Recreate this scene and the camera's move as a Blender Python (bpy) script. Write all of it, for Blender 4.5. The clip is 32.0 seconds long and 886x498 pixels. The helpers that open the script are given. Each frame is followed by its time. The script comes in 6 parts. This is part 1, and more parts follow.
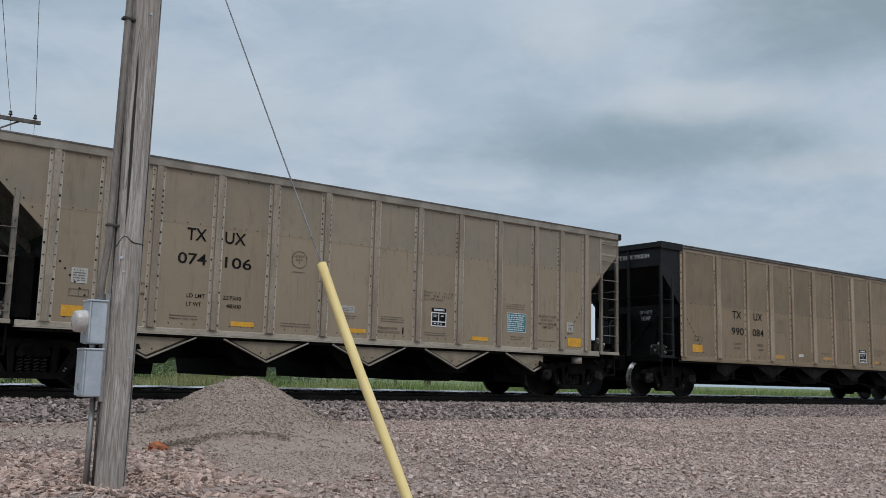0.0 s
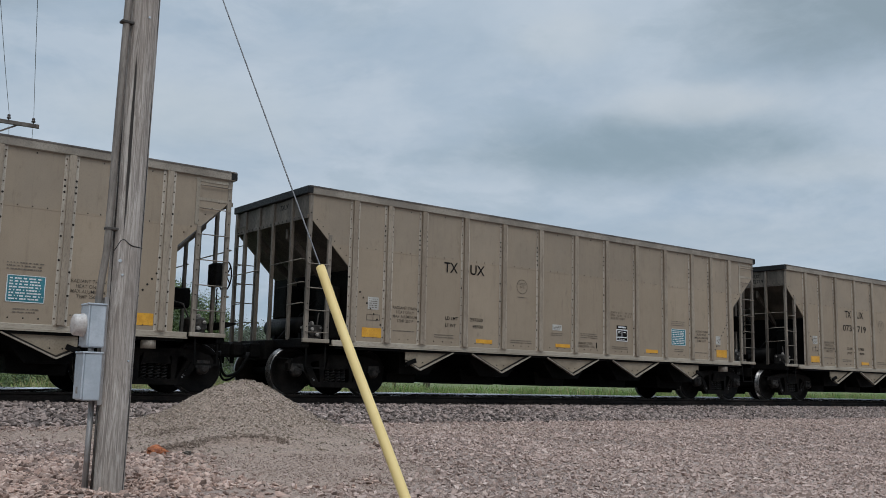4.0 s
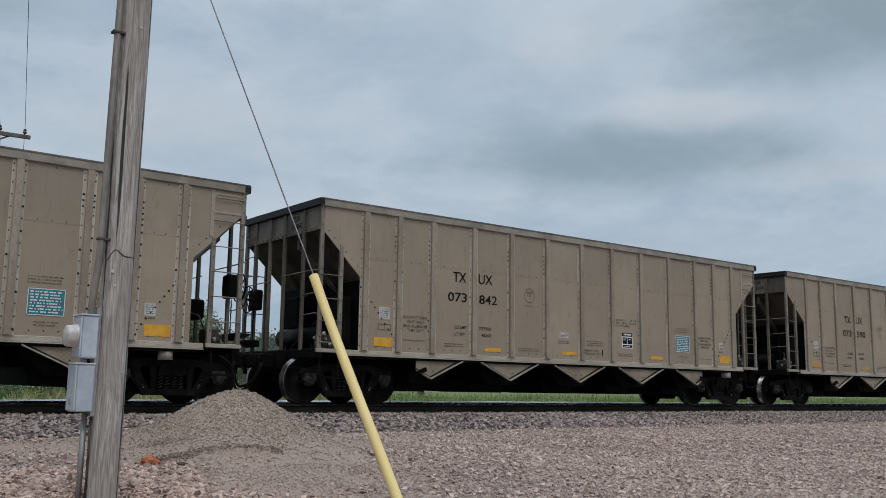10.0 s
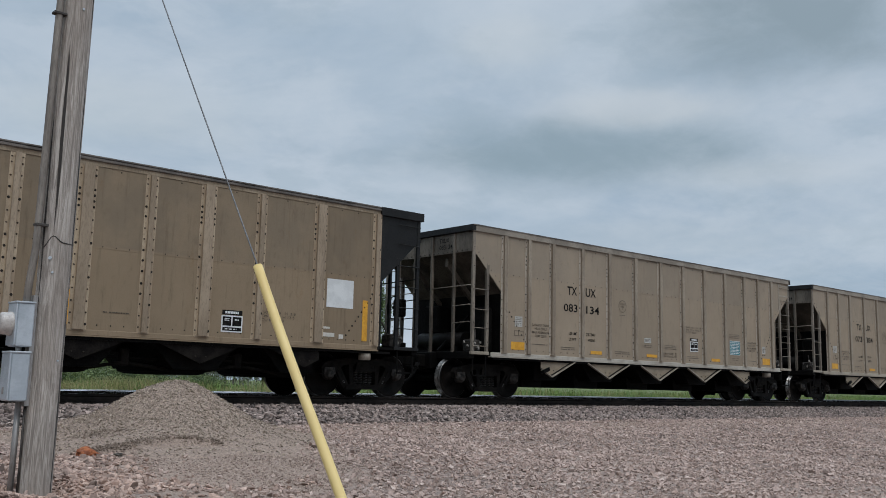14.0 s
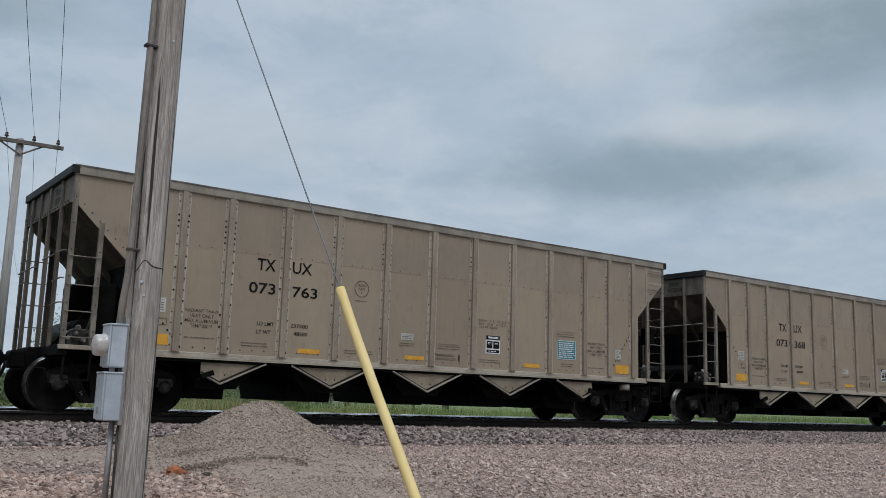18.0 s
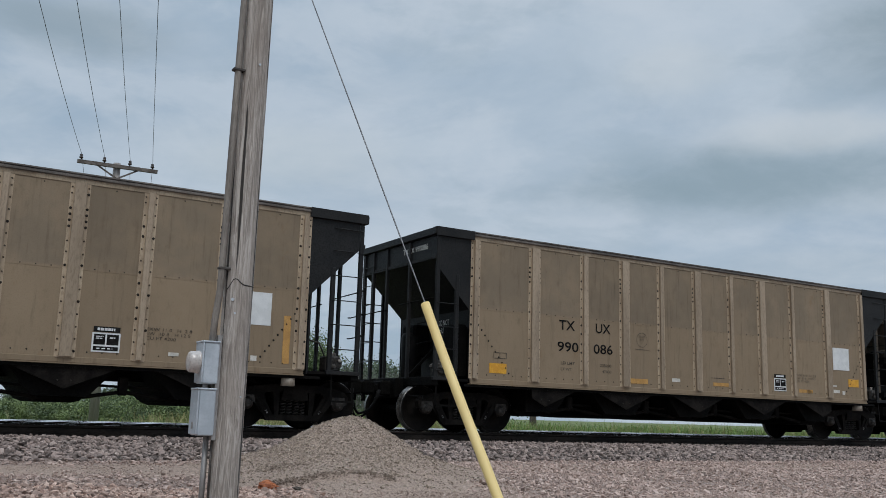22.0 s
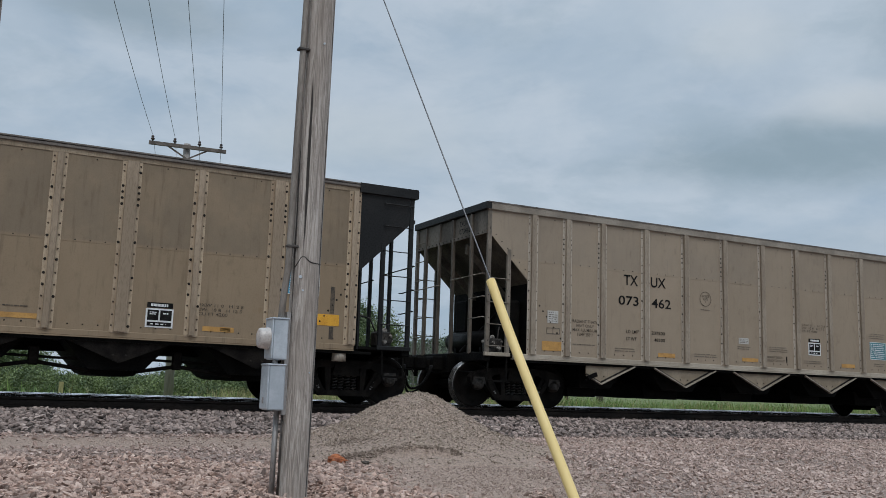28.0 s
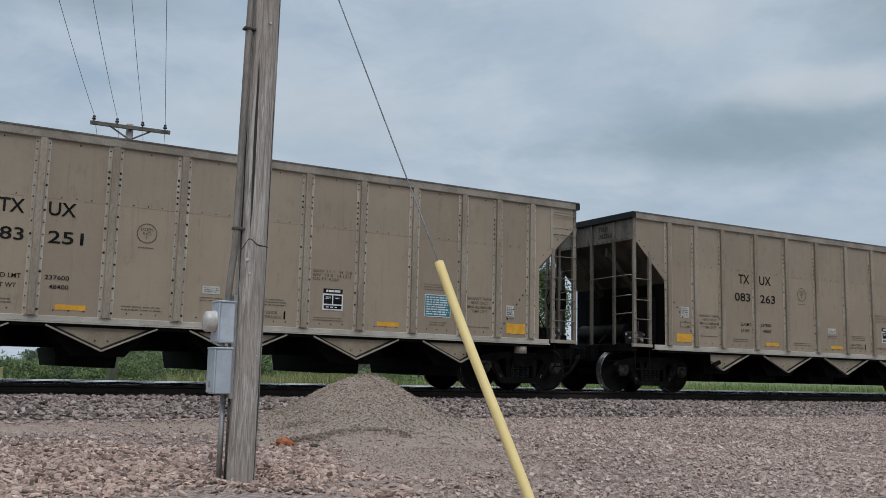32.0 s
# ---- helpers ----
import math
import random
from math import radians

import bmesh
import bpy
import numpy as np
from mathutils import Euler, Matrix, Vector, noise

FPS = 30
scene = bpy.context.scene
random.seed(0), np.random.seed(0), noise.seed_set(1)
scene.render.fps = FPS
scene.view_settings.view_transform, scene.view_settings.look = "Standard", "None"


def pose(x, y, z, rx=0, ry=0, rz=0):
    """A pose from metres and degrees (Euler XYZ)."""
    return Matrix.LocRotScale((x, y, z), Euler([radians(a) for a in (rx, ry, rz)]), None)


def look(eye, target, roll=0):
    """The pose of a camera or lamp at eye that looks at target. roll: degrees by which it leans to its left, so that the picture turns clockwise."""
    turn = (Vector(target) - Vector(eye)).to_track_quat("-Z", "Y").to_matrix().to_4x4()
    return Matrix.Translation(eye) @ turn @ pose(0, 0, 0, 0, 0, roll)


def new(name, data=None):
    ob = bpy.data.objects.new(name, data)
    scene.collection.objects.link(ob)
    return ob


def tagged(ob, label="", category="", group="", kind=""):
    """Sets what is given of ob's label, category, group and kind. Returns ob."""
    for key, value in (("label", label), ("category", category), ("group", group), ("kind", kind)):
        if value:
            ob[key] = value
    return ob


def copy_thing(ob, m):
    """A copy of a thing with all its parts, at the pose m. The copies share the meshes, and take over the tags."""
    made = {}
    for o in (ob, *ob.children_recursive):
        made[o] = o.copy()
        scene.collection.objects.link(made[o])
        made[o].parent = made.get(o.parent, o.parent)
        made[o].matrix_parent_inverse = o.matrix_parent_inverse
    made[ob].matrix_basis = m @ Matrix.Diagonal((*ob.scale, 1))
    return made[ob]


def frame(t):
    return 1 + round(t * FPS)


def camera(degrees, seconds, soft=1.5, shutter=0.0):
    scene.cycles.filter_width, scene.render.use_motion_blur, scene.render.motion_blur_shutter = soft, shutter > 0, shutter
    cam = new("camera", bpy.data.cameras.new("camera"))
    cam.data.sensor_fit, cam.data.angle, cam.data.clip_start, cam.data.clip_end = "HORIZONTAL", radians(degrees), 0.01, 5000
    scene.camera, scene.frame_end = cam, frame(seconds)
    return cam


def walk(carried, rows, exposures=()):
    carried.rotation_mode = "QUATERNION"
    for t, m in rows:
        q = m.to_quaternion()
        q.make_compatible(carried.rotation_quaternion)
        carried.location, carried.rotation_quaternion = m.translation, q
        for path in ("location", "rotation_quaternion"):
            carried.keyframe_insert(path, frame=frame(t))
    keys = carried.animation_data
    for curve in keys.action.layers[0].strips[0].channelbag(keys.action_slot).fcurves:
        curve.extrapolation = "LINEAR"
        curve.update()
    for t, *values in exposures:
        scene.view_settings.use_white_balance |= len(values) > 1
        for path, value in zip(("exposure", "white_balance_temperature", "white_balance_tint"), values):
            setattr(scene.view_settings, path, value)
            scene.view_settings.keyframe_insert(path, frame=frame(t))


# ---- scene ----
FOV = 51.25
EYE = (0.0, 0.0, 0.298)
cam = camera(FOV, 32.0, soft=0.6, shutter=0.0)
# seconds, pitch, roll, yaw of the hand-held camera
TURNS = [
    (0, 8.06, -1.42, -37.54), (0.5, 8.08, -1.36, -37.46), (1, 8.20, -1.01, -37.46), (1.5, 8.28, -0.59, -37.56),
    (2, 8.29, -0.44, -37.41), (2.5, 8.26, -0.83, -37.50), (3, 8.20, -0.94, -37.47), (3.5, 8.18, -1.21, -37.48),
    (5.5, 8.44, -1.09, -37.88), (6, 8.53, -0.99, -37.99), (6.5, 8.57, -1.01, -38.07), (7, 8.64, -0.95, -38.09),
    (7.5, 8.69, -0.89, -38.16), (8, 8.68, -0.80, -38.24), (8.5, 8.73, -0.78, -38.26), (9, 8.72, -0.81, -38.16),
    (9.5, 8.72, -0.80, -37.92), (10, 8.72, -0.78, -37.95), (10.5, 8.73, -0.75, -37.95), (11, 8.75, -0.96, -37.80),
    (11.5, 8.75, -1.07, -37.65), (12, 8.80, -1.06, -37.76), (12.5, 8.80, -1.00, -38.14), (13, 8.51, -0.97, -41.85),
    (13.5, 8.47, -1.26, -41.65), (14, 8.34, -1.31, -41.42), (14.5, 8.27, -1.28, -41.75), (15, 8.54, -1.21, -40.32),
    (15.5, 8.73, -1.36, -39.24), (17.5, 9.34, -1.62, -37.51), (18, 9.55, -1.65, -36.43), (18.5, 9.52, -1.71, -35.87),
    (19, 9.63, -1.80, -34.85), (19.5, 9.77, -1.71, -34.18), (20, 10.03, -1.57, -33.46), (20.5, 10.20, -1.55, -32.62),
    (21, 10.30, -1.46, -31.53), (21.5, 10.27, -1.51, -31.34), (22, 10.31, -1.60, -31.13), (22.5, 10.45, -1.56, -30.60),
    (23, 10.42, -1.39, -30.17), (23.5, 10.32, -1.21, -30.15), (24, 9.95, -1.05, -30.27), (24.5, 9.56, -0.58, -28.54),
    (26.5, 8.98, -1.62, -28.18), (27, 8.76, -1.75, -28.09), (27.5, 8.76, -1.84, -27.43), (28, 8.74, -1.84, -27.08),
    (28.5, 8.72, -1.74, -26.84), (29, 8.67, -1.78, -26.77), (29.5, 8.67, -1.79, -26.63), (30, 8.74, -1.91, -26.30),
    (30.5, 8.70, -1.71, -26.20), (31, 8.68, -1.24, -26.49), (31.5, 8.46, -0.62, -28.71), (32, 7.73, -1.33, -30.24),
]
walk(cam, [(t, pose(*EYE, 90 + p, r, y)) for t, p, r, y in TURNS], exposures=[(0, 0.14, 6500, 11), (32, 0.14, 6500, 11)])

# ---- sky, sun ----
world = bpy.data.worlds.new("overcast_sky")
scene.world = world
world.use_nodes = True
wt = world.node_tree
wt.nodes.clear()


def wn(kind, **sets):
    n = wt.nodes.new(kind)
    for k, v in sets.items():
        if k == "op":
            n.operation = v
        elif k == "sky":
            n.sky_type = v
        else:
            n.inputs[int(k[1:])].default_value = v
    return n


def wl(a, b, i, o=0):
    wt.links.new(a.outputs[o], b.inputs[i])


def wmath(op, a, b=None, c=None):
    n = wt.nodes.new("ShaderNodeMath")
    n.operation = op
    for i, v in enumerate((a, b, c)):
        if v is None:
            continue
        if isinstance(v, (int, float)):
            n.inputs[i].default_value = v
        else:
            wt.links.new(v, n.inputs[i])
    return n.outputs[0]


def wmix(fac, a, b):
    n = wt.nodes.new("ShaderNodeMix")
    n.data_type = "RGBA"
    for sock, v in ((n.inputs["Factor"], fac), (n.inputs["A"], a), (n.inputs["B"], b)):
        pass
    for idx, v in ((0, fac), (6, a), (7, b)):
        if isinstance(v, tuple):
            n.inputs[idx].default_value = (*v, 1)
        elif isinstance(v, (int, float)):
            n.inputs[idx].default_value = v
        else:
            wt.links.new(v, n.inputs[idx])
    return n.outputs[2]


SUN_EL, SUN_AZ = radians(58), radians(200)
w_co = wn("ShaderNodeTexCoord")
w_sep = wn("ShaderNodeSeparateXYZ")
wl(w_co, w_sep, 0)
w_x, w_y, w_z = w_sep.outputs
nishita = wn("ShaderNodeTexSky", sky="NISHITA")
nishita.sun_disc, nishita.sun_elevation, nishita.sun_rotation = False, SUN_EL, SUN_AZ
nishita.air_density, nishita.dust_density = 1.0, 3.0
# cloud sheet: directions laid on a flat layer, so that the clouds flatten towards the horizon
w_up = wmath("ADD", wmath("MAXIMUM", w_z, 0.0), 0.17)
w_lay = wn("ShaderNodeCombineXYZ")
for w_i, w_s in ((0, w_x), (1, w_y)):
    wt.links.new(wmath("DIVIDE", w_s, w_up), w_lay.inputs[w_i])


def cloud(scale, detail, rough, seed, warp=0.4):
    mp = wn("ShaderNodeMapping")
    wl(w_lay, mp, 0)
    mp.inputs["Location"].default_value = (seed, seed * 0.7, seed)
    n = wn("ShaderNodeTexNoise")
    n.inputs["Scale"].default_value, n.inputs["Detail"].default_value = scale, detail
    n.inputs["Roughness"].default_value, n.inputs["Distortion"].default_value = rough, warp
    wl(mp, n, 0)
    return n.outputs[0]


def puff(scale, detail, rough, seed, warp=0.3):
    """Heaped cloud by direction alone, a little wider than tall."""
    mp = wn("ShaderNodeMapping")
    wl(w_co, mp, 0)
    mp.inputs["Location"].default_value = (seed, seed * 0.3, seed * 0.6)
    mp.inputs["Scale"].default_value = (1, 1, 2.1)
    n = wn("ShaderNodeTexNoise")
    n.inputs["Scale"].default_value, n.inputs["Detail"].default_value = scale, detail
    n.inputs["Roughness"].default_value, n.inputs["Distortion"].default_value = rough, warp
    wl(mp, n, 0)
    return n.outputs[0]


def smooth(v, lo, hi):
    n = wt.nodes.new("ShaderNodeMapRange")
    n.interpolation_type = "SMOOTHSTEP"
    wt.links.new(v, n.inputs[0])
    n.inputs[1].default_value, n.inputs[2].default_value = lo, hi
    return n.outputs[0]


def bank(az, el, wide, tall):
    """One soft cloud bank about the given bearing (clockwise from +y) and height, in degrees."""
    a, e = radians(az), radians(el)
    right = (math.cos(a), -math.sin(a), 0)
    up = (-math.sin(a) * math.sin(e), -math.cos(a) * math.sin(e), math.cos(e))
    out = (math.sin(a) * math.cos(e), math.cos(a) * math.cos(e), math.sin(e))
    d = []
    for axis in (right, up, out):
        n = wt.nodes.new("ShaderNodeVectorMath")
        n.operation = "DOT_PRODUCT"
        wt.links.new(w_co.outputs[0], n.inputs[0])
        n.inputs[1].default_value = axis
        d.append(n.outputs["Value"])
    q = wmath("ADD", wmath("POWER", wmath("DIVIDE", d[0], math.tan(radians(wide))), 2.0),
              wmath("POWER", wmath("DIVIDE", d[1], math.tan(radians(tall))), 2.0))
    q = wmath("ADD", q, wmath("MULTIPLY", wmath("SUBTRACT", puff(9.0, 6, 0.6, az), 0.5), 2.4))
    q = wmath("MAXIMUM", q, 0.0)
    g = wmath("EXPONENT", wmath("MULTIPLY", wmath("POWER", q, 1.6), -0.8))
    return wmath("MULTIPLY", g, smooth(d[2], 0.0, 0.4))


base = wmix(smooth(cloud(0.9, 6, 0.6, 3.0), 0.34, 0.66), (0.340, 0.448, 0.560), (0.485, 0.575, 0.662))
base = wmix(wmath("MULTIPLY", smooth(cloud(3.2, 7, 0.64, 8.0), 0.42, 0.66), 0.25), base, (0.535, 0.605, 0.680))
base = wmix(wmath("MULTIPLY", smooth(cloud(6.5, 7, 0.68, 14.0), 0.46, 0.68), 0.14), base, (0.330, 0.425, 0.505))
base = wmix(wmath("MULTIPLY", smooth(puff(5.0, 6, 0.58, 2.0), 0.45, 0.66), 0.55), base, (0.545, 0.622, 0.700))
base = wmix(wmath("MULTIPLY", smooth(puff(8.0, 6, 0.60, 6.3), 0.50, 0.68), 0.42), base, (0.345, 0.445, 0.530))
base = wmix(wmath("MULTIPLY", bank(50.0, 14.5, 9.5, 1.9), 0.95), base, (0.268, 0.360, 0.425))
base = wmix(wmath("MULTIPLY", bank(62.0, 21.6, 7.0, 3.2), 0.95), base, (0.265, 0.345, 0.402))
base = wmix(wmath("MULTIPLY", bank(45.4, 21.0, 3.0, 1.5), 0.35), base, (0.58, 0.635, 0.665))
base = wmix(wmath("MULTIPLY", bank(53.2, 17.0, 4.8, 1.1), 0.50), base, (0.59, 0.640, 0.670))
base = wmix(wmath("MULTIPLY", bank(61.2, 12.7, 4.5, 0.9), 0.35), base, (0.56, 0.615, 0.65))
base = wmix(wmath("MULTIPLY", bank(55.0, 9.0, 8.0, 1.2), 0.3), base, (0.56, 0.62, 0.66))
base = wmix(wmath("MULTIPLY", bank(7.7, 21.6, 5.0, 1.6), 0.7), base, (0.275, 0.355, 0.41))
base = wmix(wmath("MULTIPLY", bank(21.0, 15.5, 7.0, 2.0), 0.5), base, (0.52, 0.59, 0.635))
# an overcast sky is brighter towards the zenith than at the horizon
w_lift = wmath("ADD", 1.0, wmath("MULTIPLY", smooth(w_z, 0.42, 1.0), 1.5))
w_cloud = wn("ShaderNodeBackground")
wt.links.new(base, w_cloud.inputs[0])
wt.links.new(wmath("MULTIPLY", w_lift, 0.92), w_cloud.inputs[1])
w_clear = wn("ShaderNodeBackground", i1=0.06)
wl(nishita, w_clear, 0)
w_add = wn("ShaderNodeMixShader")
w_add.inputs[0].default_value = 0.93
wl(w_clear, w_add, 1)
wl(w_cloud, w_add, 2)
w_out = wn("ShaderNodeOutputWorld")
wl(w_add, w_out, 0)

sun = new("sun", bpy.data.lights.new("sun", "SUN"))
sun.data.energy, sun.data.angle, sun.data.color = 1.1, radians(30), (1.0, 0.97, 0.92)
sun.matrix_world = look((0, 0, 50), (-50 * math.sin(SUN_AZ) / math.tan(SUN_EL), -50 * math.cos(SUN_AZ) / math.tan(SUN_EL), 0))


# ---- materials ----
def node(nt, kind, **sets):
    n = nt.nodes.new(kind)
    for k, v in sets.items():
        n.inputs[k].default_value = v
    return n


def mixed(nt, fac, a, b, blend="MIX"):
    n = nt.nodes.new("ShaderNodeMix")
    n.data_type, n.blend_type = "RGBA", blend
    for idx, v in ((0, fac), (6, a), (7, b)):
        if isinstance(v, tuple):
            n.inputs[idx].default_value = (*v, 1)
        elif isinstance(v, (int, float)):
            n.inputs[idx].default_value = v
        else:
            nt.links.new(v, n.inputs[idx])
    return n.outputs[2]


def ranged(nt, v, lo, hi, a=0.0, b=1.0):
    n = nt.nodes.new("ShaderNodeMapRange")
    n.interpolation_type = "SMOOTHSTEP"
    nt.links.new(v, n.inputs[0])
    for i, q in enumerate((lo, hi, a, b)):
        n.inputs[i + 1].default_value = q
    return n.outputs[0]


def noised(nt, coords, scale, detail=4.0, rough=0.55, stretch=(1, 1, 1), shift=0.0, warp=0.0):
    mp = nt.nodes.new("ShaderNodeMapping")
    mp.inputs["Scale"].default_value = stretch
    mp.inputs["Location"].default_value = (shift, shift * 0.6, shift * 1.3)
    nt.links.new(coords, mp.inputs[0])
    n = nt.nodes.new("ShaderNodeTexNoise")
    for k, v in (("Scale", scale), ("Detail", detail), ("Roughness", rough), ("Distortion", warp)):
        n.inputs[k].default_value = v
    nt.links.new(mp.outputs[0], n.inputs[0])
    return n.outputs[0]


def begin(name, world_space=False, vary=True):
    m = bpy.data.materials.new(name)
    m.use_nodes = True
    nt = m.node_tree
    bsdf = nt.nodes["Principled BSDF"]
    if world_space:
        co = nt.nodes.new("ShaderNodeNewGeometry").outputs["Position"]
    else:
        co = nt.nodes.new("ShaderNodeTexCoord").outputs["Object"]
        if vary:
            info = nt.nodes.new("ShaderNodeObjectInfo")
            add = nt.nodes.new("ShaderNodeVectorMath")
            add.operation = "ADD"
            mul = nt.nodes.new("ShaderNodeMath")
            mul.operation = "MULTIPLY"
            mul.inputs[1].default_value = 40
            nt.links.new(info.outputs["Random"], mul.inputs[0])
            nt.links.new(co, add.inputs[0])
            nt.links.new(mul.outputs[0], add.inputs[1])
            co = add.outputs[0]
    return m, nt, bsdf, co


def bumped(nt, bsdf, height, strength, distance):
    b = node(nt, "ShaderNodeBump", Strength=strength, Distance=distance)
    nt.links.new(height, b.inputs["Height"])
    nt.links.new(b.outputs[0], bsdf.inputs["Normal"])


def surface(name, dark, light, scale=3.0, fine=40.0, rough=(0.5, 0.75), metal=0.0, bump=0.25, depth=0.004,
            stretch=(1, 1, 1), world_space=False, spec=0.5, islands=0.0, grime=0.40):
    """A worn surface: two colours by a broad noise, a fine grain over them, gloss and relief by the grain."""
    m, nt, bsdf, co = begin(name, world_space)
    big = noised(nt, co, scale, 5, 0.6, stretch)
    small = noised(nt, co, fine, 3, 0.6, stretch, 5.0)
    col = mixed(nt, ranged(nt, big, 0.38, 0.62), dark, light)
    col = mixed(nt, ranged(nt, small, 0.45, 0.70, 0.0, grime), col, tuple(c * 0.55 for c in dark))
    if islands:
        geo = nt.nodes.new("ShaderNodeNewGeometry")
        col = mixed(nt, ranged(nt, geo.outputs["Random Per Island"], 0.0, 1.0, 0.0, islands), col, tuple(c * 0.35 for c in dark))
    nt.links.new(col, bsdf.inputs["Base Color"])
    nt.links.new(ranged(nt, small, 0.3, 0.7, *rough), bsdf.inputs["Roughness"])
    bsdf.inputs["Metallic"].default_value = metal
    bsdf.inputs["Specular IOR Level"].default_value = spec
    if bump:
        bumped(nt, bsdf, small, bump, depth)
    return m


def car_side(name, low, high, dirt, streak, rust, rust_amount, seam):
    """Weathered car side: paint that changes tone at the seam, runs of dirt down from it, rusty or dusty patches."""
    m, nt, bsdf, co = begin(name)
    info = nt.nodes.new("ShaderNodeObjectInfo")
    own = nt.nodes.new("ShaderNodeTexCoord").outputs["Object"]
    sep = nt.nodes.new("ShaderNodeSeparateXYZ")
    nt.links.new(own, sep.inputs[0])
    patch = noised(nt, co, 0.9, 5, 0.65)
    grain = noised(nt, co, 60, 3, 0.6)
    mid = noised(nt, co, 7, 5, 0.65, (1, 1, 0.45), 11)
    run = noised(nt, co, 5.5, 4, 0.7, (2.2, 1, 0.16), 3.0)
    wob = nt.nodes.new("ShaderNodeMath")
    wob.operation = "MULTIPLY_ADD"
    nt.links.new(patch, wob.inputs[0])
    wob.inputs[1].default_value = 0.12
    nt.links.new(sep.outputs[2], wob.inputs[2])
    col = mixed(nt, ranged(nt, wob.outputs[0], seam + 0.03, seam + 0.09), low, high)
    col = mixed(nt, ranged(nt, patch, 0.38, 0.68, 0.0, 0.6), col, tuple(c * 1.14 for c in low))
    col = mixed(nt, ranged(nt, run, 0.52, 0.80, 0.0, streak), col, dirt)
    col = mixed(nt, ranged(nt, mid, 0.56, 0.78, 0.0, 0.35), col, dirt)
    spots = noised(nt, co, 2.1, 6, 0.7, (1, 1, 0.6), 21)
    col = mixed(nt, ranged(nt, spots, 0.60, 0.76, 0.0, rust_amount), col, rust)
    col = mixed(nt, ranged(nt, info.outputs["Random"], 0.0, 1.0, 0.0, 0.22), col, tuple(c * 0.8 for c in dirt))
    col = mixed(nt, ranged(nt, grain, 0.45, 0.75, 0.0, 0.18), col, dirt)
    nt.links.new(col, bsdf.inputs["Base Color"])
    nt.links.new(ranged(nt, mid, 0.3, 0.7, 0.58, 0.82), bsdf.inputs["Roughness"])
    bsdf.inputs["Metallic"].default_value = 0.06
    bsdf.inputs["Specular IOR Level"].default_value = 0.16
    sheet = noised(nt, co, 1.6, 2, 0.5, (1, 1, 0.5), 31)
    bumped(nt, bsdf, sheet, 0.22, 0.03)
    return m


MAT = {}
MAT["alu"] = car_side("weathered_aluminium", (0.322, 0.260, 0.193), (0.294, 0.244, 0.189), (0.1467, 0.1171, 0.08558), 0.28,
                      (0.2062, 0.144, 0.07739), 0.22, 2.94)
MAT["alu_brown"] = car_side("brown_weathered_aluminium", (0.308, 0.247, 0.177), (0.262, 0.225, 0.175), (0.1467, 0.1089, 0.07274), 0.50, (0.2062, 0.1368, 0.06965), 0.40, 2.94)
MAT["tan"] = car_side("dusty_tan_steel", (0.264, 0.200, 0.134), (0.212, 0.168, 0.120), (0.1095, 0.08078, 0.05414), 0.60,
                      (0.215, 0.128, 0.060), 0.50, 2.49)
MAT["alu_edge"] = surface("worn_bright_flange", (0.375, 0.323, 0.262), (0.505, 0.445, 0.37), 2.2, 45, (0.40, 0.62), 0.25, 0.2, stretch=(1, 1, 0.35))
MAT["tan_edge"] = surface("worn_tan_flange", (0.33, 0.25, 0.17), (0.47, 0.37, 0.26), 2.2, 45, (0.45, 0.7), 0.1, 0.2, stretch=(1, 1, 0.35))
MAT["alu_hat"] = surface("brownish_post_face", (0.235, 0.186, 0.137), (0.318, 0.264, 0.203), 2.2, 45, (0.45, 0.68), 0.15, 0.2, stretch=(1, 1, 0.3))
MAT["alu_trim"] = surface("aluminium_trim", (0.277, 0.2368, 0.1838), (0.3642, 0.3176, 0.2534), 2.2, 45, (0.42, 0.65), 0.2, 0.2, stretch=(1, 1, 0.35))
MAT["tan_trim"] = surface("tan_rib_paint", (0.2292, 0.1732, 0.1149), (0.3361, 0.2653, 0.1848), 2.0, 45, (0.5, 0.72), 0.1, 0.2, stretch=(1, 1, 0.3))
MAT["alu_sill"] = surface("light_sill_edge", (0.335, 0.288, 0.226), (0.43, 0.378, 0.305), 2.2, 45, (0.45, 0.65), 0.15, 0.2, stretch=(0.3, 1, 1))
MAT["stencil"] = surface("worn_white_stencil", (0.10, 0.10, 0.10), (0.30, 0.30, 0.29), 14, 60, (0.6, 0.8), 0, 0.0)
MAT["plate"] = surface("dirty_hopper_plate", (0.235, 0.188, 0.132), (0.31, 0.252, 0.182), 2.6, 40, (0.5, 0.75), 0.1, 0.2)
MAT["tan_hat"] = surface("rubbed_tan_post", (0.25, 0.19, 0.13), (0.365, 0.284, 0.202), 1.6, 40, (0.5, 0.72), 0.05, 0.2, stretch=(1, 1, 0.25))
MAT["far_pole"] = surface("bleached_pole_wood", (0.25, 0.228, 0.212), (0.36, 0.333, 0.312), 5.0, 40, (0.7, 0.9), 0, 0.3, stretch=(1, 1, 0.05))
MAT["chord"] = surface("dark_top_rail", (0.205, 0.177, 0.144), (0.3, 0.264, 0.217), 1.8, 50, (0.5, 0.75), 0.1, 0.2)
MAT["chord_b"] = surface("dark_top_rail_steel", (0.085, 0.074, 0.066), (0.16, 0.14, 0.124), 1.8, 50, (0.5, 0.75), 0.1, 0.2)
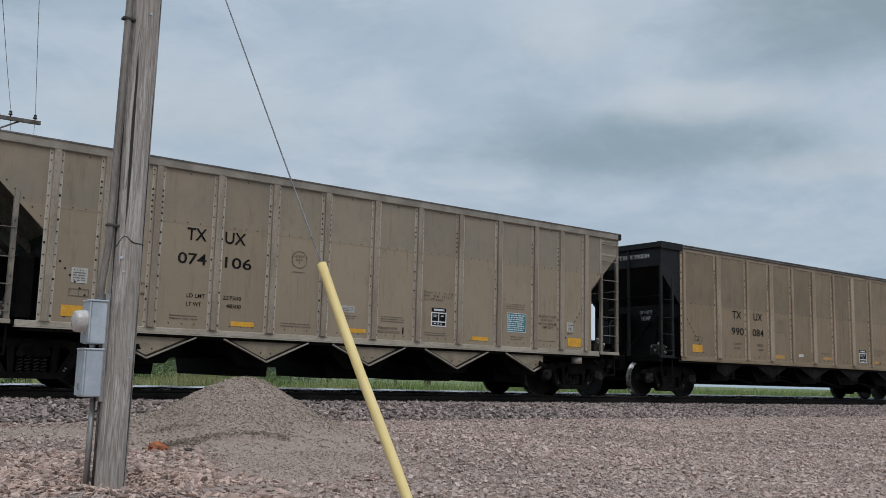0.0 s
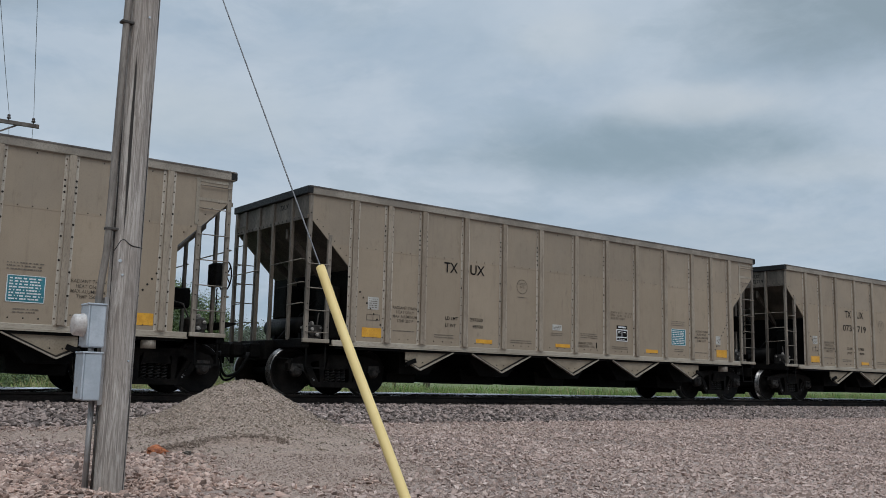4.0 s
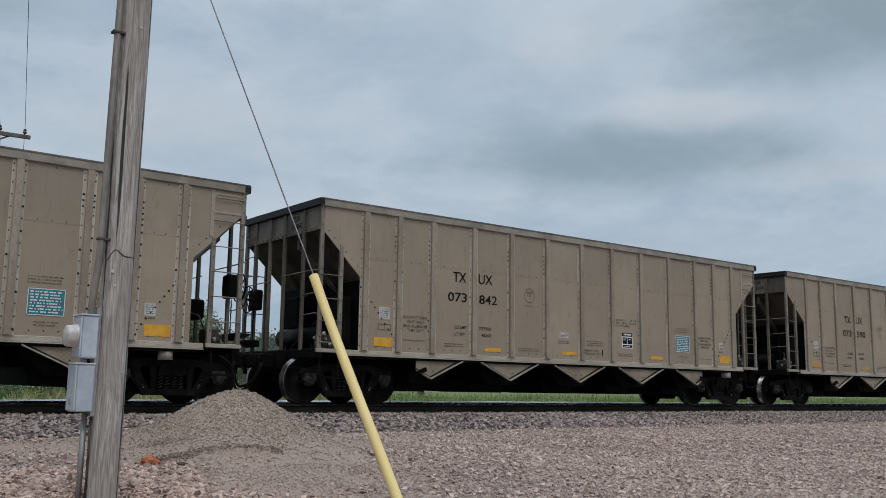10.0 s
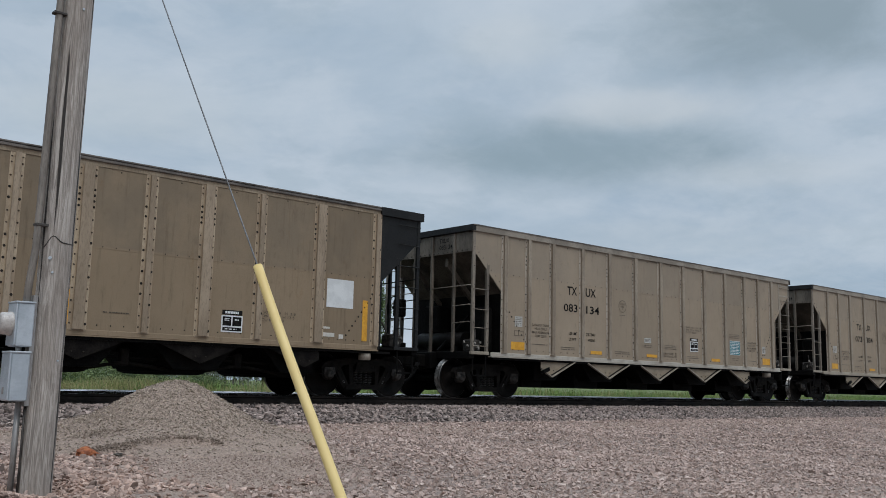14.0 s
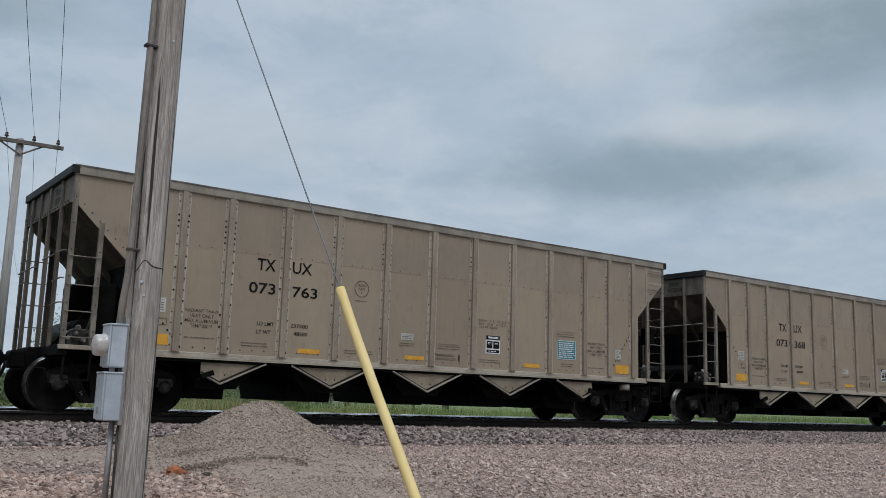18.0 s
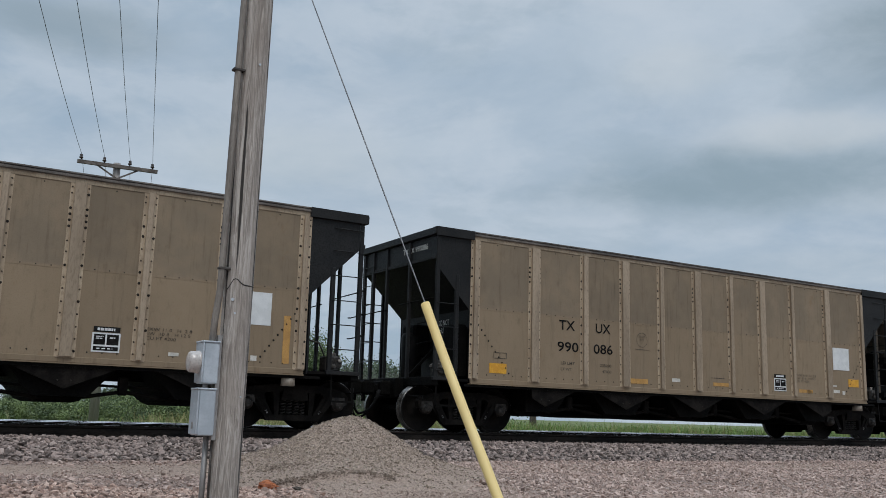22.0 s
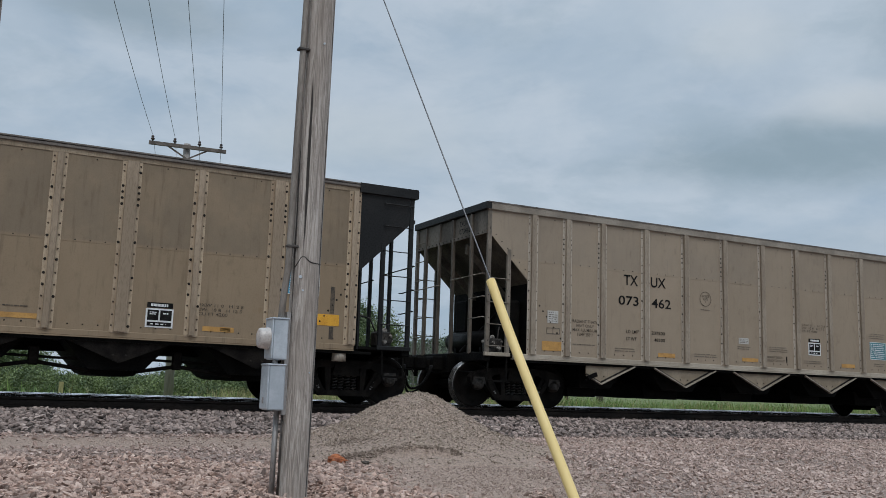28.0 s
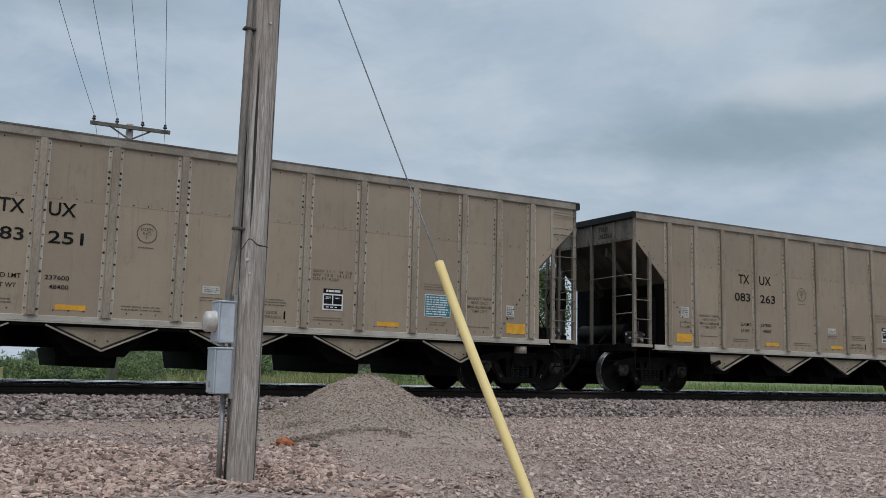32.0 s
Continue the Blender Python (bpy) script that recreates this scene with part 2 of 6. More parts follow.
MAT["rust_bolt"] = surface("rusty_bolt_head", (0.050, 0.036, 0.026), (0.110, 0.080, 0.056), 9, 80, (0.6, 0.9), 0.0, 0.1, spec=0.2)
MAT["bolt"] = surface("bolt_head", (0.014, 0.012, 0.010), (0.034, 0.028, 0.022), 9, 80, (0.6, 0.9), 0.0, 0.1, spec=0.2)
# brown grime, with the shade of the car ends put into the colour
MAT["end_skin"] = surface("dirty_shaded_end_steel", (0.075, 0.061, 0.047), (0.165, 0.138, 0.108), 2.0, 45, (0.55, 0.8), 0.05, 0.2, stretch=(1, 1, 0.3))
MAT["valve"] = surface("dust_caked_valve", (0.060, 0.054, 0.047), (0.40, 0.37, 0.33), 11.0, 60, (0.6, 0.8), 0.0, 0.3)
MAT["new_sheet"] = surface("pale_replacement_sheet", (0.37, 0.335, 0.285), (0.46, 0.425, 0.37), 2.0, 45, (0.5, 0.7), 0.1, 0.1)
MAT["pedestal"] = surface("dull_grey_pedestal", (0.36, 0.37, 0.37), (0.46, 0.47, 0.47), 4.0, 50, (0.5, 0.7), 0.0, 0.1, grime=0.15)
MAT["slope"] = surface("dark_slope_sheet", (0.046, 0.037, 0.028), (0.125, 0.101, 0.076), 1.3, 30, (0.5, 0.8), 0.1, 0.2)
MAT["black"] = surface("black_car_paint", (0.0045, 0.0049, 0.0055), (0.011, 0.01078, 0.0105), 1.4, 35, (0.45, 0.75), 0.0, 0.2, spec=0.30)
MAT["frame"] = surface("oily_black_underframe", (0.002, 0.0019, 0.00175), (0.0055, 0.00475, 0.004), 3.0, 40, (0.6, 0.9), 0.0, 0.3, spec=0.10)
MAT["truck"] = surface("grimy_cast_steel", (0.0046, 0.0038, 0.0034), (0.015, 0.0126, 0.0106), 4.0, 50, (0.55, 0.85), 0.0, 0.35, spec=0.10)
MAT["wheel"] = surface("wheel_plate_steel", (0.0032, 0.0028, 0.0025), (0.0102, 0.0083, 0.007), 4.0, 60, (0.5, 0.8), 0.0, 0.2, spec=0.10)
MAT["tread"] = surface("bright_wheel_rim", (0.12, 0.113, 0.106), (0.32, 0.305, 0.29), 5.0, 90, (0.22, 0.4), 0.9, 0.1)
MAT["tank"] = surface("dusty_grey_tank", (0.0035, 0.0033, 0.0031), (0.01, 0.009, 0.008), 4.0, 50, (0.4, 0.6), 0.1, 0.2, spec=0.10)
MAT["spring"] = surface("oily_spring_steel", (0.016, 0.014, 0.012), (0.048, 0.043, 0.037), 12.0, 90, (0.45, 0.7), 0.2, 0.2)
MAT["patch"] = surface("dull_black_patch_paint", (0.016, 0.015, 0.014), (0.036, 0.033, 0.030), 5.0, 60, (0.6, 0.85), 0, 0.1)
MAT["bearing"] = surface("bearing_cap", (0.016, 0.0138, 0.0117), (0.06, 0.051, 0.043), 12.0, 90, (0.45, 0.7), 0.3, 0.2)
MAT["ladder"] = surface("dusty_ladder_rail", (0.115, 0.096, 0.076), (0.24, 0.204, 0.162), 3.0, 50, (0.5, 0.7), 0.1, 0.2, stretch=(1, 1, 0.3))
MAT["white"] = surface("white_decal", (0.6, 0.615, 0.615), (0.69, 0.705, 0.705), 4.0, 60, (0.5, 0.7), 0, 0.0, grime=0.12)
MAT["notice"] = surface("dirty_white_notice", (0.37, 0.36, 0.33), (0.49, 0.48, 0.45), 4.0, 60, (0.5, 0.7), 0, 0.0, grime=0.15)
MAT["paleblue"] = surface("faded_blue_decal", (0.27, 0.42, 0.56), (0.37, 0.51, 0.64), 4.0, 60, (0.5, 0.7), 0, 0.0, grime=0.12)
MAT["pallid"] = surface("bleached_blue_decal", (0.44, 0.52, 0.56), (0.52, 0.60, 0.64), 4.0, 60, (0.5, 0.7), 0, 0.0, grime=0.12)
MAT["sky"] = surface("sky_blue_decal", (0.050, 0.245, 0.375), (0.080, 0.305, 0.450), 4.0, 60, (0.4, 0.6), 0, 0.0)
MAT["blue"] = surface("blue_decal", (0.022, 0.155, 0.19), (0.034, 0.195, 0.235), 4.0, 60, (0.4, 0.6), 0, 0.0)
MAT["yellow"] = surface("amber_reflector", (0.6, 0.285, 0.02), (0.7, 0.36, 0.03), 7.0, 60, (0.35, 0.55), 0, 0.0)
MAT["yellow_b"] = surface("dirty_amber_reflector", (0.4, 0.215, 0.06), (0.5, 0.275, 0.075), 7.0, 60, (0.4, 0.6), 0, 0.0)
MAT["ink"] = surface("black_stencil", (0.006, 0.0058, 0.0056), (0.018, 0.017, 0.016), 8.0, 60, (0.65, 0.85), 0, 0.0, spec=0.12)
MAT["faint"] = surface("faded_stencil", (0.100, 0.082, 0.063), (0.150, 0.125, 0.098), 8.0, 60, (0.5, 0.7), 0, 0.0)
MAT["fleck"] = surface("worn_brown_stencil", (0.040, 0.030, 0.022), (0.110, 0.084, 0.056), 6.0, 60, (0.5, 0.7), 0, 0.0)
MAT["worn_pale"] = surface("worn_tan_stencil", (0.36, 0.31, 0.23), (0.46, 0.40, 0.31), 8.0, 60, (0.5, 0.7), 0, 0.0)
MAT["pale"] = surface("pale_stencil", (0.50, 0.48, 0.43), (0.62, 0.60, 0.55), 8.0, 60, (0.5, 0.7), 0, 0.0)
MAT["hose"] = surface("black_rubber", (0.004, 0.004, 0.004), (0.009, 0.009, 0.009), 9.0, 60, (0.5, 0.7), 0, 0.1, spec=0.15)
MAT["rail"] = surface("rusty_dark_rail", (0.010, 0.008, 0.007), (0.028, 0.021, 0.017), 4.0, 60, (0.6, 0.9), 0.0, 0.3, stretch=(0.3, 1, 1), spec=0.2)
MAT["railhead"] = surface("polished_rail_head", (0.55, 0.55, 0.55), (0.75, 0.75, 0.75), 4.0, 40, (0.18, 0.30), 1.0, 0.05, stretch=(0.1, 1, 1))
MAT["tie"] = surface("creosoted_tie", (0.030, 0.024, 0.019), (0.085, 0.070, 0.056), 3.0, 30, (0.7, 0.95), 0, 0.4)
MAT["galv"] = surface("grey_enamelled_box", (0.40, 0.44, 0.48), (0.50, 0.54, 0.58), 5.0, 60, (0.35, 0.55), 0.2, 0.1, grime=0.12)
MAT["conduit"] = surface("grey_conduit", (0.25, 0.236, 0.226), (0.37, 0.352, 0.338), 5.0, 60, (0.4, 0.6), 0.5, 0.1, stretch=(1, 1, 0.2))
MAT["riser"] = surface("brown_conduit", (0.15, 0.13, 0.112), (0.27, 0.238, 0.206), 5.0, 60, (0.5, 0.7), 0.2, 0.1, stretch=(1, 1, 0.2))
MAT["strap"] = surface("dark_iron_strap", (0.035, 0.030, 0.027), (0.080, 0.070, 0.062), 5.0, 60, (0.5, 0.7), 0.2, 0.1)
MAT["meter"] = surface("yellowed_meter_cover", (0.45, 0.41, 0.38), (0.6, 0.56, 0.53), 9.0, 60, (0.12, 0.25), 0, 0.0)
MAT["guard"] = surface("yellow_plastic_guard", (0.7, 0.508, 0.19), (0.765, 0.585, 0.248), 1.2, 14, (0.42, 0.55), 0, 0.05, stretch=(1, 1, 0.4), grime=0.08)
MAT["wire"] = surface("galvanised_wire", (0.10, 0.10, 0.105), (0.17, 0.17, 0.175), 9.0, 60, (0.4, 0.6), 0.3, 0.0)
MAT["insul"] = surface("brown_glazed_insulator", (0.028, 0.018, 0.014), (0.055, 0.034, 0.026), 9.0, 60, (0.12, 0.25), 0, 0.0)
MAT["leaf"] = surface("shrub_leaf", (0.048, 0.080, 0.027), (0.200, 0.262, 0.092), 1.1, 30, (0.5, 0.7), 0, 0.0, islands=0.22)
MAT["leaf_mid"] = surface("mid_green_leaf", (0.060, 0.100, 0.036), (0.175, 0.235, 0.090), 0.9, 30, (0.5, 0.7), 0, 0.0, islands=0.40)
MAT["leaf_far"] = surface("hazy_tree_leaf", (0.095, 0.130, 0.085), (0.150, 0.190, 0.120), 0.5, 30, (0.6, 0.8), 0, 0.0, islands=0.5)
MAT["old_wood"] = surface("old_brown_crossarm", (0.085, 0.070, 0.060), (0.17, 0.145, 0.125), 4.0, 40, (0.7, 0.9), 0, 0.4)
MAT["twig"] = surface("hazy_grey_twig", (0.16, 0.15, 0.145), (0.26, 0.245, 0.235), 6.0, 40, (0.7, 0.9), 0, 0.0)
MAT["bark"] = surface("bark", (0.050, 0.040, 0.030), (0.110, 0.090, 0.070), 6.0, 40, (0.7, 0.9), 0, 0.5, stretch=(1, 1, 0.3))
MAT["grass"] = surface("tall_green_grass", (0.095, 0.19, 0.036), (0.25, 0.365, 0.088), 0.7, 30, (0.5, 0.7), 0, 0.0, islands=0.55)
MAT["straw"] = surface("straw_coloured_weeds", (0.3, 0.27, 0.11), (0.42, 0.38, 0.18), 0.7, 30, (0.5, 0.7), 0, 0.0, islands=0.4)
MAT["clay"] = surface("orange_clay", (0.19, 0.052, 0.018), (0.43, 0.135, 0.046), 14, 70, (0.7, 0.9), 0, 0.5, 0.006)
MAT["slab"] = surface("grey_concrete_post", (0.28, 0.27, 0.25), (0.38, 0.37, 0.34), 4, 50, (0.7, 0.9), 0, 0.2)


def pole_wood():
    m, nt, bsdf, co = begin("weathered_pole_wood", vary=False)
    grain = noised(nt, co, 34, 6, 0.7, (1, 1, 0.045), 0, 1.6)
    fibre = noised(nt, co, 150, 3, 0.6, (1, 1, 0.03), 4)
    broad = noised(nt, co, 3.0, 4, 0.6, (1, 1, 0.25), 9)
    crack = noised(nt, co, 21, 2, 0.5, (1, 1, 0.022), 17, 0.4)
    col = mixed(nt, ranged(nt, grain, 0.38, 0.62), (0.245, 0.212, 0.187), (0.53, 0.480, 0.435))
    col = mixed(nt, ranged(nt, broad, 0.40, 0.65, 0.0, 0.5), col, (0.250, 0.208, 0.176))
    col = mixed(nt, ranged(nt, fibre, 0.47, 0.65, 0.0, 0.40), col, (0.150, 0.128, 0.110))
    slit = ranged(nt, crack, 0.605, 0.660)
    col = mixed(nt, slit, col, (0.035, 0.030, 0.026))
    nt.links.new(col, bsdf.inputs["Base Color"])
    bsdf.inputs["Roughness"].default_value = 0.88
    sub = nt.nodes.new("ShaderNodeMath")
    sub.operation = "SUBTRACT"
    nt.links.new(grain, sub.inputs[0])
    nt.links.new(slit, sub.inputs[1])
    bumped(nt, bsdf, sub.outputs[0], 0.85, 0.010)
    return m


MAT["pole"] = pole_wood()


def stone(name, tones, rough=0.9, tint_scale=0.35):
    """Crushed rock: every stone takes one of the tones, with grit over it."""
    m, nt, bsdf, co = begin(name, True)
    geo = nt.nodes.new("ShaderNodeNewGeometry")
    ramp = nt.nodes.new("ShaderNodeValToRGB")
    ramp.color_ramp.interpolation = "LINEAR"
    els = ramp.color_ramp.elements
    for i, c in enumerate(tones):
        p = i / (len(tones) - 1)
        e = els[0] if i == 0 else els[len(els) - 1] if i == len(tones) - 1 else els.new(p)
        e.position, e.color = p, (*c, 1)
    nt.links.new(geo.outputs["Random Per Island"], ramp.inputs[0])
    grit = noised(nt, co, 55, 4, 0.65)
    area = noised(nt, co, tint_scale, 4, 0.6)
    col = mixed(nt, ranged(nt, grit, 0.4, 0.75, 0.0, 0.5), ramp.outputs[0], tuple(c * 0.6 for c in tones[0]))
    col = mixed(nt, ranged(nt, area, 0.35, 0.7, 0.0, 0.35), col, tuple(c * 0.9 for c in tones[len(tones) // 2]))
    nt.links.new(col, bsdf.inputs["Base Color"])
    bsdf.inputs["Roughness"].default_value = rough
    bumped(nt, bsdf, grit, 0.5, 0.006)
    return m


MAT["ballast"] = stone("grey_ballast_rock", [(0.043, 0.034, 0.031), (0.211, 0.167, 0.148), (0.397, 0.306, 0.269), (0.122, 0.099, 0.089), (0.536, 0.430, 0.380)])
MAT["pink"] = stone("pink_grey_gravel", [(0.049, 0.032, 0.026), (0.357, 0.236, 0.188), (0.520, 0.351, 0.281), (0.102, 0.069, 0.055), (0.588, 0.418, 0.340), (0.227, 0.154, 0.125), (0.692, 0.515, 0.427), (0.131, 0.089, 0.072)])
MAT["pink_fine"] = stone("pale_pink_gravel", [(0.190, 0.139, 0.118), (0.405, 0.294, 0.249), (0.515, 0.384, 0.326), (0.300, 0.222, 0.190), (0.625, 0.490, 0.424)])
MAT["edge_shade"] = stone("shade_dark_fines", [(0.130, 0.095, 0.075), (0.230, 0.172, 0.137), (0.350, 0.268, 0.213)])
MAT["chips"] = stone("pale_brown_chips", [(0.120, 0.090, 0.070), (0.290, 0.226, 0.172), (0.420, 0.335, 0.264), (0.230, 0.177, 0.137), (0.580, 0.490, 0.405)])
MAT["fines"] = stone("brown_fine_gravel", [(0.180, 0.130, 0.104), (0.310, 0.228, 0.186), (0.400, 0.302, 0.250), (0.250, 0.183, 0.150), (0.530, 0.418, 0.354)])


def ground_mat():
    m, nt, bsdf, co = begin("gravel_ground", True)
    sep = nt.nodes.new("ShaderNodeSeparateXYZ")
    nt.links.new(co, sep.inputs[0])
    broad = noised(nt, co, 0.35, 5, 0.6)
    mid = noised(nt, co, 2.4, 5, 0.65, (1, 1, 1), 5)
    grit = noised(nt, co, 20, 5, 0.75, (1, 1, 1), 9)
    fine = noised(nt, co, 80, 3, 0.7, (1, 1, 1), 13)
    pink = mixed(nt, ranged(nt, grit, 0.41, 0.60), (0.120, 0.087, 0.073), (0.370, 0.277, 0.235))
    dust = mixed(nt, ranged(nt, grit, 0.42, 0.60), (0.240, 0.182, 0.153), (0.390, 0.308, 0.264))
    col = mixed(nt, ranged(nt, mid, 0.42, 0.62, 0.0, 0.6), pink, dust)
    col = mixed(nt, ranged(nt, broad, 0.45, 0.72, 0.0, 0.4), col, (0.42, 0.328, 0.277))
    # the worn way past the heap, of trodden brown fines

    def calc(op, a, b):
        q = nt.nodes.new("ShaderNodeMath")
        q.operation = op
        for i, v in enumerate((a, b)):
            if isinstance(v, (int, float)):
                q.inputs[i].default_value = v
            else:
                nt.links.new(v, q.inputs[i])
        return q.outputs[0]

    c, d = math.cos(radians(29)), math.sin(radians(29))
    ex = calc("POWER", calc("DIVIDE", calc("SUBTRACT", calc("MULTIPLY", sep.outputs[0], c), calc("MULTIPLY", sep.outputs[1], d)), 1.62), 2.0)
    ey = calc("POWER", calc("DIVIDE", calc("SUBTRACT", calc("ADD", calc("MULTIPLY", sep.outputs[0], d), calc("MULTIPLY", sep.outputs[1], c)), 11.4), 3.0), 2.0)
    apron = calc("ADD", calc("ADD", ex, ey), calc("MULTIPLY", calc("SUBTRACT", mid, 0.5), 1.1))
    way = calc("ADD", calc("POWER", calc("DIVIDE", calc("SUBTRACT", sep.outputs[1], 12.75), 0.80), 2.0), calc("MULTIPLY", calc("MINIMUM", calc("MAXIMUM", calc("SUBTRACT", sep.outputs[0], 6.0), 0.0), 1.6), 0.25))
    way = calc("ADD", way, calc("MULTIPLY", calc("SUBTRACT", mid, 0.5), 1.2))
    worn = calc("MAXIMUM", ranged(nt, apron, 1.15, 0.65), ranged(nt, way, 1.1, 0.5))
    trodden = mixed(nt, ranged(nt, fine, 0.42, 0.58), (0.270, 0.199, 0.158), (0.470, 0.360, 0.295))
    trodden = mixed(nt, ranged(nt, grit, 0.46, 0.58, 0.0, 0.75), trodden, (0.200, 0.146, 0.115))
    col = mixed(nt, calc("MULTIPLY", worn, 0.92), col, trodden)
    # dark ground under the ballast, painting the shade in gaps between stones
    gap_shade = mixed(nt, ranged(nt, grit, 0.42, 0.60), (0.036, 0.029, 0.026), (0.110, 0.090, 0.080))
    col = mixed(nt, ranged(nt, calc("ADD", sep.outputs[1], calc("MULTIPLY", mid, 0.8)), 14.15, 14.7), col, gap_shade)
    # soil and turf past the far track
    turf = mixed(nt, ranged(nt, mid, 0.35, 0.65), (0.070, 0.100, 0.026), (0.150, 0.170, 0.055))
    col = mixed(nt, ranged(nt, sep.outputs[1], 24.6, 26.2), col, turf)
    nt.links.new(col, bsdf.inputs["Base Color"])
    bsdf.inputs["Roughness"].default_value = 0.95
    bumped(nt, bsdf, grit, 0.8, 0.03)
    return m


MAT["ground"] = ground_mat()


def heap_mat():
    m, nt, bsdf, co = begin("heaped_fine_gravel", True)
    broad = noised(nt, co, 1.1, 4, 0.6)
    mid = noised(nt, co, 7.0, 5, 0.7, (1, 1, 1), 5)
    grit = noised(nt, co, 30, 4, 0.75, (1, 1, 1), 9)
    fine = noised(nt, co, 110, 3, 0.75, (1, 1, 1), 13)
    col = mixed(nt, ranged(nt, fine, 0.42, 0.58), (0.225, 0.166, 0.130), (0.475, 0.366, 0.292))
    col = mixed(nt, ranged(nt, grit, 0.47, 0.60, 0.0, 0.8), col, (0.092, 0.067, 0.051))
    col = mixed(nt, ranged(nt, mid, 0.48, 0.66, 0.0, 0.4), col, (0.150, 0.112, 0.084))
    col = mixed(nt, ranged(nt, broad, 0.5, 0.7, 0.0, 0.35), col, (0.310, 0.243, 0.186))
    # trodden pinkish fines round the foot
    off = nt.nodes.new("ShaderNodeVectorMath")
    off.operation = "DISTANCE"
    flat = nt.nodes.new("ShaderNodeVectorMath")
    flat.operation = "MULTIPLY"
    flat.inputs[1].default_value = (1, 1, 0)
    nt.links.new(co, flat.inputs[0])
    nt.links.new(flat.outputs[0], off.inputs[0])
    off.inputs[1].default_value = (6.05, 12.75, 0)
    trodden = mixed(nt, ranged(nt, fine, 0.42, 0.58), (0.285, 0.211, 0.168), (0.430, 0.328, 0.268))
    trodden = mixed(nt, ranged(nt, grit, 0.46, 0.58, 0.0, 0.75), trodden, (0.200, 0.146, 0.115))
    col = mixed(nt, ranged(nt, off.outputs["Value"], 1.05, 1.75, 0.0, 0.9), col, trodden)
    nt.links.new(col, bsdf.inputs["Base Color"])
    bsdf.inputs["Roughness"].default_value = 0.95
    bumped(nt, bsdf, grit, 0.9, 0.025)
    return m


MAT["heap"] = heap_mat()


# ---- mesh helpers ----
def brick_of(bm, x0, x1, y0, y1, z0, z1, mi=0, bevel=0.0):
    r = bmesh.ops.create_cube(bm, size=1, matrix=Matrix.Translation(((x0 + x1) / 2, (y0 + y1) / 2, (z0 + z1) / 2)) @ Matrix.Diagonal((x1 - x0, y1 - y0, z1 - z0, 1)))
    vs = r["verts"]
    for f in {f for v in vs for f in v.link_faces}:
        f.material_index = mi
    if bevel:
        bmesh.ops.bevel(bm, geom=list({e for v in vs for e in v.link_edges}), offset=bevel, segments=1, affect="EDGES", profile=0.5)
    return vs


def bar(bm, p, q, wide, deep, mi=0, side=(0, 1, 0)):
    """A rectangular bar from p to q; wide across, deep along side."""
    p, q = Vector(p), Vector(q)
    d = q - p
    z = d.normalized()
    y = Vector(side) - z * z.dot(Vector(side))
    y = y.normalized() if y.length > 1e-4 else z.orthogonal().normalized()
    x = y.cross(z)
    m = Matrix.Translation((p + q) / 2) @ Matrix((x, y, z)).transposed().to_4x4() @ Matrix.Diagonal((wide, deep, d.length, 1))
    vs = bmesh.ops.create_cube(bm, size=1, matrix=m)["verts"]
    for f in {f for v in vs for f in v.link_faces}:
        f.material_index = mi


def rod(bm, p, q, r, seg=8, mi=0, r2=None):
    p, q = Vector(p), Vector(q)
    d = q - p
    m = Matrix.Translation((p + q) / 2) @ d.to_track_quat("Z", "Y").to_matrix().to_4x4()
    vs = bmesh.ops.create_cone(bm, cap_ends=True, segments=seg, radius1=r, radius2=r if r2 is None else r2, depth=d.length, matrix=m)["verts"]
    for f in {f for v in vs for f in v.link_faces}:
        f.material_index = mi
        f.smooth = len(f.verts) == 4 and seg > 6


def pipe(bm, pts, r, seg=8, mi=0):
    """A round pipe along points."""
    rings = []
    for i, p in enumerate(pts):
        a, b = Vector(pts[max(i - 1, 0)]), Vector(pts[min(i + 1, len(pts) - 1)])
        t = (b - a).normalized()
        u = t.orthogonal().normalized() if i == 0 else (u - t * t.dot(u)).normalized()
        w = t.cross(u)
        rings.append([bm.verts.new(Vector(p) + r * (math.cos(k * 2 * math.pi / seg) * u + math.sin(k * 2 * math.pi / seg) * w)) for k in range(seg)])
    for a, b in zip(rings, rings[1:]):
        for k in range(seg):
            f = bm.faces.new((a[k], a[(k + 1) % seg], b[(k + 1) % seg], b[k]))
            f.smooth, f.material_index = True, mi
    for ring in (rings[0][::-1], rings[-1]):
        bm.faces.new(ring).material_index = mi


def slab(bm, poly, y0, y1, mi=0):
    """A flat plate: an outline in x and z, thick from y0 to y1."""
    a = [bm.verts.new((x, y0, z)) for x, z in poly]
    b = [bm.verts.new((x, y1, z)) for x, z in poly]
    fs = [bm.faces.new(a), bm.faces.new(b[::-1])]
    for i in range(len(poly)):
        j = (i + 1) % len(poly)
        fs.append(bm.faces.new((a[j], a[i], b[i], b[j])))
    for f in fs:
        f.material_index = mi


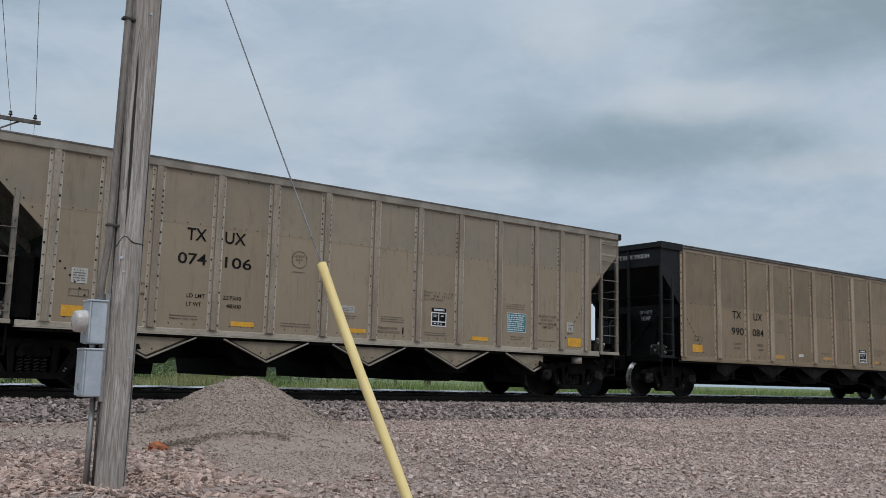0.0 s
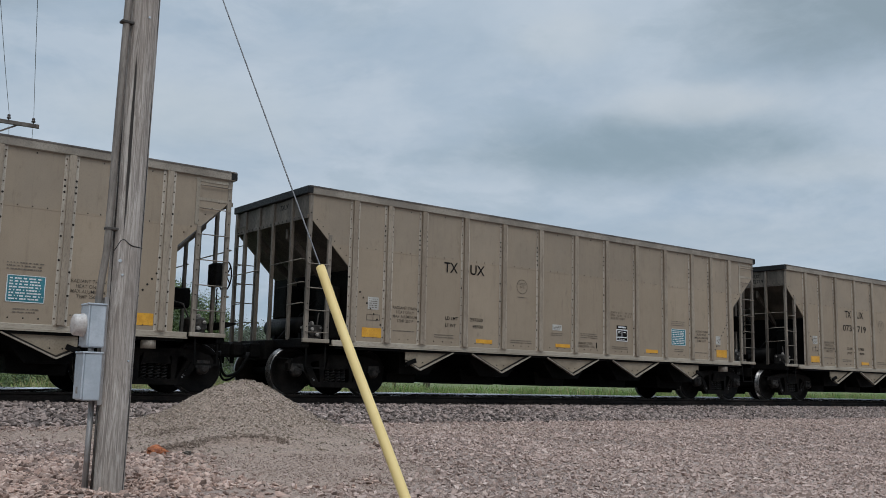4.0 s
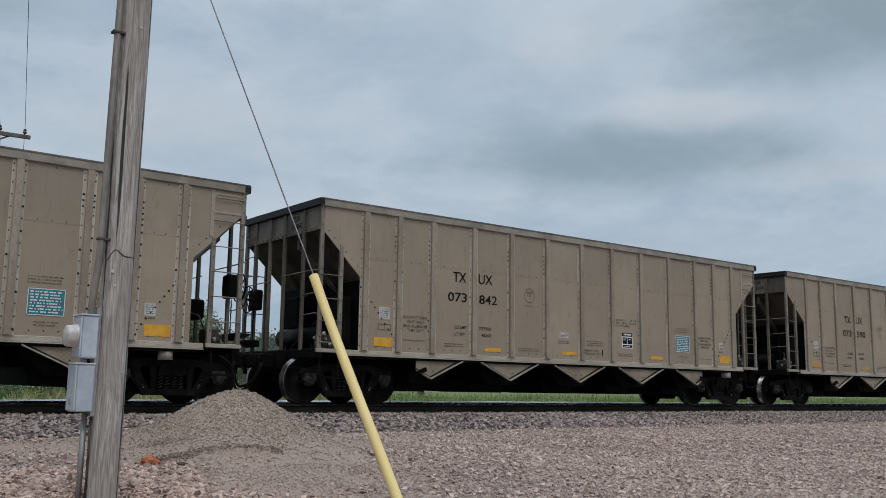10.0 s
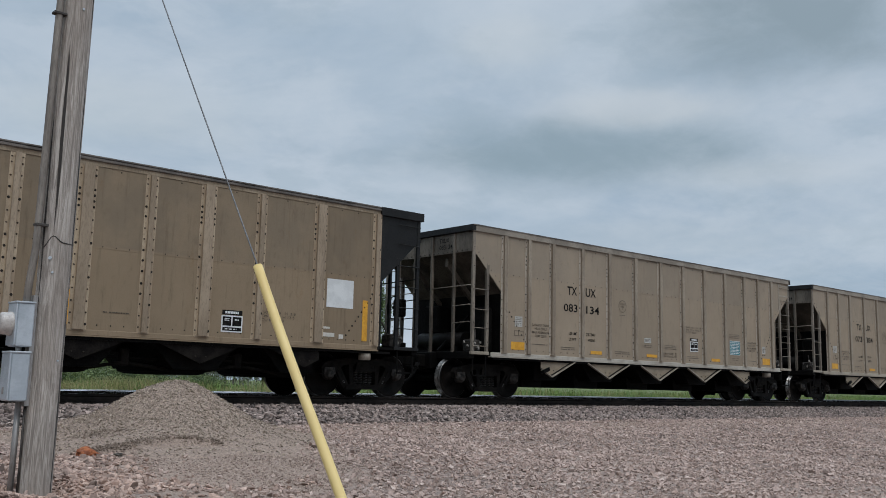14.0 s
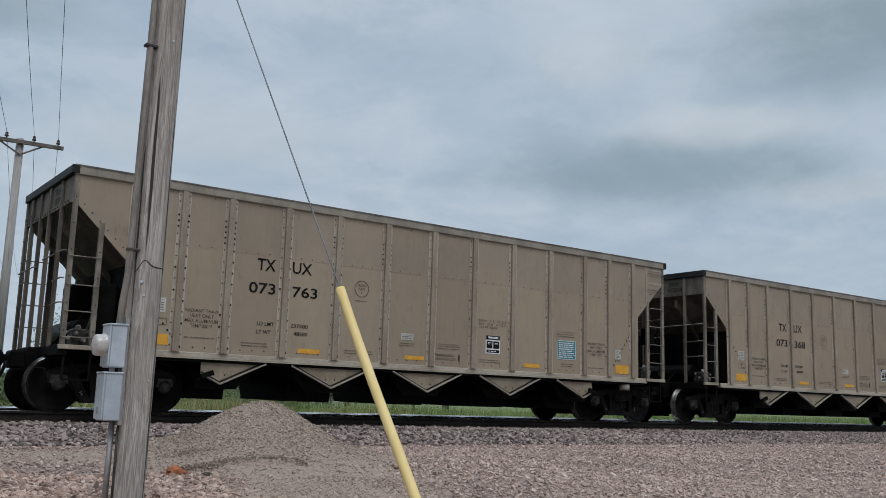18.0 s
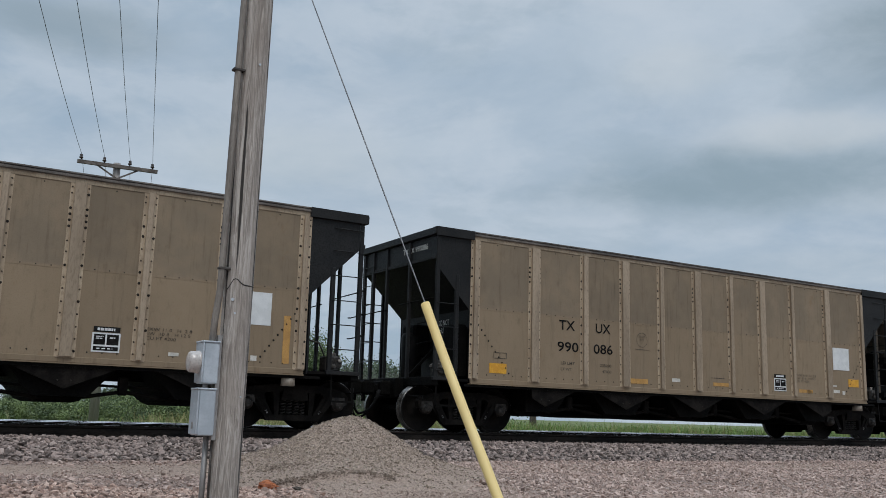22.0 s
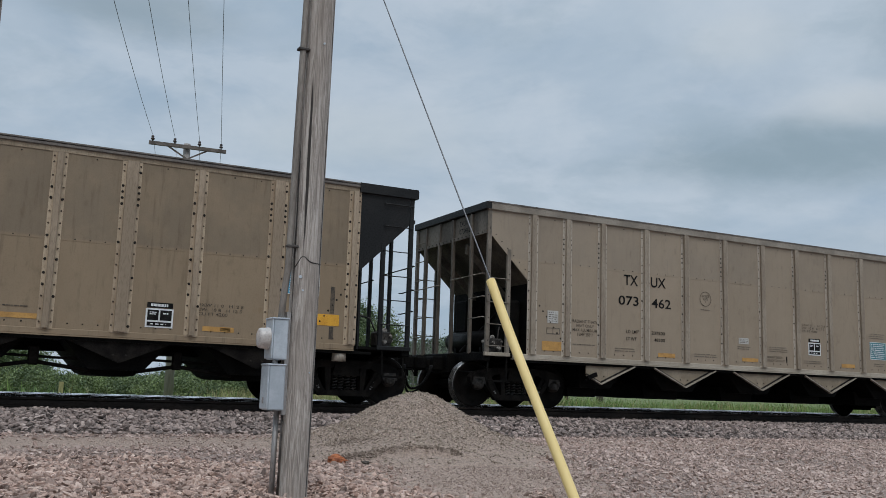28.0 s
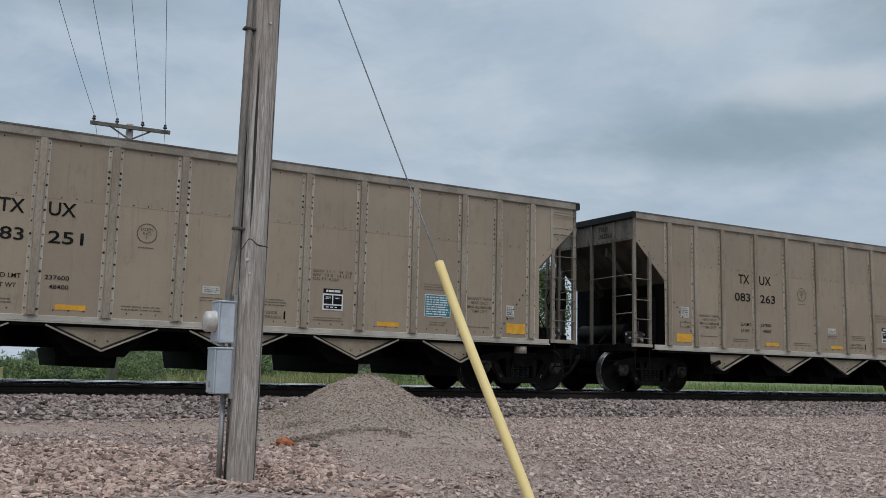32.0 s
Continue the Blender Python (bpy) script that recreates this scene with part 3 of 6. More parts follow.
def lathe(bm, profile, seg, m=Matrix(), mi=0, smooth_it=True):
    """A turned body round the z axis of m: profile of (radius, height)."""
    rings = [[bm.verts.new(m @ Vector((r * math.cos(k * 2 * math.pi / seg), r * math.sin(k * 2 * math.pi / seg), h))) for k in range(seg)] for r, h in profile]
    for i, (a, b) in enumerate(zip(rings, rings[1:])):
        for k in range(seg):
            f = bm.faces.new((a[k], a[(k + 1) % seg], b[(k + 1) % seg], b[k]))
            f.smooth = smooth_it
            f.material_index = mi[i] if isinstance(mi, (list, tuple)) else mi
    for ring in (rings[0][::-1], rings[-1]):
        f = bm.faces.new(ring)
        f.material_index = mi[-1] if isinstance(mi, (list, tuple)) else mi


def mesh_of(name, bm, mats):
    bmesh.ops.recalc_face_normals(bm, faces=bm.faces)
    me = bpy.data.meshes.new(name)
    bm.to_mesh(me)
    bm.free()
    for m in mats if isinstance(mats, (list, tuple)) else [mats]:
        me.materials.append(MAT[m] if isinstance(m, str) else m)
    return me


def part(name, bm, mats, parent=None, label=""):
    """Links a bmesh (or a mesh that is shared) as one object under a thing or part."""
    me = bm if isinstance(bm, bpy.types.Mesh) else mesh_of(name, bm, mats)
    ob = new(name, me)
    ob.parent = parent
    return tagged(ob, label) if label else ob


def flat_mesh(name, verts, faces, mat, smooth_it=False):
    """A large mesh from arrays: faces all of one size."""
    me = bpy.data.meshes.new(name)
    verts, faces = np.asarray(verts, np.float32), np.asarray(faces, np.int32)
    n = faces.shape[1]
    me.vertices.add(len(verts))
    me.vertices.foreach_set("co", verts.ravel())
    me.loops.add(faces.size)
    me.loops.foreach_set("vertex_index", faces.ravel())
    me.polygons.add(len(faces))
    me.polygons.foreach_set("loop_start", np.arange(0, faces.size, n, dtype=np.int32))
    me.polygons.foreach_set("use_smooth", np.full(len(faces), smooth_it))
    me.update(calc_edges=True)
    me.validate()
    me.materials.append(MAT[mat])
    return me


# ---- ground ----
TRACK_Y = 17.20
FAR_TRACK_Y = 21.45
PROFILE = [(-4000, -0.9), (3, -0.88), (8.6, -0.70), (11.5, -0.55), (14.0, -0.44), (15.45, -0.215), (23.3, -0.235), (25.0, -0.62), (60, -0.8), (4000, -2.0)]


def bed(y):
    return np.interp(y, [p[0] for p in PROFILE], [p[1] for p in PROFILE])


def sway(x, y):
    """Gentle unevenness of the yard, dying away towards the track and far off."""
    w = np.clip((14.2 - y) / 2.5, 0, 1) * np.clip((y + 30) / 25, 0, 1)
    return w * (0.030 * np.sin(x * 0.9 + 0.7 * y) + 0.022 * np.sin(1.7 * x - 1.3 * y + 1.0) + 0.012 * np.sin(3.9 * x + 2.9 * y))


PILE = (6.05, 12.75, 0.73)


def heap(x, y):
    """The gravel heap with a low spill of fines in front of it."""
    dx, dy = x - PILE[0], y - PILE[1]
    r = np.hypot(dx / 1.04, dy / 0.95) * (1 + 0.05 * np.sin(3 * np.arctan2(dy, dx) + 0.8))
    lump = 0.030 * np.sin(5 * dx + 2 * dy) + 0.025 * np.sin(4 * dy - 3 * dx + 1)
    cone = PILE[2] * np.interp(r, (0, 0.16, 0.40, 0.62, 0.86, 1.12, 1.45, 1.85, 2.3, 2.7), (1, 0.99, 0.905, 0.745, 0.535, 0.34, 0.195, 0.095, 0.03, 0))
    return np.where(cone > 0.02, cone + lump * np.clip(cone * 3, 0, 1), cone) + terrace(dx, dy)


def brow(dx):
    """The broken front edge of the terrace, across the heap."""
    return -1.78 + 0.12 * np.sin(dx * 2.1 + 2.6) + 0.05 * np.sin(dx * 5.1) - 0.22 * (dx + 1.2)


def terrace(dx, dy):
    """A low step of spilt fines in front of the heap, with a broken edge towards the yard, and a lower one past it."""
    e = dy - brow(dx)
    side = np.exp(-((dx + 1.05) / 1.05) ** 4)
    step = 0.11 * np.where(e < 0, np.exp(-(e / 0.10) ** 2), np.exp(-(e / 0.95) ** 2)) * side
    f = dy - brow(dx - 0.8) + 0.62
    low = 0.05 * np.where(f < 0, np.exp(-(f / 0.08) ** 2), np.exp(-(f / 0.5) ** 2)) * np.exp(-((dx + 0.5) / 1.2) ** 4)
    return step + low


def height(x, y):
    """The yard's surface, with the shallow scour at the foot of the wooden pole."""
    return bed(y) + sway(x, y) - 0.12 * np.exp(-((x - 2.93) / 0.42) ** 2 - ((y - 8.40) / 0.50) ** 2)


def sheet(name, xs, ys, fn, mat):
    gx, gy = np.meshgrid(xs, ys)
    v = np.stack([gx.ravel(), gy.ravel(), fn(gx, gy).ravel()], 1)
    n, k = len(xs), len(ys)
    i = (np.arange(k - 1)[:, None] * n + np.arange(n - 1)[None]).ravel()
    return flat_mesh(name, v, np.stack([i, i + 1, i + n + 1, i + n], 1), mat, True)


far = [120, 250, 500, 1000, 2000, 4000]
xs = np.array([-q for q in far[::-1]] + [-60, -30, -15] + list(np.arange(-8, 50, 0.25)) + [55, 65, 80] + far)
ys = np.array([-q for q in far[::-1]] + [-60, -30, -15, -8, -4, 0] + list(np.arange(2, 29, 0.2)) + [30, 33, 38, 45, 60, 80] + far)
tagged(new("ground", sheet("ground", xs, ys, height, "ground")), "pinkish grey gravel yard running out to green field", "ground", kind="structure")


def stones(name, xs, ys, zs, sizes, mat, seed, label, group_kind="stuff", flat=0.5, chipped=False, lift=0.16):
    """Crushed rock lying on the ground: each stone a chipped block of its own shape and turn."""
    rng = np.random.default_rng(seed)
    n = len(xs)
    if chipped:
        g = (1 + 5 ** 0.5) / 2
        corner = np.array([(-1, g, 0), (1, g, 0), (-1, -g, 0), (1, -g, 0), (0, -1, g), (0, 1, g), (0, -1, -g), (0, 1, -g), (g, 0, -1), (g, 0, 1), (-g, 0, -1), (-g, 0, 1)]) / 1.6
        face = np.array([(0, 11, 5), (0, 5, 1), (0, 1, 7), (0, 7, 10), (0, 10, 11), (1, 5, 9), (5, 11, 4), (11, 10, 2), (10, 7, 6), (7, 1, 8),
                         (3, 9, 4), (3, 4, 2), (3, 2, 6), (3, 6, 8), (3, 8, 9), (4, 9, 5), (2, 4, 11), (6, 2, 10), (8, 6, 7), (9, 8, 1)])
    else:
        corner = np.array([(-1, -1, -1), (1, -1, -1), (1, 1, -1), (-1, 1, -1), (-1, -1, 1), (1, -1, 1), (1, 1, 1), (-1, 1, 1)], float)
        face = np.array([(0, 3, 2, 1), (4, 5, 6, 7), (0, 1, 5, 4), (1, 2, 6, 5), (2, 3, 7, 6), (3, 0, 4, 7)])
    v = corner[None] * (rng.uniform(0.74, 1.14, (n, 12, 1)) if chipped else rng.uniform(0.40, 1.05, (n, 8, 3)))
    v *= (sizes / 2)[:, None, None] * np.stack([rng.uniform(0.85, 1.55, n), rng.uniform(0.7, 1.0, n), rng.uniform(0.5, 0.95, n) * flat / 0.7], 1)[:, None]
    q = rng.normal(size=(n, 4)) * np.array([1, 0.24, 0.24, 0.8])
    q /= np.linalg.norm(q, axis=1, keepdims=True)
    w, x, y, z = q.T
    R = np.stack([np.stack([1 - 2 * (y * y + z * z), 2 * (x * y - z * w), 2 * (x * z + y * w)], 1),
                  np.stack([2 * (x * y + z * w), 1 - 2 * (x * x + z * z), 2 * (y * z - x * w)], 1),
                  np.stack([2 * (x * z - y * w), 2 * (y * z + x * w), 1 - 2 * (x * x + y * y)], 1)], 1)
    v = np.einsum("nij,nkj->nki", R, v)
    v += np.stack([xs, ys, zs + sizes * lift], 1)[:, None]
    f = face[None] + (np.arange(n) * len(corner))[:, None, None]
    return tagged(new(name, flat_mesh(name, v.reshape(-1, 3), f.reshape(-1, face.shape[1]), mat)), label, "gravel", kind=group_kind)


rng = np.random.default_rng(4)


def inside(x, y, lo, hi):
    b = np.degrees(np.arctan2(x, y))
    return (b > lo) & (b < hi)


def apron(x, y):
    """The trodden apron before the heap, a long oval: 1 at its edge."""
    c, d = math.cos(radians(29)), math.sin(radians(29))
    return ((x * c - y * d) / 1.62) ** 2 + ((x * d + y * c - 11.4) / 3.0) ** 2


# ballast shoulder of the near track
n = 36000
bx, by = rng.uniform(-3, 46, n), rng.uniform(13.75, 16.15, n)
keep = inside(bx, by, -6, 71) & (rng.random(n) < np.clip((by - 13.7) / 0.55, 0.12, 1) * np.clip(1.25 - bx / 70, 0.5, 1))
bx, by = bx[keep], by[keep]
stones("ballast", bx, by, height(bx, by), rng.gamma(9.0, 0.0070, len(bx)).clip(0.036, 0.100) * np.clip(1.05 - bx / 90, 0.7, 1), "ballast", 5, "grey and pinkish crushed rock ballast beside rails", lift=0.3, chipped=True)
# between the rails and between the tracks
n = 9000
bx, by = rng.uniform(-3, 46, n), rng.uniform(16.5, 24.5, n)
stones("ballast", bx, by, height(bx, by), rng.uniform(0.05, 0.10, n), "ballast", 6, "grey crushed rock ballast between the tracks")
# coarse pink gravel of the yard
n = 110000
bx, by = rng.uniform(-1, 32, n), rng.uniform(4.2, 13.75, n)
reach = np.hypot(bx, by)
track_way = np.maximum(np.exp(-((by - (12.75 + 0.12 * np.sin(bx * 0.8))) / 0.72) ** 4) * np.clip((9 - bx) / 3, 0.35, 1), np.exp(-apron(bx, by) ** 2))
patchy = 0.55 + 0.45 * np.sin(0.8 * bx + 1.1 * by) * np.sin(0.5 * bx - 0.9 * by + 2)
keep = inside(bx, by, -3, 71) & (reach > 7.8) & (rng.random(n) < np.clip((1 - 0.97 * track_way) * (0.45 + 0.55 * patchy) * np.clip(1.3 - bx / 40, 0.6, 1) * 1.15, 0, 1)) & (heap(bx, by) < 0.05)
bx, by = bx[keep], by[keep]
coarse = (by < 11.0) & (bx < 0.55 * by) & (track_way[keep] < 0.5)
size = np.where(coarse, rng.gamma(6.0, 0.0070, len(bx)).clip(0.026, 0.095), rng.gamma(5.0, 0.0072, len(bx)).clip(0.016, 0.066))
stones("gravel", bx[coarse], by[coarse], height(bx, by)[coarse], size[coarse], "pink", 7, "coarse pink and grey crushed rock round the pole", chipped=True, lift=0.16, flat=0.42)
stones("gravel", bx[~coarse], by[~coarse], height(bx, by)[~coarse], size[~coarse], "pink_fine", 17, "pink and grey crushed gravel scattered over the yard", lift=0.22)
n = 26000
bx, by = rng.uniform(-1, 7.5, n), rng.uniform(8.0, 11.1, n)
worn_way = np.exp(-apron(bx, by) ** 2)
keep = inside(bx, by, -3, 34) & (np.hypot(bx, by) > 8.2) & (rng.random(n) > worn_way * 1.1) & (rng.random(n) < np.clip((11.2 - by) / 0.8, 0, 1))
bx, by = bx[keep], by[keep]
stones("gravel", bx, by, height(bx, by), rng.gamma(6.0, 0.0068, len(bx)).clip(0.022, 0.095), "pink", 27, "coarse pink and grey crushed rock in the foreground", chipped=True, lift=0.17, flat=0.42)
# small stones everywhere
n = 48000
bx, by = rng.uniform(-1, 32, n), rng.uniform(5, 14.0, n)
worn_way = np.maximum(np.exp(-((by - 12.75) / 0.72) ** 4) * np.clip((9 - bx) / 3, 0.35, 1), np.exp(-apron(bx, by) ** 2))
keep = inside(bx, by, -3, 70) & (np.hypot(bx, by) > 8) & (heap(bx, by) < 0.04) & (rng.random(n) > 0.96 * worn_way) & ((by > 11.2) | (bx > 0.55 * by))
bx, by = bx[keep], by[keep]
stones("gravel", bx, by, height(bx, by), rng.uniform(0.012, 0.030, len(bx)), "fines", 8, "small brown and grey gravel chips on the yard")

# trodden fines on the worn way and the apron before the heap
n = 90000
bx, by = rng.uniform(1.5, 9.5, n), rng.uniform(7.0, 13.4, n)
worn_way = np.maximum(np.exp(-((by - 12.75) / 0.80) ** 4) * np.clip((9 - bx) / 3, 0, 1), np.exp(-apron(bx, by) ** 2))
keep = inside(bx, by, 0, 50) & (heap(bx, by) < 0.02) & (rng.random(n) < worn_way * np.clip((bx - 2.5) / 4, 0.2, 1))
bx, by = bx[keep], by[keep]
stones("gravel", bx, by, height(bx, by), rng.gamma(3.0, 0.0042, len(bx)).clip(0.006, 0.026), "fines", 28, "fine brown grit trodden into the worn way")

# gravel heap
hx, hy = np.arange(PILE[0] - 2.9, PILE[0] + 2.91, 0.06), np.arange(PILE[1] - 3.0, PILE[1] + 1.9, 0.06)


def heap_top(x, y):
    h = heap(x, y)
    rough = 0.012 * np.sin(23 * x + 3 * np.sin(9 * y)) * np.sin(19 * y + 2 * np.sin(11 * x))
    return height(x, y) + h - 0.03 + np.where(h > 0.02, rough, 0)


tagged(new("gravel_heap", sheet("gravel_heap", hx, hy, heap_top, "heap")), "rounded heap of fine brown gravel beside the track", "gravel heap")
n = 30000
bx, by = rng.uniform(PILE[0] - 2.3, PILE[0] + 2.3, n), rng.uniform(PILE[1] - 2.7, PILE[1] + 1.6, n)
hh = heap(bx, by)
keep = (hh > 0.03) & (rng.random(n) < 0.03 + 0.77 * np.clip(hh / 0.25, 0, 1))
bx, by, hh = bx[keep], by[keep], hh[keep]
stones("gravel_chips", bx, by, heap_top(bx, by) + 0.004, rng.gamma(3.0, 0.0050, len(bx)).clip(0.007, 0.030), "chips", 9, "loose fine chips on the gravel heap")


# dark chips painting shade on the steep broken edge, dark also in a hollow
n = 1500
dx = np.concatenate([rng.uniform(-2.0, -0.25, n), rng.normal(-1.35, 0.20, 500)])
dy = np.concatenate([brow(dx[:n]) + rng.normal(-0.04, 0.03, n), rng.normal(-1.0, 0.09, 500)])
keep = rng.random(len(dx)) < np.clip(0.75 + 0.5 * np.sin(dx * 3.1 + 1), 0.1, 1)
bx, by = PILE[0] + dx[keep], PILE[1] + dy[keep]
stones("gravel_chips", bx, by, heap_top(bx, by) + 0.004, rng.gamma(3.0, 0.0052, len(bx)).clip(0.008, 0.028), "edge_shade", 19, "dark fines painting shade on the broken front edge")


# orange lump of clay with a dark stone beside it
def lump(name, x, y, r, mat, label, seed, squash):
    bm = bmesh.new()
    bmesh.ops.create_icosphere(bm, subdivisions=3, radius=1)
    rg = random.Random(seed)
    off = Vector([rg.uniform(0, 50) for _ in range(3)])
    for v in bm.verts:
        v.co *= 1 + 0.42 * noise.noise(v.co * 1.6 + off) + 0.18 * noise.noise(v.co * 5 + off)
        v.co = Vector((v.co.x * r * 1.25, v.co.y * r, v.co.z * r * squash))
    ob = part(name, bm, mat, None, label)
    ob.location = (x, y, float(height(np.array(x), np.array(y))) + r * squash * 0.55)
    return ob


for cx, cy, r, seed in ((4.09, 10.80, 0.080, 3), (4.17, 10.76, 0.052, 8), (4.01, 10.72, 0.026, 9), (4.13, 10.63, 0.020, 10), (4.27, 10.80, 0.017, 11)):
    tagged(lump("clay_lump", cx, cy, r, "clay", "orange broken lump of clay on gravel", seed, 0.85), category="clay lump", group="broken clay")
tagged(lump("dark_stone", 4.42, 10.66, 0.040, "tie", "small dark stone on gravel", 5, 0.7), category="stone")

# ---- tracks ----
RAIL = [(-0.075, -0.178), (0.075, -0.178), (0.075, -0.166), (0.016, -0.150), (0.010, -0.060), (0.037, -0.042), (0.037, -0.006), (0.031, 0.0), (-0.031, 0.0), (-0.037, -0.006),
        (-0.037, -0.042), (-0.010, -0.060), (-0.016, -0.150), (-0.075, -0.166)]


def rail_mesh(x0, x1):
    bm = bmesh.new()
    rings = [[bm.verts.new((x, y, z)) for y, z in RAIL] for x in (x0, x1)]
    for i in range(len(RAIL)):
        j = (i + 1) % len(RAIL)
        f = bm.faces.new((rings[0][i], rings[0][j], rings[1][j], rings[1][i]))
        f.material_index = 1 if i in (7, 8) else 0
    bm.faces.new(rings[0])
    bm.faces.new(rings[1][::-1])
    return mesh_of("rail", bm, ["rail", "railhead"])


def tie_mesh():
    bm = bmesh.new()
    brick_of(bm, -0.115, 0.115, -1.30, 1.30, -0.36, -0.192, 0, 0.012)
    return mesh_of("tie", bm, "tie")


def plate_mesh():
    bm = bmesh.new()
    brick_of(bm, -0.10, 0.10, -0.18, 0.18, -0.192, -0.174, 0, 0.004)
    for sx in (-0.06, 0.06):
        for sy in (-0.095, 0.095):
            rod(bm, (sx, sy, -0.18), (sx, sy, -0.135), 0.010, 6)
            brick_of(bm, sx - 0.018, sx + 0.018, sy - 0.02, sy + 0.02, -0.142, -0.128)
    return mesh_of("tie_plate", bm, "rail")


TIE, PLATE, RAIL_ME = tie_mesh(), plate_mesh(), rail_mesh(-760, 800)
for ty, dz, where in ((TRACK_Y, 0.0, "under the train"), (FAR_TRACK_Y, -0.015, "behind the train")):
    tr = tagged(new("railway_track"), "steel rails on dark wooden ties in ballast " + where, "railway track", kind="structure")
    tr.location = (0, ty, dz)
    for gy in (-0.755, 0.755):
        part("rail", RAIL_ME, None, tr).location = (0, gy, 0)
    for i in range(96):
        tie = part("tie", TIE, None, tr)
        tie.location = (-6 + i * 0.535 + random.uniform(-0.03, 0.03), random.uniform(-0.03, 0.03), 0)
        if ty == TRACK_Y:
            part("tie_plate", PLATE, None, tie).location = (0, -0.755, 0)


# ---- utility pole by the yard ----
POLE_X, POLE_Y = 2.835, 8.60


def utility_pole():
    z0 = float(bed(POLE_Y) + sway(POLE_X, POLE_Y)) - 0.05
    root = new("utility_pole")
    root.location = (POLE_X, POLE_Y, z0)
    bm = bmesh.new()
    seg, rings = 28, []
    rg = random.Random(8)
    for i in range(-1, 46):
        z = i * 0.21
        r = 0.142 - 0.0010 * z
        ring = []
        for k in range(seg):
            a = k * 2 * math.pi / seg
            n = noise.noise(Vector((math.cos(a) * 2.2, math.sin(a) * 2.2, z * 0.35)))
            g = noise.noise(Vector((math.cos(a) * 9, math.sin(a) * 9, z * 0.25 + 7)))
            rr = r * (1 + 0.035 * n) + 0.004 * min(0.0, g) * 2
            ring.append(bm.verts.new((rr * math.cos(a) + 0.0065 * z, rr * math.sin(a), z)))
        rings.append(ring)
    for a, b in zip(rings, rings[1:]):
        for k in range(seg):
            bm.faces.new((a[k], a[(k + 1) % seg], b[(k + 1) % seg], b[k])).smooth = True
    bm.faces.new(rings[-1])
    part("shaft", bm, "pole", root, "grey weathered wooden shaft with long cracks")
    # saw-cut line and nails
    for a, z, r in ((-2.2, 2.06, 0.016), (-2.0, 1.93, 0.010), (-1.2, 1.15, 0.008), (-1.55, 4.42, 0.012)):
        bm = bmesh.new()
        rr = 0.142 - 0.0010 * z
        p = Vector((rr * math.cos(a) + 0.0065 * z, rr * math.sin(a), z))
        rod(bm, p, p + Vector((math.cos(a), math.sin(a), 0)) * 0.012, r, 8)
        part("nail", bm, "galv", root)
    bm = bmesh.new()
    pts = []
    for k in range(16):
        a = -2.75 + k * 0.155
        z = 2.20 + 0.06 * math.exp(-((a + 2.1) / 0.35) ** 2) - 0.05 * max(0, -2.3 - a) * 2
        rr = 0.141 - 0.0010 * z
        pts.append((rr * math.cos(a) + 0.0065 * z, rr * math.sin(a), z))
    pipe(bm, pts, 0.006, 5)
    part("tar_line", bm, "strap", root, "dark line round the shaft")
    # riser conduit up the side
    bm = bmesh.new()
    pipe(bm, [(-0.215, -0.03, 1.62), (-0.205, -0.035, 1.85), (-0.178, -0.045, 2.15), (-0.172, -0.045, 2.6), (-0.158, -0.045, 4.0), (-0.125, -0.045, 6.5), (-0.10, -0.045, 9.2)], 0.033, 10)
    part("riser_conduit", bm, "riser", root, "brown riser conduit")
    bm = bmesh.new()
    rod(bm, (-0.191, 0.045, -0.12), (-0.183, 0.045, 0.85), 0.027, 12)
    part("ground_conduit", bm, "conduit", root, "grey steel conduit into the gravel")
    bm = bmesh.new()
    pipe(bm, [(-0.151, -0.02, -0.18), (-0.150, -0.025, 0.4), (-0.148, -0.02, 0.85)], 0.010, 6)
    part("ground_wire", bm, "strap", root)
    for z in (2.355, 4.35):
        bm = bmesh.new()
        brick_of(bm, -0.21, -0.09, -0.085, -0.01, z - 0.012, z + 0.012, 0, 0.004)
        part("strap", bm, "strap", root, "dark conduit strap")
    bm = bmesh.new()
    brick_of(bm, -0.165, -0.125, -0.055, 0.055, 0.75, 1.72)
    part("backing_board", bm, "conduit", root)

    def cabinet(name, x0, x1, z0, z1, label):
        bm = bmesh.new()
        brick_of(bm, x0, x1, -0.115, 0.105, z0, z1, 0, 0.010)
        ob = part(name, bm, "galv", root, label)
        bm = bmesh.new()
        brick_of(bm, x0 - 0.014, x0 - 0.001, -0.122, 0.112, z0 + 0.01, z1 - 0.005, 0, 0.005)
        part("cover", bm, "galv", ob)
        bm = bmesh.new()
        brick_of(bm, x0 - 0.02, x1 + 0.004, -0.124, 0.114, z1 - 0.004, z1 + 0.012, 0, 0.004)
        part("rain_lip", bm, "galv", ob)
        return ob

    up = cabinet("meter_socket", -0.305, -0.160, 1.262, 1.645, "grey steel meter socket box")
    bm = bmesh.new()
    lathe(bm, [(0.104, 0.0), (0.106, 0.004), (0.106, 0.026), (0.099, 0.030), (0.097, 0.085), (0.090, 0.098), (0.072, 0.106), (0.03, 0.110), (0.002, 0.111)], 24,
          Matrix.Translation((-0.316, -0.005, 1.46)) @ Matrix.Rotation(radians(-90), 4, "Y"))
    part("meter", bm, "meter", up, "round glass electricity meter")
    low = cabinet("breaker_box", -0.322, -0.165, 0.79, 1.21, "grey steel breaker box")
    bm = bmesh.new()
    rod(bm, (-0.24, -0.005, 1.205), (-0.24, -0.005, 1.27), 0.026, 10)
    part("nipple", bm, "conduit", low)
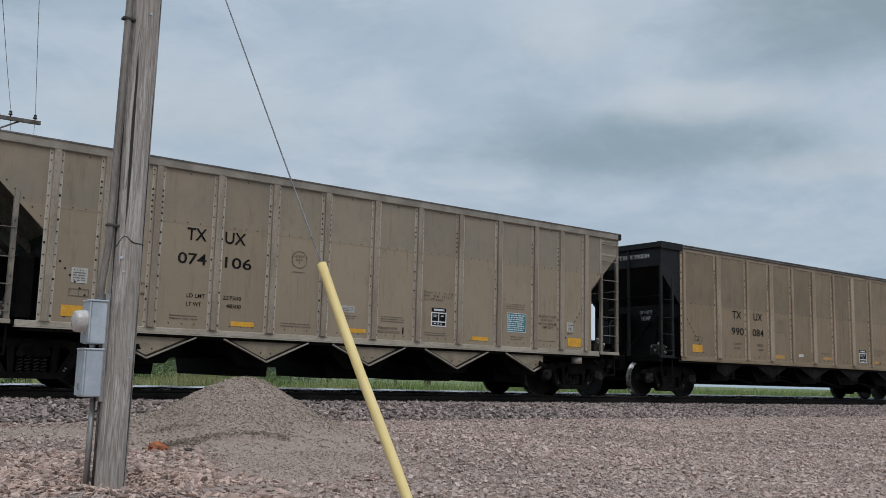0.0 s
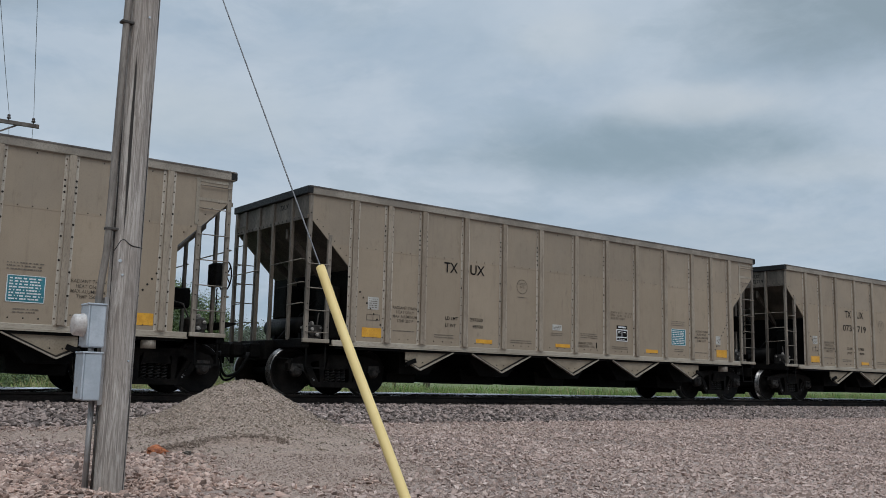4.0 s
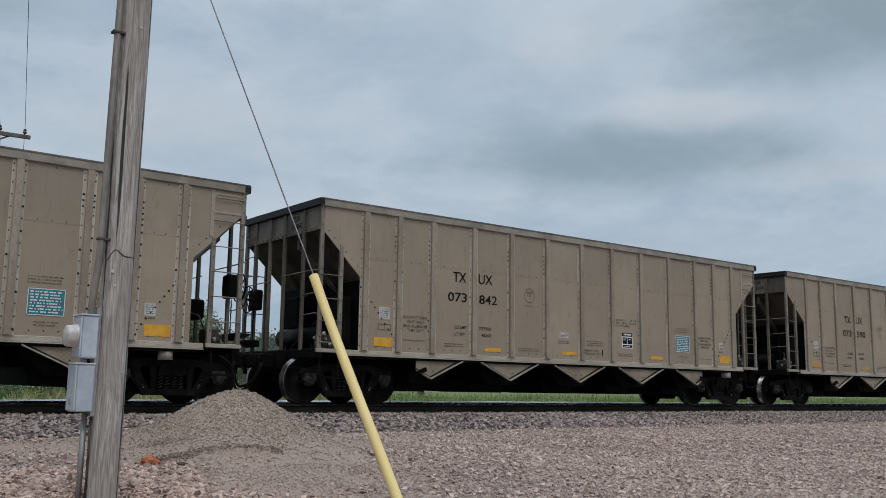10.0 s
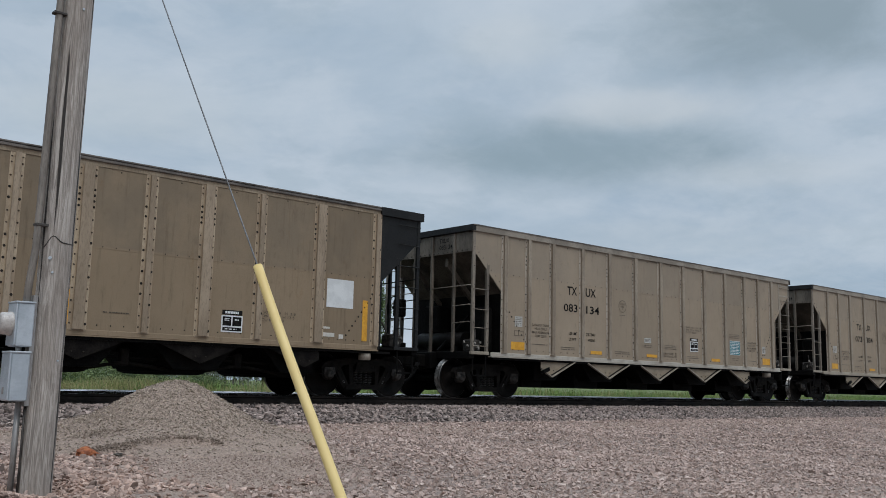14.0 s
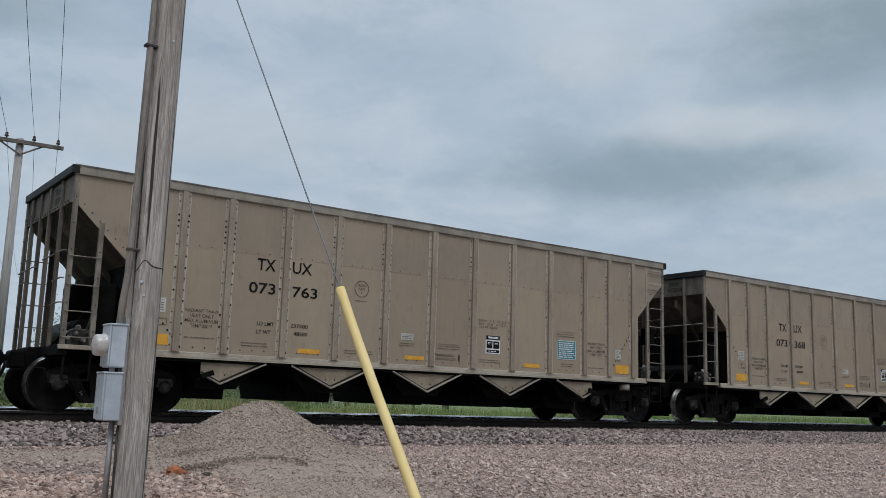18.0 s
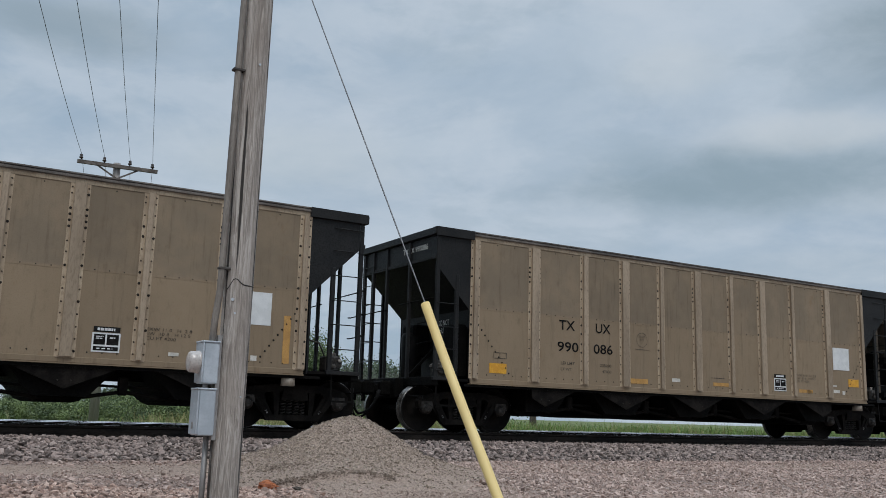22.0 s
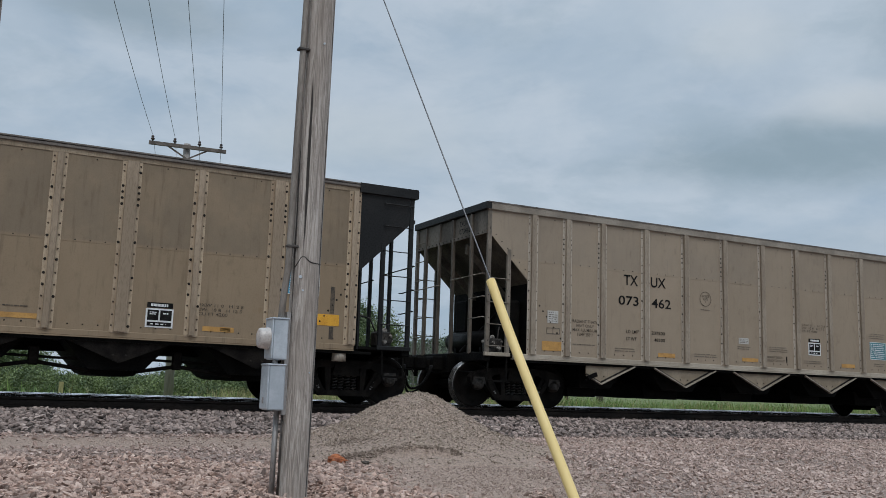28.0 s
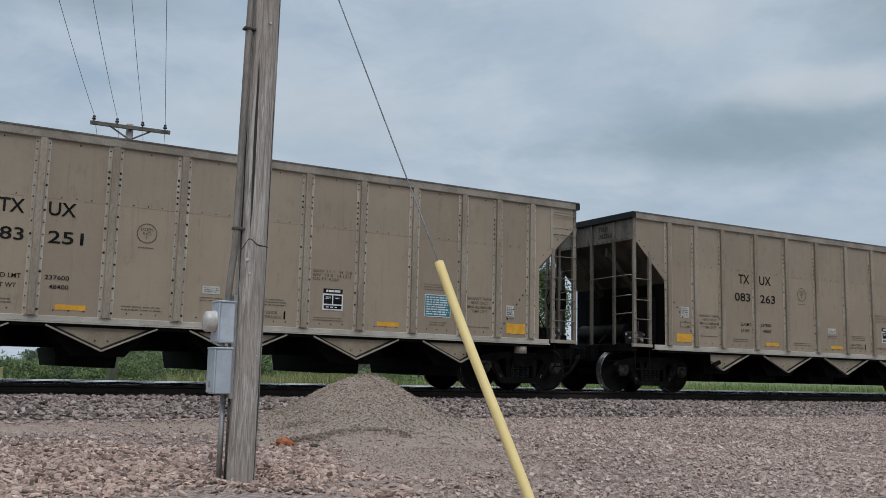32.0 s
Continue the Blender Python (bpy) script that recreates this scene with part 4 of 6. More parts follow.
    bm = bmesh.new()
    brick_of(bm, -0.342, -0.334, -0.02, 0.02, 0.85, 0.91, 0, 0.003)
    part("hasp", bm, "conduit", low)
    return tagged(root, "leaning weathered grey wooden pole with electricity meter", "utility pole")


utility_pole()


def second_pole():
    """A plain pole near the camera with a grey cabinet at its foot."""
    x, y = -0.165, 7.2
    z0 = float(height(np.array(x), np.array(y))) - 0.05
    root = new("utility_pole")
    root.location = (x, y, z0)
    bm = bmesh.new()
    seg, rings = 24, []
    for i in range(30):
        z = i * 0.3
        ring = []
        for k in range(seg):
            a = k * 2 * math.pi / seg
            q = 0.148 - 0.0012 * z + 0.006 * noise.noise(Vector((math.cos(a) * 2.5 + 9, math.sin(a) * 2.5, z * 0.5)))
            ring.append(bm.verts.new((q * math.cos(a) - 0.004 * z, q * math.sin(a), z)))
        rings.append(ring)
    for a, b in zip(rings, rings[1:]):
        for k in range(seg):
            bm.faces.new((a[k], a[(k + 1) % seg], b[(k + 1) % seg], b[k])).smooth = True
    bm.faces.new(rings[-1])
    part("shaft", bm, "pole", root)
    tagged(root, "second weathered grey wooden pole standing on gravel", "utility pole")
    bm = bmesh.new()
    brick_of(bm, -0.30, 0.235, -0.13, 0.14, 0.0, 0.475, 0, 0.055)
    box = part("pedestal_box", bm, "pedestal", None, "light grey metal pedestal box at the pole's foot")
    box.location = (0.02, 7.55, float(height(np.array(0.02), np.array(7.55))) - 0.01)
    tagged(box, category="utility box")


second_pole()


def guy_wire():
    a = Vector((3.46, 4.53, -0.86))
    b = Vector((2.80, 8.50, 5.78))
    d = (b - a).normalized()
    root = new("guy_wire")
    bm = bmesh.new()
    pipe(bm, [a + d * 0.1, a + d * 2.0, b - d * 2.0, b], 0.006, 6)
    part("cable", bm, "wire", root, "thin stranded steel cable")
    bm = bmesh.new()
    pipe(bm, [a + d * (0.18 + 0.1 * i) + Vector((0.006 * math.sin(i * 0.3), 0, -0.010 * math.sin(i * 0.145))) for i in range(22)], 0.0335, 16)
    part("guard", bm, "guard", root, "long yellow plastic guard tube")
    bm = bmesh.new()
    rod(bm, a - d * 0.25, a + d * 0.2, 0.011, 8)
    part("anchor_rod", bm, "wire", root)
    return tagged(root, "steel guy wire with yellow plastic guard tube", "guy wire")


guy_wire()


# ---- pole line behind the track ----
ARM_AT, ARM_Z = Vector((5.77, 30.5, 0)), 7.98
ARM_DIR = Vector((math.cos(radians(4)), -math.sin(radians(4)), 0))


def line_pole():
    z0 = float(bed(ARM_AT.y)) - 0.1
    root = new("line_pole")
    root.location = (ARM_AT.x, ARM_AT.y, z0)
    top = ARM_Z - z0
    bm = bmesh.new()
    rod(bm, (0, 0, 0), (0, 0, top + 0.14), 0.155, 16, 0, 0.115)
    part("shaft", bm, "far_pole", root)
    bm = bmesh.new()
    h = ARM_DIR * 1.24
    o = Vector((0, -0.17, top))
    bar(bm, o - h, o + h, 0.115, 0.095, 0, (0, 1, 0))
    arm = part("crossarm", bm, "old_wood", root, "grey wooden crossarm")
    for s in (-1, 1):
        bm = bmesh.new()
        bar(bm, o + ARM_DIR * 0.62 * s + Vector((0, 0, -0.05)), Vector((0, -0.13, top - 0.40)), 0.05, 0.03)
        part("brace", bm, "old_wood", root)
    for s in INSUL:
        p = o + ARM_DIR * s + Vector((0, 0, 0.055))
        bm = bmesh.new()
        lathe(bm, [(0.018, 0), (0.018, 0.05), (0.060, 0.055), (0.062, 0.10), (0.036, 0.115), (0.050, 0.145), (0.044, 0.185), (0.012, 0.20)], 12, Matrix.Translation(p))
        part("insulator", bm, "insul", arm, "brown glazed pin insulator")
    return tagged(root, "distant wooden utility pole with crossarm and four insulators", "utility pole")


INSUL = (-1.13, -0.43, 0.36, 1.07)
line_pole()
for s in INSUL:
    p = Vector((ARM_AT.x, ARM_AT.y - 0.17, ARM_Z + 0.25)) + ARM_DIR * s
    bm = bmesh.new()
    near_end = p + Vector((-11.3 + 0.25 * s, -46, 5.4))
    pipe(bm, [p.lerp(near_end, t) + Vector((0, 0, -1.6 * 4 * t * (1 - t))) for t in [i / 24 for i in range(25)]], 0.007, 5)
    far_end = p + Vector((9.5, 42, 0.1))
    pipe(bm, [p.lerp(far_end, t) + Vector((0, 0, -1.3 * 4 * t * (1 - t))) for t in [i / 16 for i in range(17)]], 0.007, 5)
    tagged(part("overhead_wire", bm, "wire", None, "thin overhead electric wire on pole insulators"), category="wire", group="overhead wires")


# ---- plants behind the tracks ----
def bushy(n, centre, size, leaf, seed, k=70):
    """A full tree crown: clumps of leaves filling an uneven egg."""
    rg = np.random.default_rng(seed)
    u = rg.normal(size=(k, 3))
    u /= np.linalg.norm(u, axis=1, keepdims=True)
    c = u * rg.uniform(0.25, 1.0, (k, 1)) ** 0.5 * np.array(size) * rg.uniform(0.80, 1.05, (k, 1))
    c[:, :2] *= (1.0 - 0.30 * np.clip(c[:, 2:3] / size[2], -0.4, 1))
    idx = rg.integers(0, k, n)
    p = c[idx] + rg.normal(size=(n, 3)) * (0.16 * size[0] + 0.10) * np.array([1, 1, min(1.0, 1.2 * size[2] / size[0])]) * rg.uniform(0.6, 1.3, (k, 1))[idx]
    a = rg.normal(size=(n, 3))
    a /= np.linalg.norm(a, axis=1, keepdims=True)
    b = np.cross(a, rg.normal(size=(n, 3)))
    b /= np.linalg.norm(b, axis=1, keepdims=True)
    s = leaf * rg.uniform(0.6, 1.3, (n, 1))
    v = np.stack([p - a * s, p + b * s * 0.6, p + a * s, p - b * s * 0.6], 1) + np.array(centre)
    return v.reshape(-1, 3), np.arange(n * 4).reshape(-1, 4)


def shrub(name, x, y, r, tall, n, seed, label, category, leaf=0.075, mat="leaf", trunk=0.0):
    z0 = float(bed(y)) - 0.04
    root = new(name)
    root.location = (x, y, z0)
    rg = random.Random(seed)
    bm = bmesh.new()
    base = max(trunk, 0.25 * tall)
    rt = 0.03 * tall
    rod(bm, (0, 0, 0), (0, 0, base), rt, 8, 0, rt * 0.7)
    for i in range(6):
        a = i * 1.05 + rg.uniform(-0.3, 0.3)
        e = Vector((math.cos(a) * r * 0.6, math.sin(a) * r * 0.6, base + (tall - base) * rg.uniform(0.35, 0.8)))
        rod(bm, (0, 0, base * rg.uniform(0.5, 0.95)), e, rt * 0.5, 6, 0, rt * 0.12)
    part("trunk", bm, "bark", root)
    mid = base + 0.44 * (tall - base) if name == "tree" else 0.42 * tall
    v, f = bushy(n, (0, 0, mid), (r, r, 0.50 * (tall - base)), leaf, seed, 70 if name == "tree" else 38)
    part("crown", flat_mesh("crown", v, f, mat), None, root)
    return tagged(root, label, category)


rg = random.Random(21)
for i, (az, rr, w, h) in enumerate([(-3, 42, 2.2, 2.2), (1, 44, 2.0, 1.7), (4.2, 43, 1.9, 1.5), (7.0, 46, 1.7, 1.35), (9.4, 44, 1.8, 1.25), (12.0, 43, 1.9, 1.5), (14.2, 45, 1.9, 1.9), (16.2, 46, 1.6, 1.8),
                                    (18.6, 47, 1.4, 1.9), (20.0, 49, 1.5, 1.5), (22.2, 52, 1.4, 2.2), (24.3, 56, 1.5, 1.6), (26.5, 60, 1.3, 1.5), (-1, 52, 2.4, 2.6), (2.6, 54, 2.3, 1.8), (5.8, 55, 2.4, 1.6), (8.4, 53, 2.2, 1.6), (11.0, 55, 2.4, 2.2), (13.4, 54, 2.3, 2.2), (15.8, 56, 2.2, 2.4), (17.8, 58, 2.0, 2.3), (19.6, 60, 2.0, 2.2)]):
    a = radians(az)
    shrub("bush", rr * math.sin(a), rr * math.cos(a), w * 1.4, h * rg.uniform(0.98, 1.22), 21000, 40 + i, "dense green leafy bush behind the tracks", "bush", 0.047)
for i, (az, rr, w, h, tk) in enumerate([(21.75, 76, 1.7, 9.0, 1.6), (23.35, 72, 1.5, 7.3, 1.4), (14.9, 72, 2.3, 7.2, 1.4), (18.9, 70, 2.4, 6.9, 1.5), (20.3, 73, 2.2, 8.2, 1.6), (16.8, 74, 2.2, 6.0, 1.4), (30.6, 70, 2.0, 5.4, 1.4), (32.5, 64, 2.2, 7.4, 1.5), (34.6, 70, 2.4, 6.0, 1.4), (36.6, 60, 1.2, 8.8, 1.4), (2.0, 74, 2.8, 4.0, 1.0)]):
    a = radians(az)
    shrub("tree", rr * math.sin(a), rr * math.cos(a), w * 1.1, h, 13000, 70 + i, "green broadleaf tree standing beyond the bushes", "tree", 0.085, "leaf_mid", tk)


def thicket(x, y, r, tall, seed):
    """A bare-looking thicket: a fan of thin grey stems that fork, with few leaves."""
    root = new("thicket")
    root.location = (x, y, float(bed(y)) - 0.05)
    rg = random.Random(seed)
    bm = bmesh.new()
    tips = []
    for i in range(34):
        a, lean = rg.uniform(0, 6.28), rg.uniform(0.1, 1.0) * r
        foot = Vector((math.cos(a) * lean * 0.5, math.sin(a) * lean * 0.5, 0))
        top = Vector((math.cos(a) * lean, math.sin(a) * lean, tall * rg.uniform(0.55, 1.0)))
        mid = foot.lerp(top, 0.45)
        rod(bm, foot, mid, 0.030, 4, 0, 0.020)
        for k in range(4):
            e = mid.lerp(top, rg.uniform(0.6, 1.0)) + Vector((rg.uniform(-0.5, 0.5), rg.uniform(-0.5, 0.5), rg.uniform(-0.2, 0.2)))
            rod(bm, mid.lerp(top, 0.12 * k), e, 0.016, 3, 0, 0.004)
            tips.append(e)
    part("stem", bm, "twig", root, "thin grey leafless stems")
    rg2 = np.random.default_rng(seed)
    n = 2600
    p = np.array(tips)[rg2.integers(0, len(tips), n)] * rg2.uniform(0.35, 1.0, (n, 1)) + rg2.normal(size=(n, 3)) * 0.22
    u, w = rg2.normal(size=(2, n, 3)) * 0.055
    v = np.stack([p - u, p + w * 0.6, p + u, p - w * 0.6], 1)
    part("foliage", flat_mesh("foliage", v.reshape(-1, 3), np.arange(n * 4).reshape(-1, 4), "leaf_far"), None, root)
    return tagged(root, "grey twiggy thicket with sparse leaves in the distance", "shrub")


for i, (az, rr, w, h) in enumerate([(22.6, 86, 2.2, 7.2), (24.5, 84, 2.2, 7.4), (25.6, 82, 2.0, 6.6), (26.8, 84, 2.2, 6.4), (28.1, 86, 2.0, 6.2), (29.4, 84, 2.0, 6.4)]):
    thicket(rr * math.sin(radians(az)), rr * math.cos(radians(az)), w, h, 130 + i)
for i, (az, rr, w, h) in enumerate([(25.6, 190, 6, 11.5), (27.2, 200, 7, 13), (28.8, 205, 6, 11), (30.5, 210, 7, 10), (20.5, 195, 7, 9), (0.5, 200, 8, 6.4), (2.6, 210, 6, 5.0), (-4, 205, 9, 7.5), (7.2, 215, 5, 4.6), (12.6, 205, 6, 6.2)]):
    a = radians(az)
    shrub("tree", rr * math.sin(a), rr * math.cos(a), w, h, 5000, 90 + i, "hazy grey-green tree on the horizon", "tree", 0.30, "leaf_far", 1.2)
# short post behind the track
bm = bmesh.new()
brick_of(bm, -0.07, 0.07, -0.07, 0.07, -0.7, 0.20, 0, 0.012)
tagged(part("marker_post", bm, "straw", None, "short weathered wooden marker post in weeds"), category="post").location = (2.75, 32.5, 0)


def blades(name, n, x0, x1, y0, y1, tall, mat, seed, label, thin=0.012):
    rg = np.random.default_rng(seed)
    x, y = rg.uniform(x0, x1, n), rg.uniform(y0, y1, n)
    keep = inside(x, y, -6, 72) & (rg.random(n) < np.clip((np.degrees(np.arctan2(x, y)) - 12) / 7, 0.06, 1))
    x, y = x[keep], y[keep]
    n = len(x)
    h = tall * rg.uniform(0.55, 1.15, n) * (0.85 + 0.25 * np.sin(x * 0.9) * np.sin(x * 0.23 + 1))
    a = rg.uniform(0, np.pi, n)
    w = thin * rg.uniform(0.7, 1.6, n)
    lean = rg.normal(size=(n, 2)) * 0.22 * h[:, None]
    z = bed(y) - 0.02
    u = np.stack([np.cos(a) * w, np.sin(a) * w], 1)
    b0 = np.stack([x - u[:, 0], y - u[:, 1], z], 1)
    b1 = np.stack([x + u[:, 0], y + u[:, 1], z], 1)
    m1 = np.stack([x + u[:, 0] * 0.9 + lean[:, 0] * 0.35, y + u[:, 1] * 0.9 + lean[:, 1] * 0.35, z + h * 0.6], 1)
    m0 = np.stack([x - u[:, 0] * 0.9 + lean[:, 0] * 0.35, y - u[:, 1] * 0.9 + lean[:, 1] * 0.35, z + h * 0.6], 1)
    t0 = np.stack([x + lean[:, 0], y + lean[:, 1], z + h], 1)
    t1 = t0 + np.array([0.004, 0, 0])
    v = np.stack([b0, b1, m1, m0, t1, t0], 1).reshape(-1, 3)
    i = np.arange(n)[:, None] * 6
    f = np.concatenate([i + np.array([0, 1, 2, 3]), i + np.array([3, 2, 4, 5])])
    return tagged(new(name, flat_mesh(name, v, f, mat)), label, "grass", kind="stuff")


blades("grass", 30000, -4, 75, 25.5, 33, 0.84, "grass", 31, "tall bright green grass behind the tracks")
blades("grass", 15000, 0, 110, 34, 52, 0.95, "grass", 32, "tall green grass along the field edge", 0.02)
blades("weeds", 7000, 5, 18, 25.6, 32, 0.88, "straw", 34, "pale seeding grass behind the heap")
blades("weeds", 7000, 3, 60, 26.5, 33, 0.90, "straw", 33, "straw coloured dry weeds among the grass")


# ---- hopper cars ----
SIDE, LEN = -1.61, 14.57
COUPLED = 16.18
RIBS_A = [1.05, 1.88, 2.76, 3.90, 5.01, 6.14, 7.30, 8.39, 9.49, 10.61, 11.72, 12.55, 13.38]
RIBS_B = [0.92, 2.41, 3.76, 4.92, 6.02, 7.18, 8.32, 9.43, 10.56, 11.93, 13.37]
APEX = [2.75, 4.99, 7.24, 9.47, 11.71]
TRUCKS = (1.07, 13.54)
SILL_Z, CHORD_Z, TOP_Z = 1.07, 3.87, 4.03


def studs(bm, spots, r, mi, y=SIDE, out=0.010):
    """Bolt heads on the near side."""
    for x, z in spots:
        a = [bm.verts.new((x + r * math.cos(k * math.pi / 3), y, z + r * math.sin(k * math.pi / 3))) for k in range(6)]
        b = [bm.verts.new((x + 0.7 * r * math.cos(k * math.pi / 3), y - out, z + 0.7 * r * math.sin(k * math.pi / 3))) for k in range(6)]
        for k in range(6):
            bm.faces.new((a[k], a[(k + 1) % 6], b[(k + 1) % 6], b[k])).material_index = mi
        bm.faces.new(b).material_index = mi


def rib_mesh(hat, flange, mats, seed, cluster, head, z0=SILL_Z, z1=CHORD_Z):
    """A pressed side post: flanges with bolt rows and a raised hat section, whose webs stand back under its face."""
    rg = random.Random(seed)
    bm = bmesh.new()
    w, h = hat / 2 + flange, hat / 2
    prof = [(-w, 0), (-w, -0.008), (-h + 0.012, -0.008), (-h + 0.012, -0.046), (-h, -0.050), (-h + 0.003, -0.066), (-h + 0.012, -0.071),
            (h - 0.012, -0.071), (h - 0.003, -0.066), (h, -0.050), (h - 0.012, -0.046), (h - 0.012, -0.008), (w, -0.008), (w, 0)]
    rings = [[bm.verts.new((x, SIDE + y, z)) for x, y in prof] for z in (z0, z0 + 0.012, z1)]
    for a, b in zip(rings, rings[1:]):
        for i in range(len(prof) - 1):
            bm.faces.new((a[i], a[i + 1], b[i + 1], b[i])).material_index = 0 if 1 < i < 11 else 2
    bm.faces.new(rings[0])
    bm.faces.new(rings[-1][::-1])
    # weld scar and gusset at the foot
    slab(bm, [(-w + 0.01, z0 - 0.02), (w - 0.01, z0 - 0.02), (h - 0.01, z0 + 0.035), (-h + 0.01, z0 + 0.035)], SIDE - 0.030, SIDE - 0.008, 0)
    spots, large = [(s * (h + flange * 0.55), z1 - 0.07) for s in (-1, 1)], []
    top = z1 - 0.42
    z = z0 + 0.09
    while z < z1 - 0.12:
        for s in (-1, 1):
            x = s * (h + flange * 0.55)
            dz = rg.uniform(-0.014, 0.014)
            if top - 0.1 * (cluster - 1) - 0.06 < z < top + 0.06 and cluster:
                continue
            (large if rg.random() < 0.30 else spots).append((x, z + dz))
        z += 0.195
    for k in range(cluster):
        large += [(s * (h + flange * 0.55), top - 0.1 * k) for s in (-1, 1)]
    studs(bm, spots, head * 0.85, 3, SIDE - 0.008)
    studs(bm, large, head * 1.25, 1, SIDE - 0.008)
    return mesh_of("side_post", bm, [mats[0], "bolt", mats[1], "rust_bolt"])


def panel_mesh(poly, skin, seam, x0, x1, extra=(), dots=0.2):
    """One sheet of the car's side, with its seam and bolt rows."""
    bm = bmesh.new()
    slab(bm, poly, SIDE, SIDE + 0.016)
    spots = list(extra)
    n = max(2, int((x1 - x0 - 0.2) / dots))
    for i in range(n + 1):
        x = x0 + 0.1 + (x1 - x0 - 0.2) * i / n
        spots += [(x, seam), (x, SILL_Z + 0.085)]
        if i % 2 == 0:
            spots.append((x, CHORD_Z - 0.045))
    studs(bm, spots[len(extra):], 0.0135, 1, SIDE, 0.007)
    studs(bm, extra, 0.021, 1, SIDE, 0.010)
    brick_of(bm, x0 + 0.02, x1 - 0.02, SIDE - 0.003, SIDE, seam - 0.030, seam + 0.024)
    return mesh_of("side_panel", bm, [skin, "bolt"])


def wheel_mesh():
    bm = bmesh.new()
    prof = [(0.02, 0.0), (0.115, 0.0), (0.13, 0.03), (0.20, 0.062), (0.35, 0.050), (0.390, 0.004), (0.448, 0.0), (0.457, 0.010), (0.462, 0.105), (0.486, 0.118), (0.484, 0.138), (0.40, 0.142), (0.36, 0.10), (0.15, 0.085), (0.02, 0.085)]
    mi = [0, 0, 0, 0, 0, 0, 1, 1, 1, 1, 0, 0, 0, 0, 0]
    lathe(bm, prof, 32, Matrix.Translation((0, -0.82, 0.457)) @ Matrix.Rotation(radians(-90), 4, "X"), mi)
    return mesh_of("wheel", bm, ["wheel", "tread"])


def side_frame_mesh():
    bm = bmesh.new()
    y0, y1 = -1.075, -0.93
    slab(bm, [(-1.07, 0.47), (-1.09, 0.60), (-1.02, 0.69), (-0.80, 0.755), (-0.42, 0.80), (0.42, 0.80), (0.80, 0.755), (1.02, 0.69), (1.09, 0.60), (1.07, 0.47),
              (1.02, 0.47), (0.98, 0.575), (0.80, 0.575), (0.74, 0.47), (0.69, 0.53), (0.52, 0.66), (-0.52, 0.66), (-0.69, 0.53), (-0.74, 0.47), (-0.80, 0.575), (-0.98, 0.575), (-1.02, 0.47)], y0, y1)
    for s in (-1, 1):
        slab(bm, [(s * 0.78, 0.50), (s * 0.60, 0.62), (s * 0.36, 0.20), (s * 0.50, 0.155)], y0 + 0.01, y1 - 0.01)
        slab(bm, [(s * 0.41, 0.67), (s * 0.29, 0.67), (s * 0.29, 0.24), (s * 0.37, 0.24)], y0 - 0.012, y1)
        slab(bm, [(s * 0.60, 0.30), (s * 0.52, 0.34), (s * 0.66, 0.56), (s * 0.72, 0.52)], y0 - 0.02, y0 + 0.02)
    slab(bm, [(-0.48, 0.15), (0.48, 0.15), (0.44, 0.255), (-0.44, 0.255)], y0 - 0.01, y1 + 0.02)
    slab(bm, [(-0.27, 0.52), (0.27, 0.52), (0.22, 0.72), (-0.22, 0.72)], y0 - 0.05, y1)
    for s in (-1, 1):
        for k in range(5):
            q = 0.25 + 0.11 * k
            p = Vector((s * (0.44 + 0.24 * q), y0 - 0.0005, 0.19 + 0.36 * q))
            bar(bm, p, p + Vector((s * 0.012, 0, 0.022)), 0.045 if k % 2 else 0.03, 0.006, 1)
    return mesh_of("side_frame", bm, ["truck", "stencil"])


def spring_mesh():
    bm = bmesh.new()
    pts = [(0.052 * math.cos(t), -1.0 + 0.052 * math.sin(t), 0.255 + 0.27 * t / (2 * math.pi * 5)) for t in [i * 2 * math.pi / 8 for i in range(41)]]
    pipe(bm, pts, 0.014, 5)
    return mesh_of("spring", bm, "spring")


def bearing_mesh():
    bm = bmesh.new()
    m = Matrix.Translation((0, -1.145, 0.457)) @ Matrix.Rotation(radians(-90), 4, "X")
    lathe(bm, [(0.02, 0.0), (0.078, 0.0), (0.086, 0.012), (0.09, 0.05), (0.112, 0.055), (0.115, 0.18), (0.09, 0.20)], 18, m)
    for k in range(3):
        a = k * 2 * math.pi / 3 + 0.5
        rod(bm, (0.05 * math.cos(a), -1.165, 0.457 + 0.05 * math.sin(a)), (0.05 * math.cos(a), -1.14, 0.457 + 0.05 * math.sin(a)), 0.016, 6)
    slab(bm, [(-0.15, 0.46), (0.15, 0.46), (0.12, 0.60), (-0.12, 0.60)], -1.09, -0.93)
    return mesh_of("bearing", bm, "bearing")


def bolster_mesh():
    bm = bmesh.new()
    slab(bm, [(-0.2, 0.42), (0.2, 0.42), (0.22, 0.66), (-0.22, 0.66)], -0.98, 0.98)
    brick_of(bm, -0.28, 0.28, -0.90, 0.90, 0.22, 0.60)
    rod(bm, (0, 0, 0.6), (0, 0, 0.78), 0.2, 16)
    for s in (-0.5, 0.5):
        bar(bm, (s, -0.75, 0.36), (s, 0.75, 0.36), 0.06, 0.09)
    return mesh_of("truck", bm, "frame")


def axle_mesh():
    bm = bmesh.new()
    rod(bm, (0, -1.05, 0.457), (0, 1.05, 0.457), 0.085, 12)
    return mesh_of("axle", bm, "wheel")


M_WHEEL, M_SIDE, M_SPRING, M_BEARING, M_BOLSTER, M_AXLE = wheel_mesh(), side_frame_mesh(), spring_mesh(), bearing_mesh(), bolster_mesh(), axle_mesh()


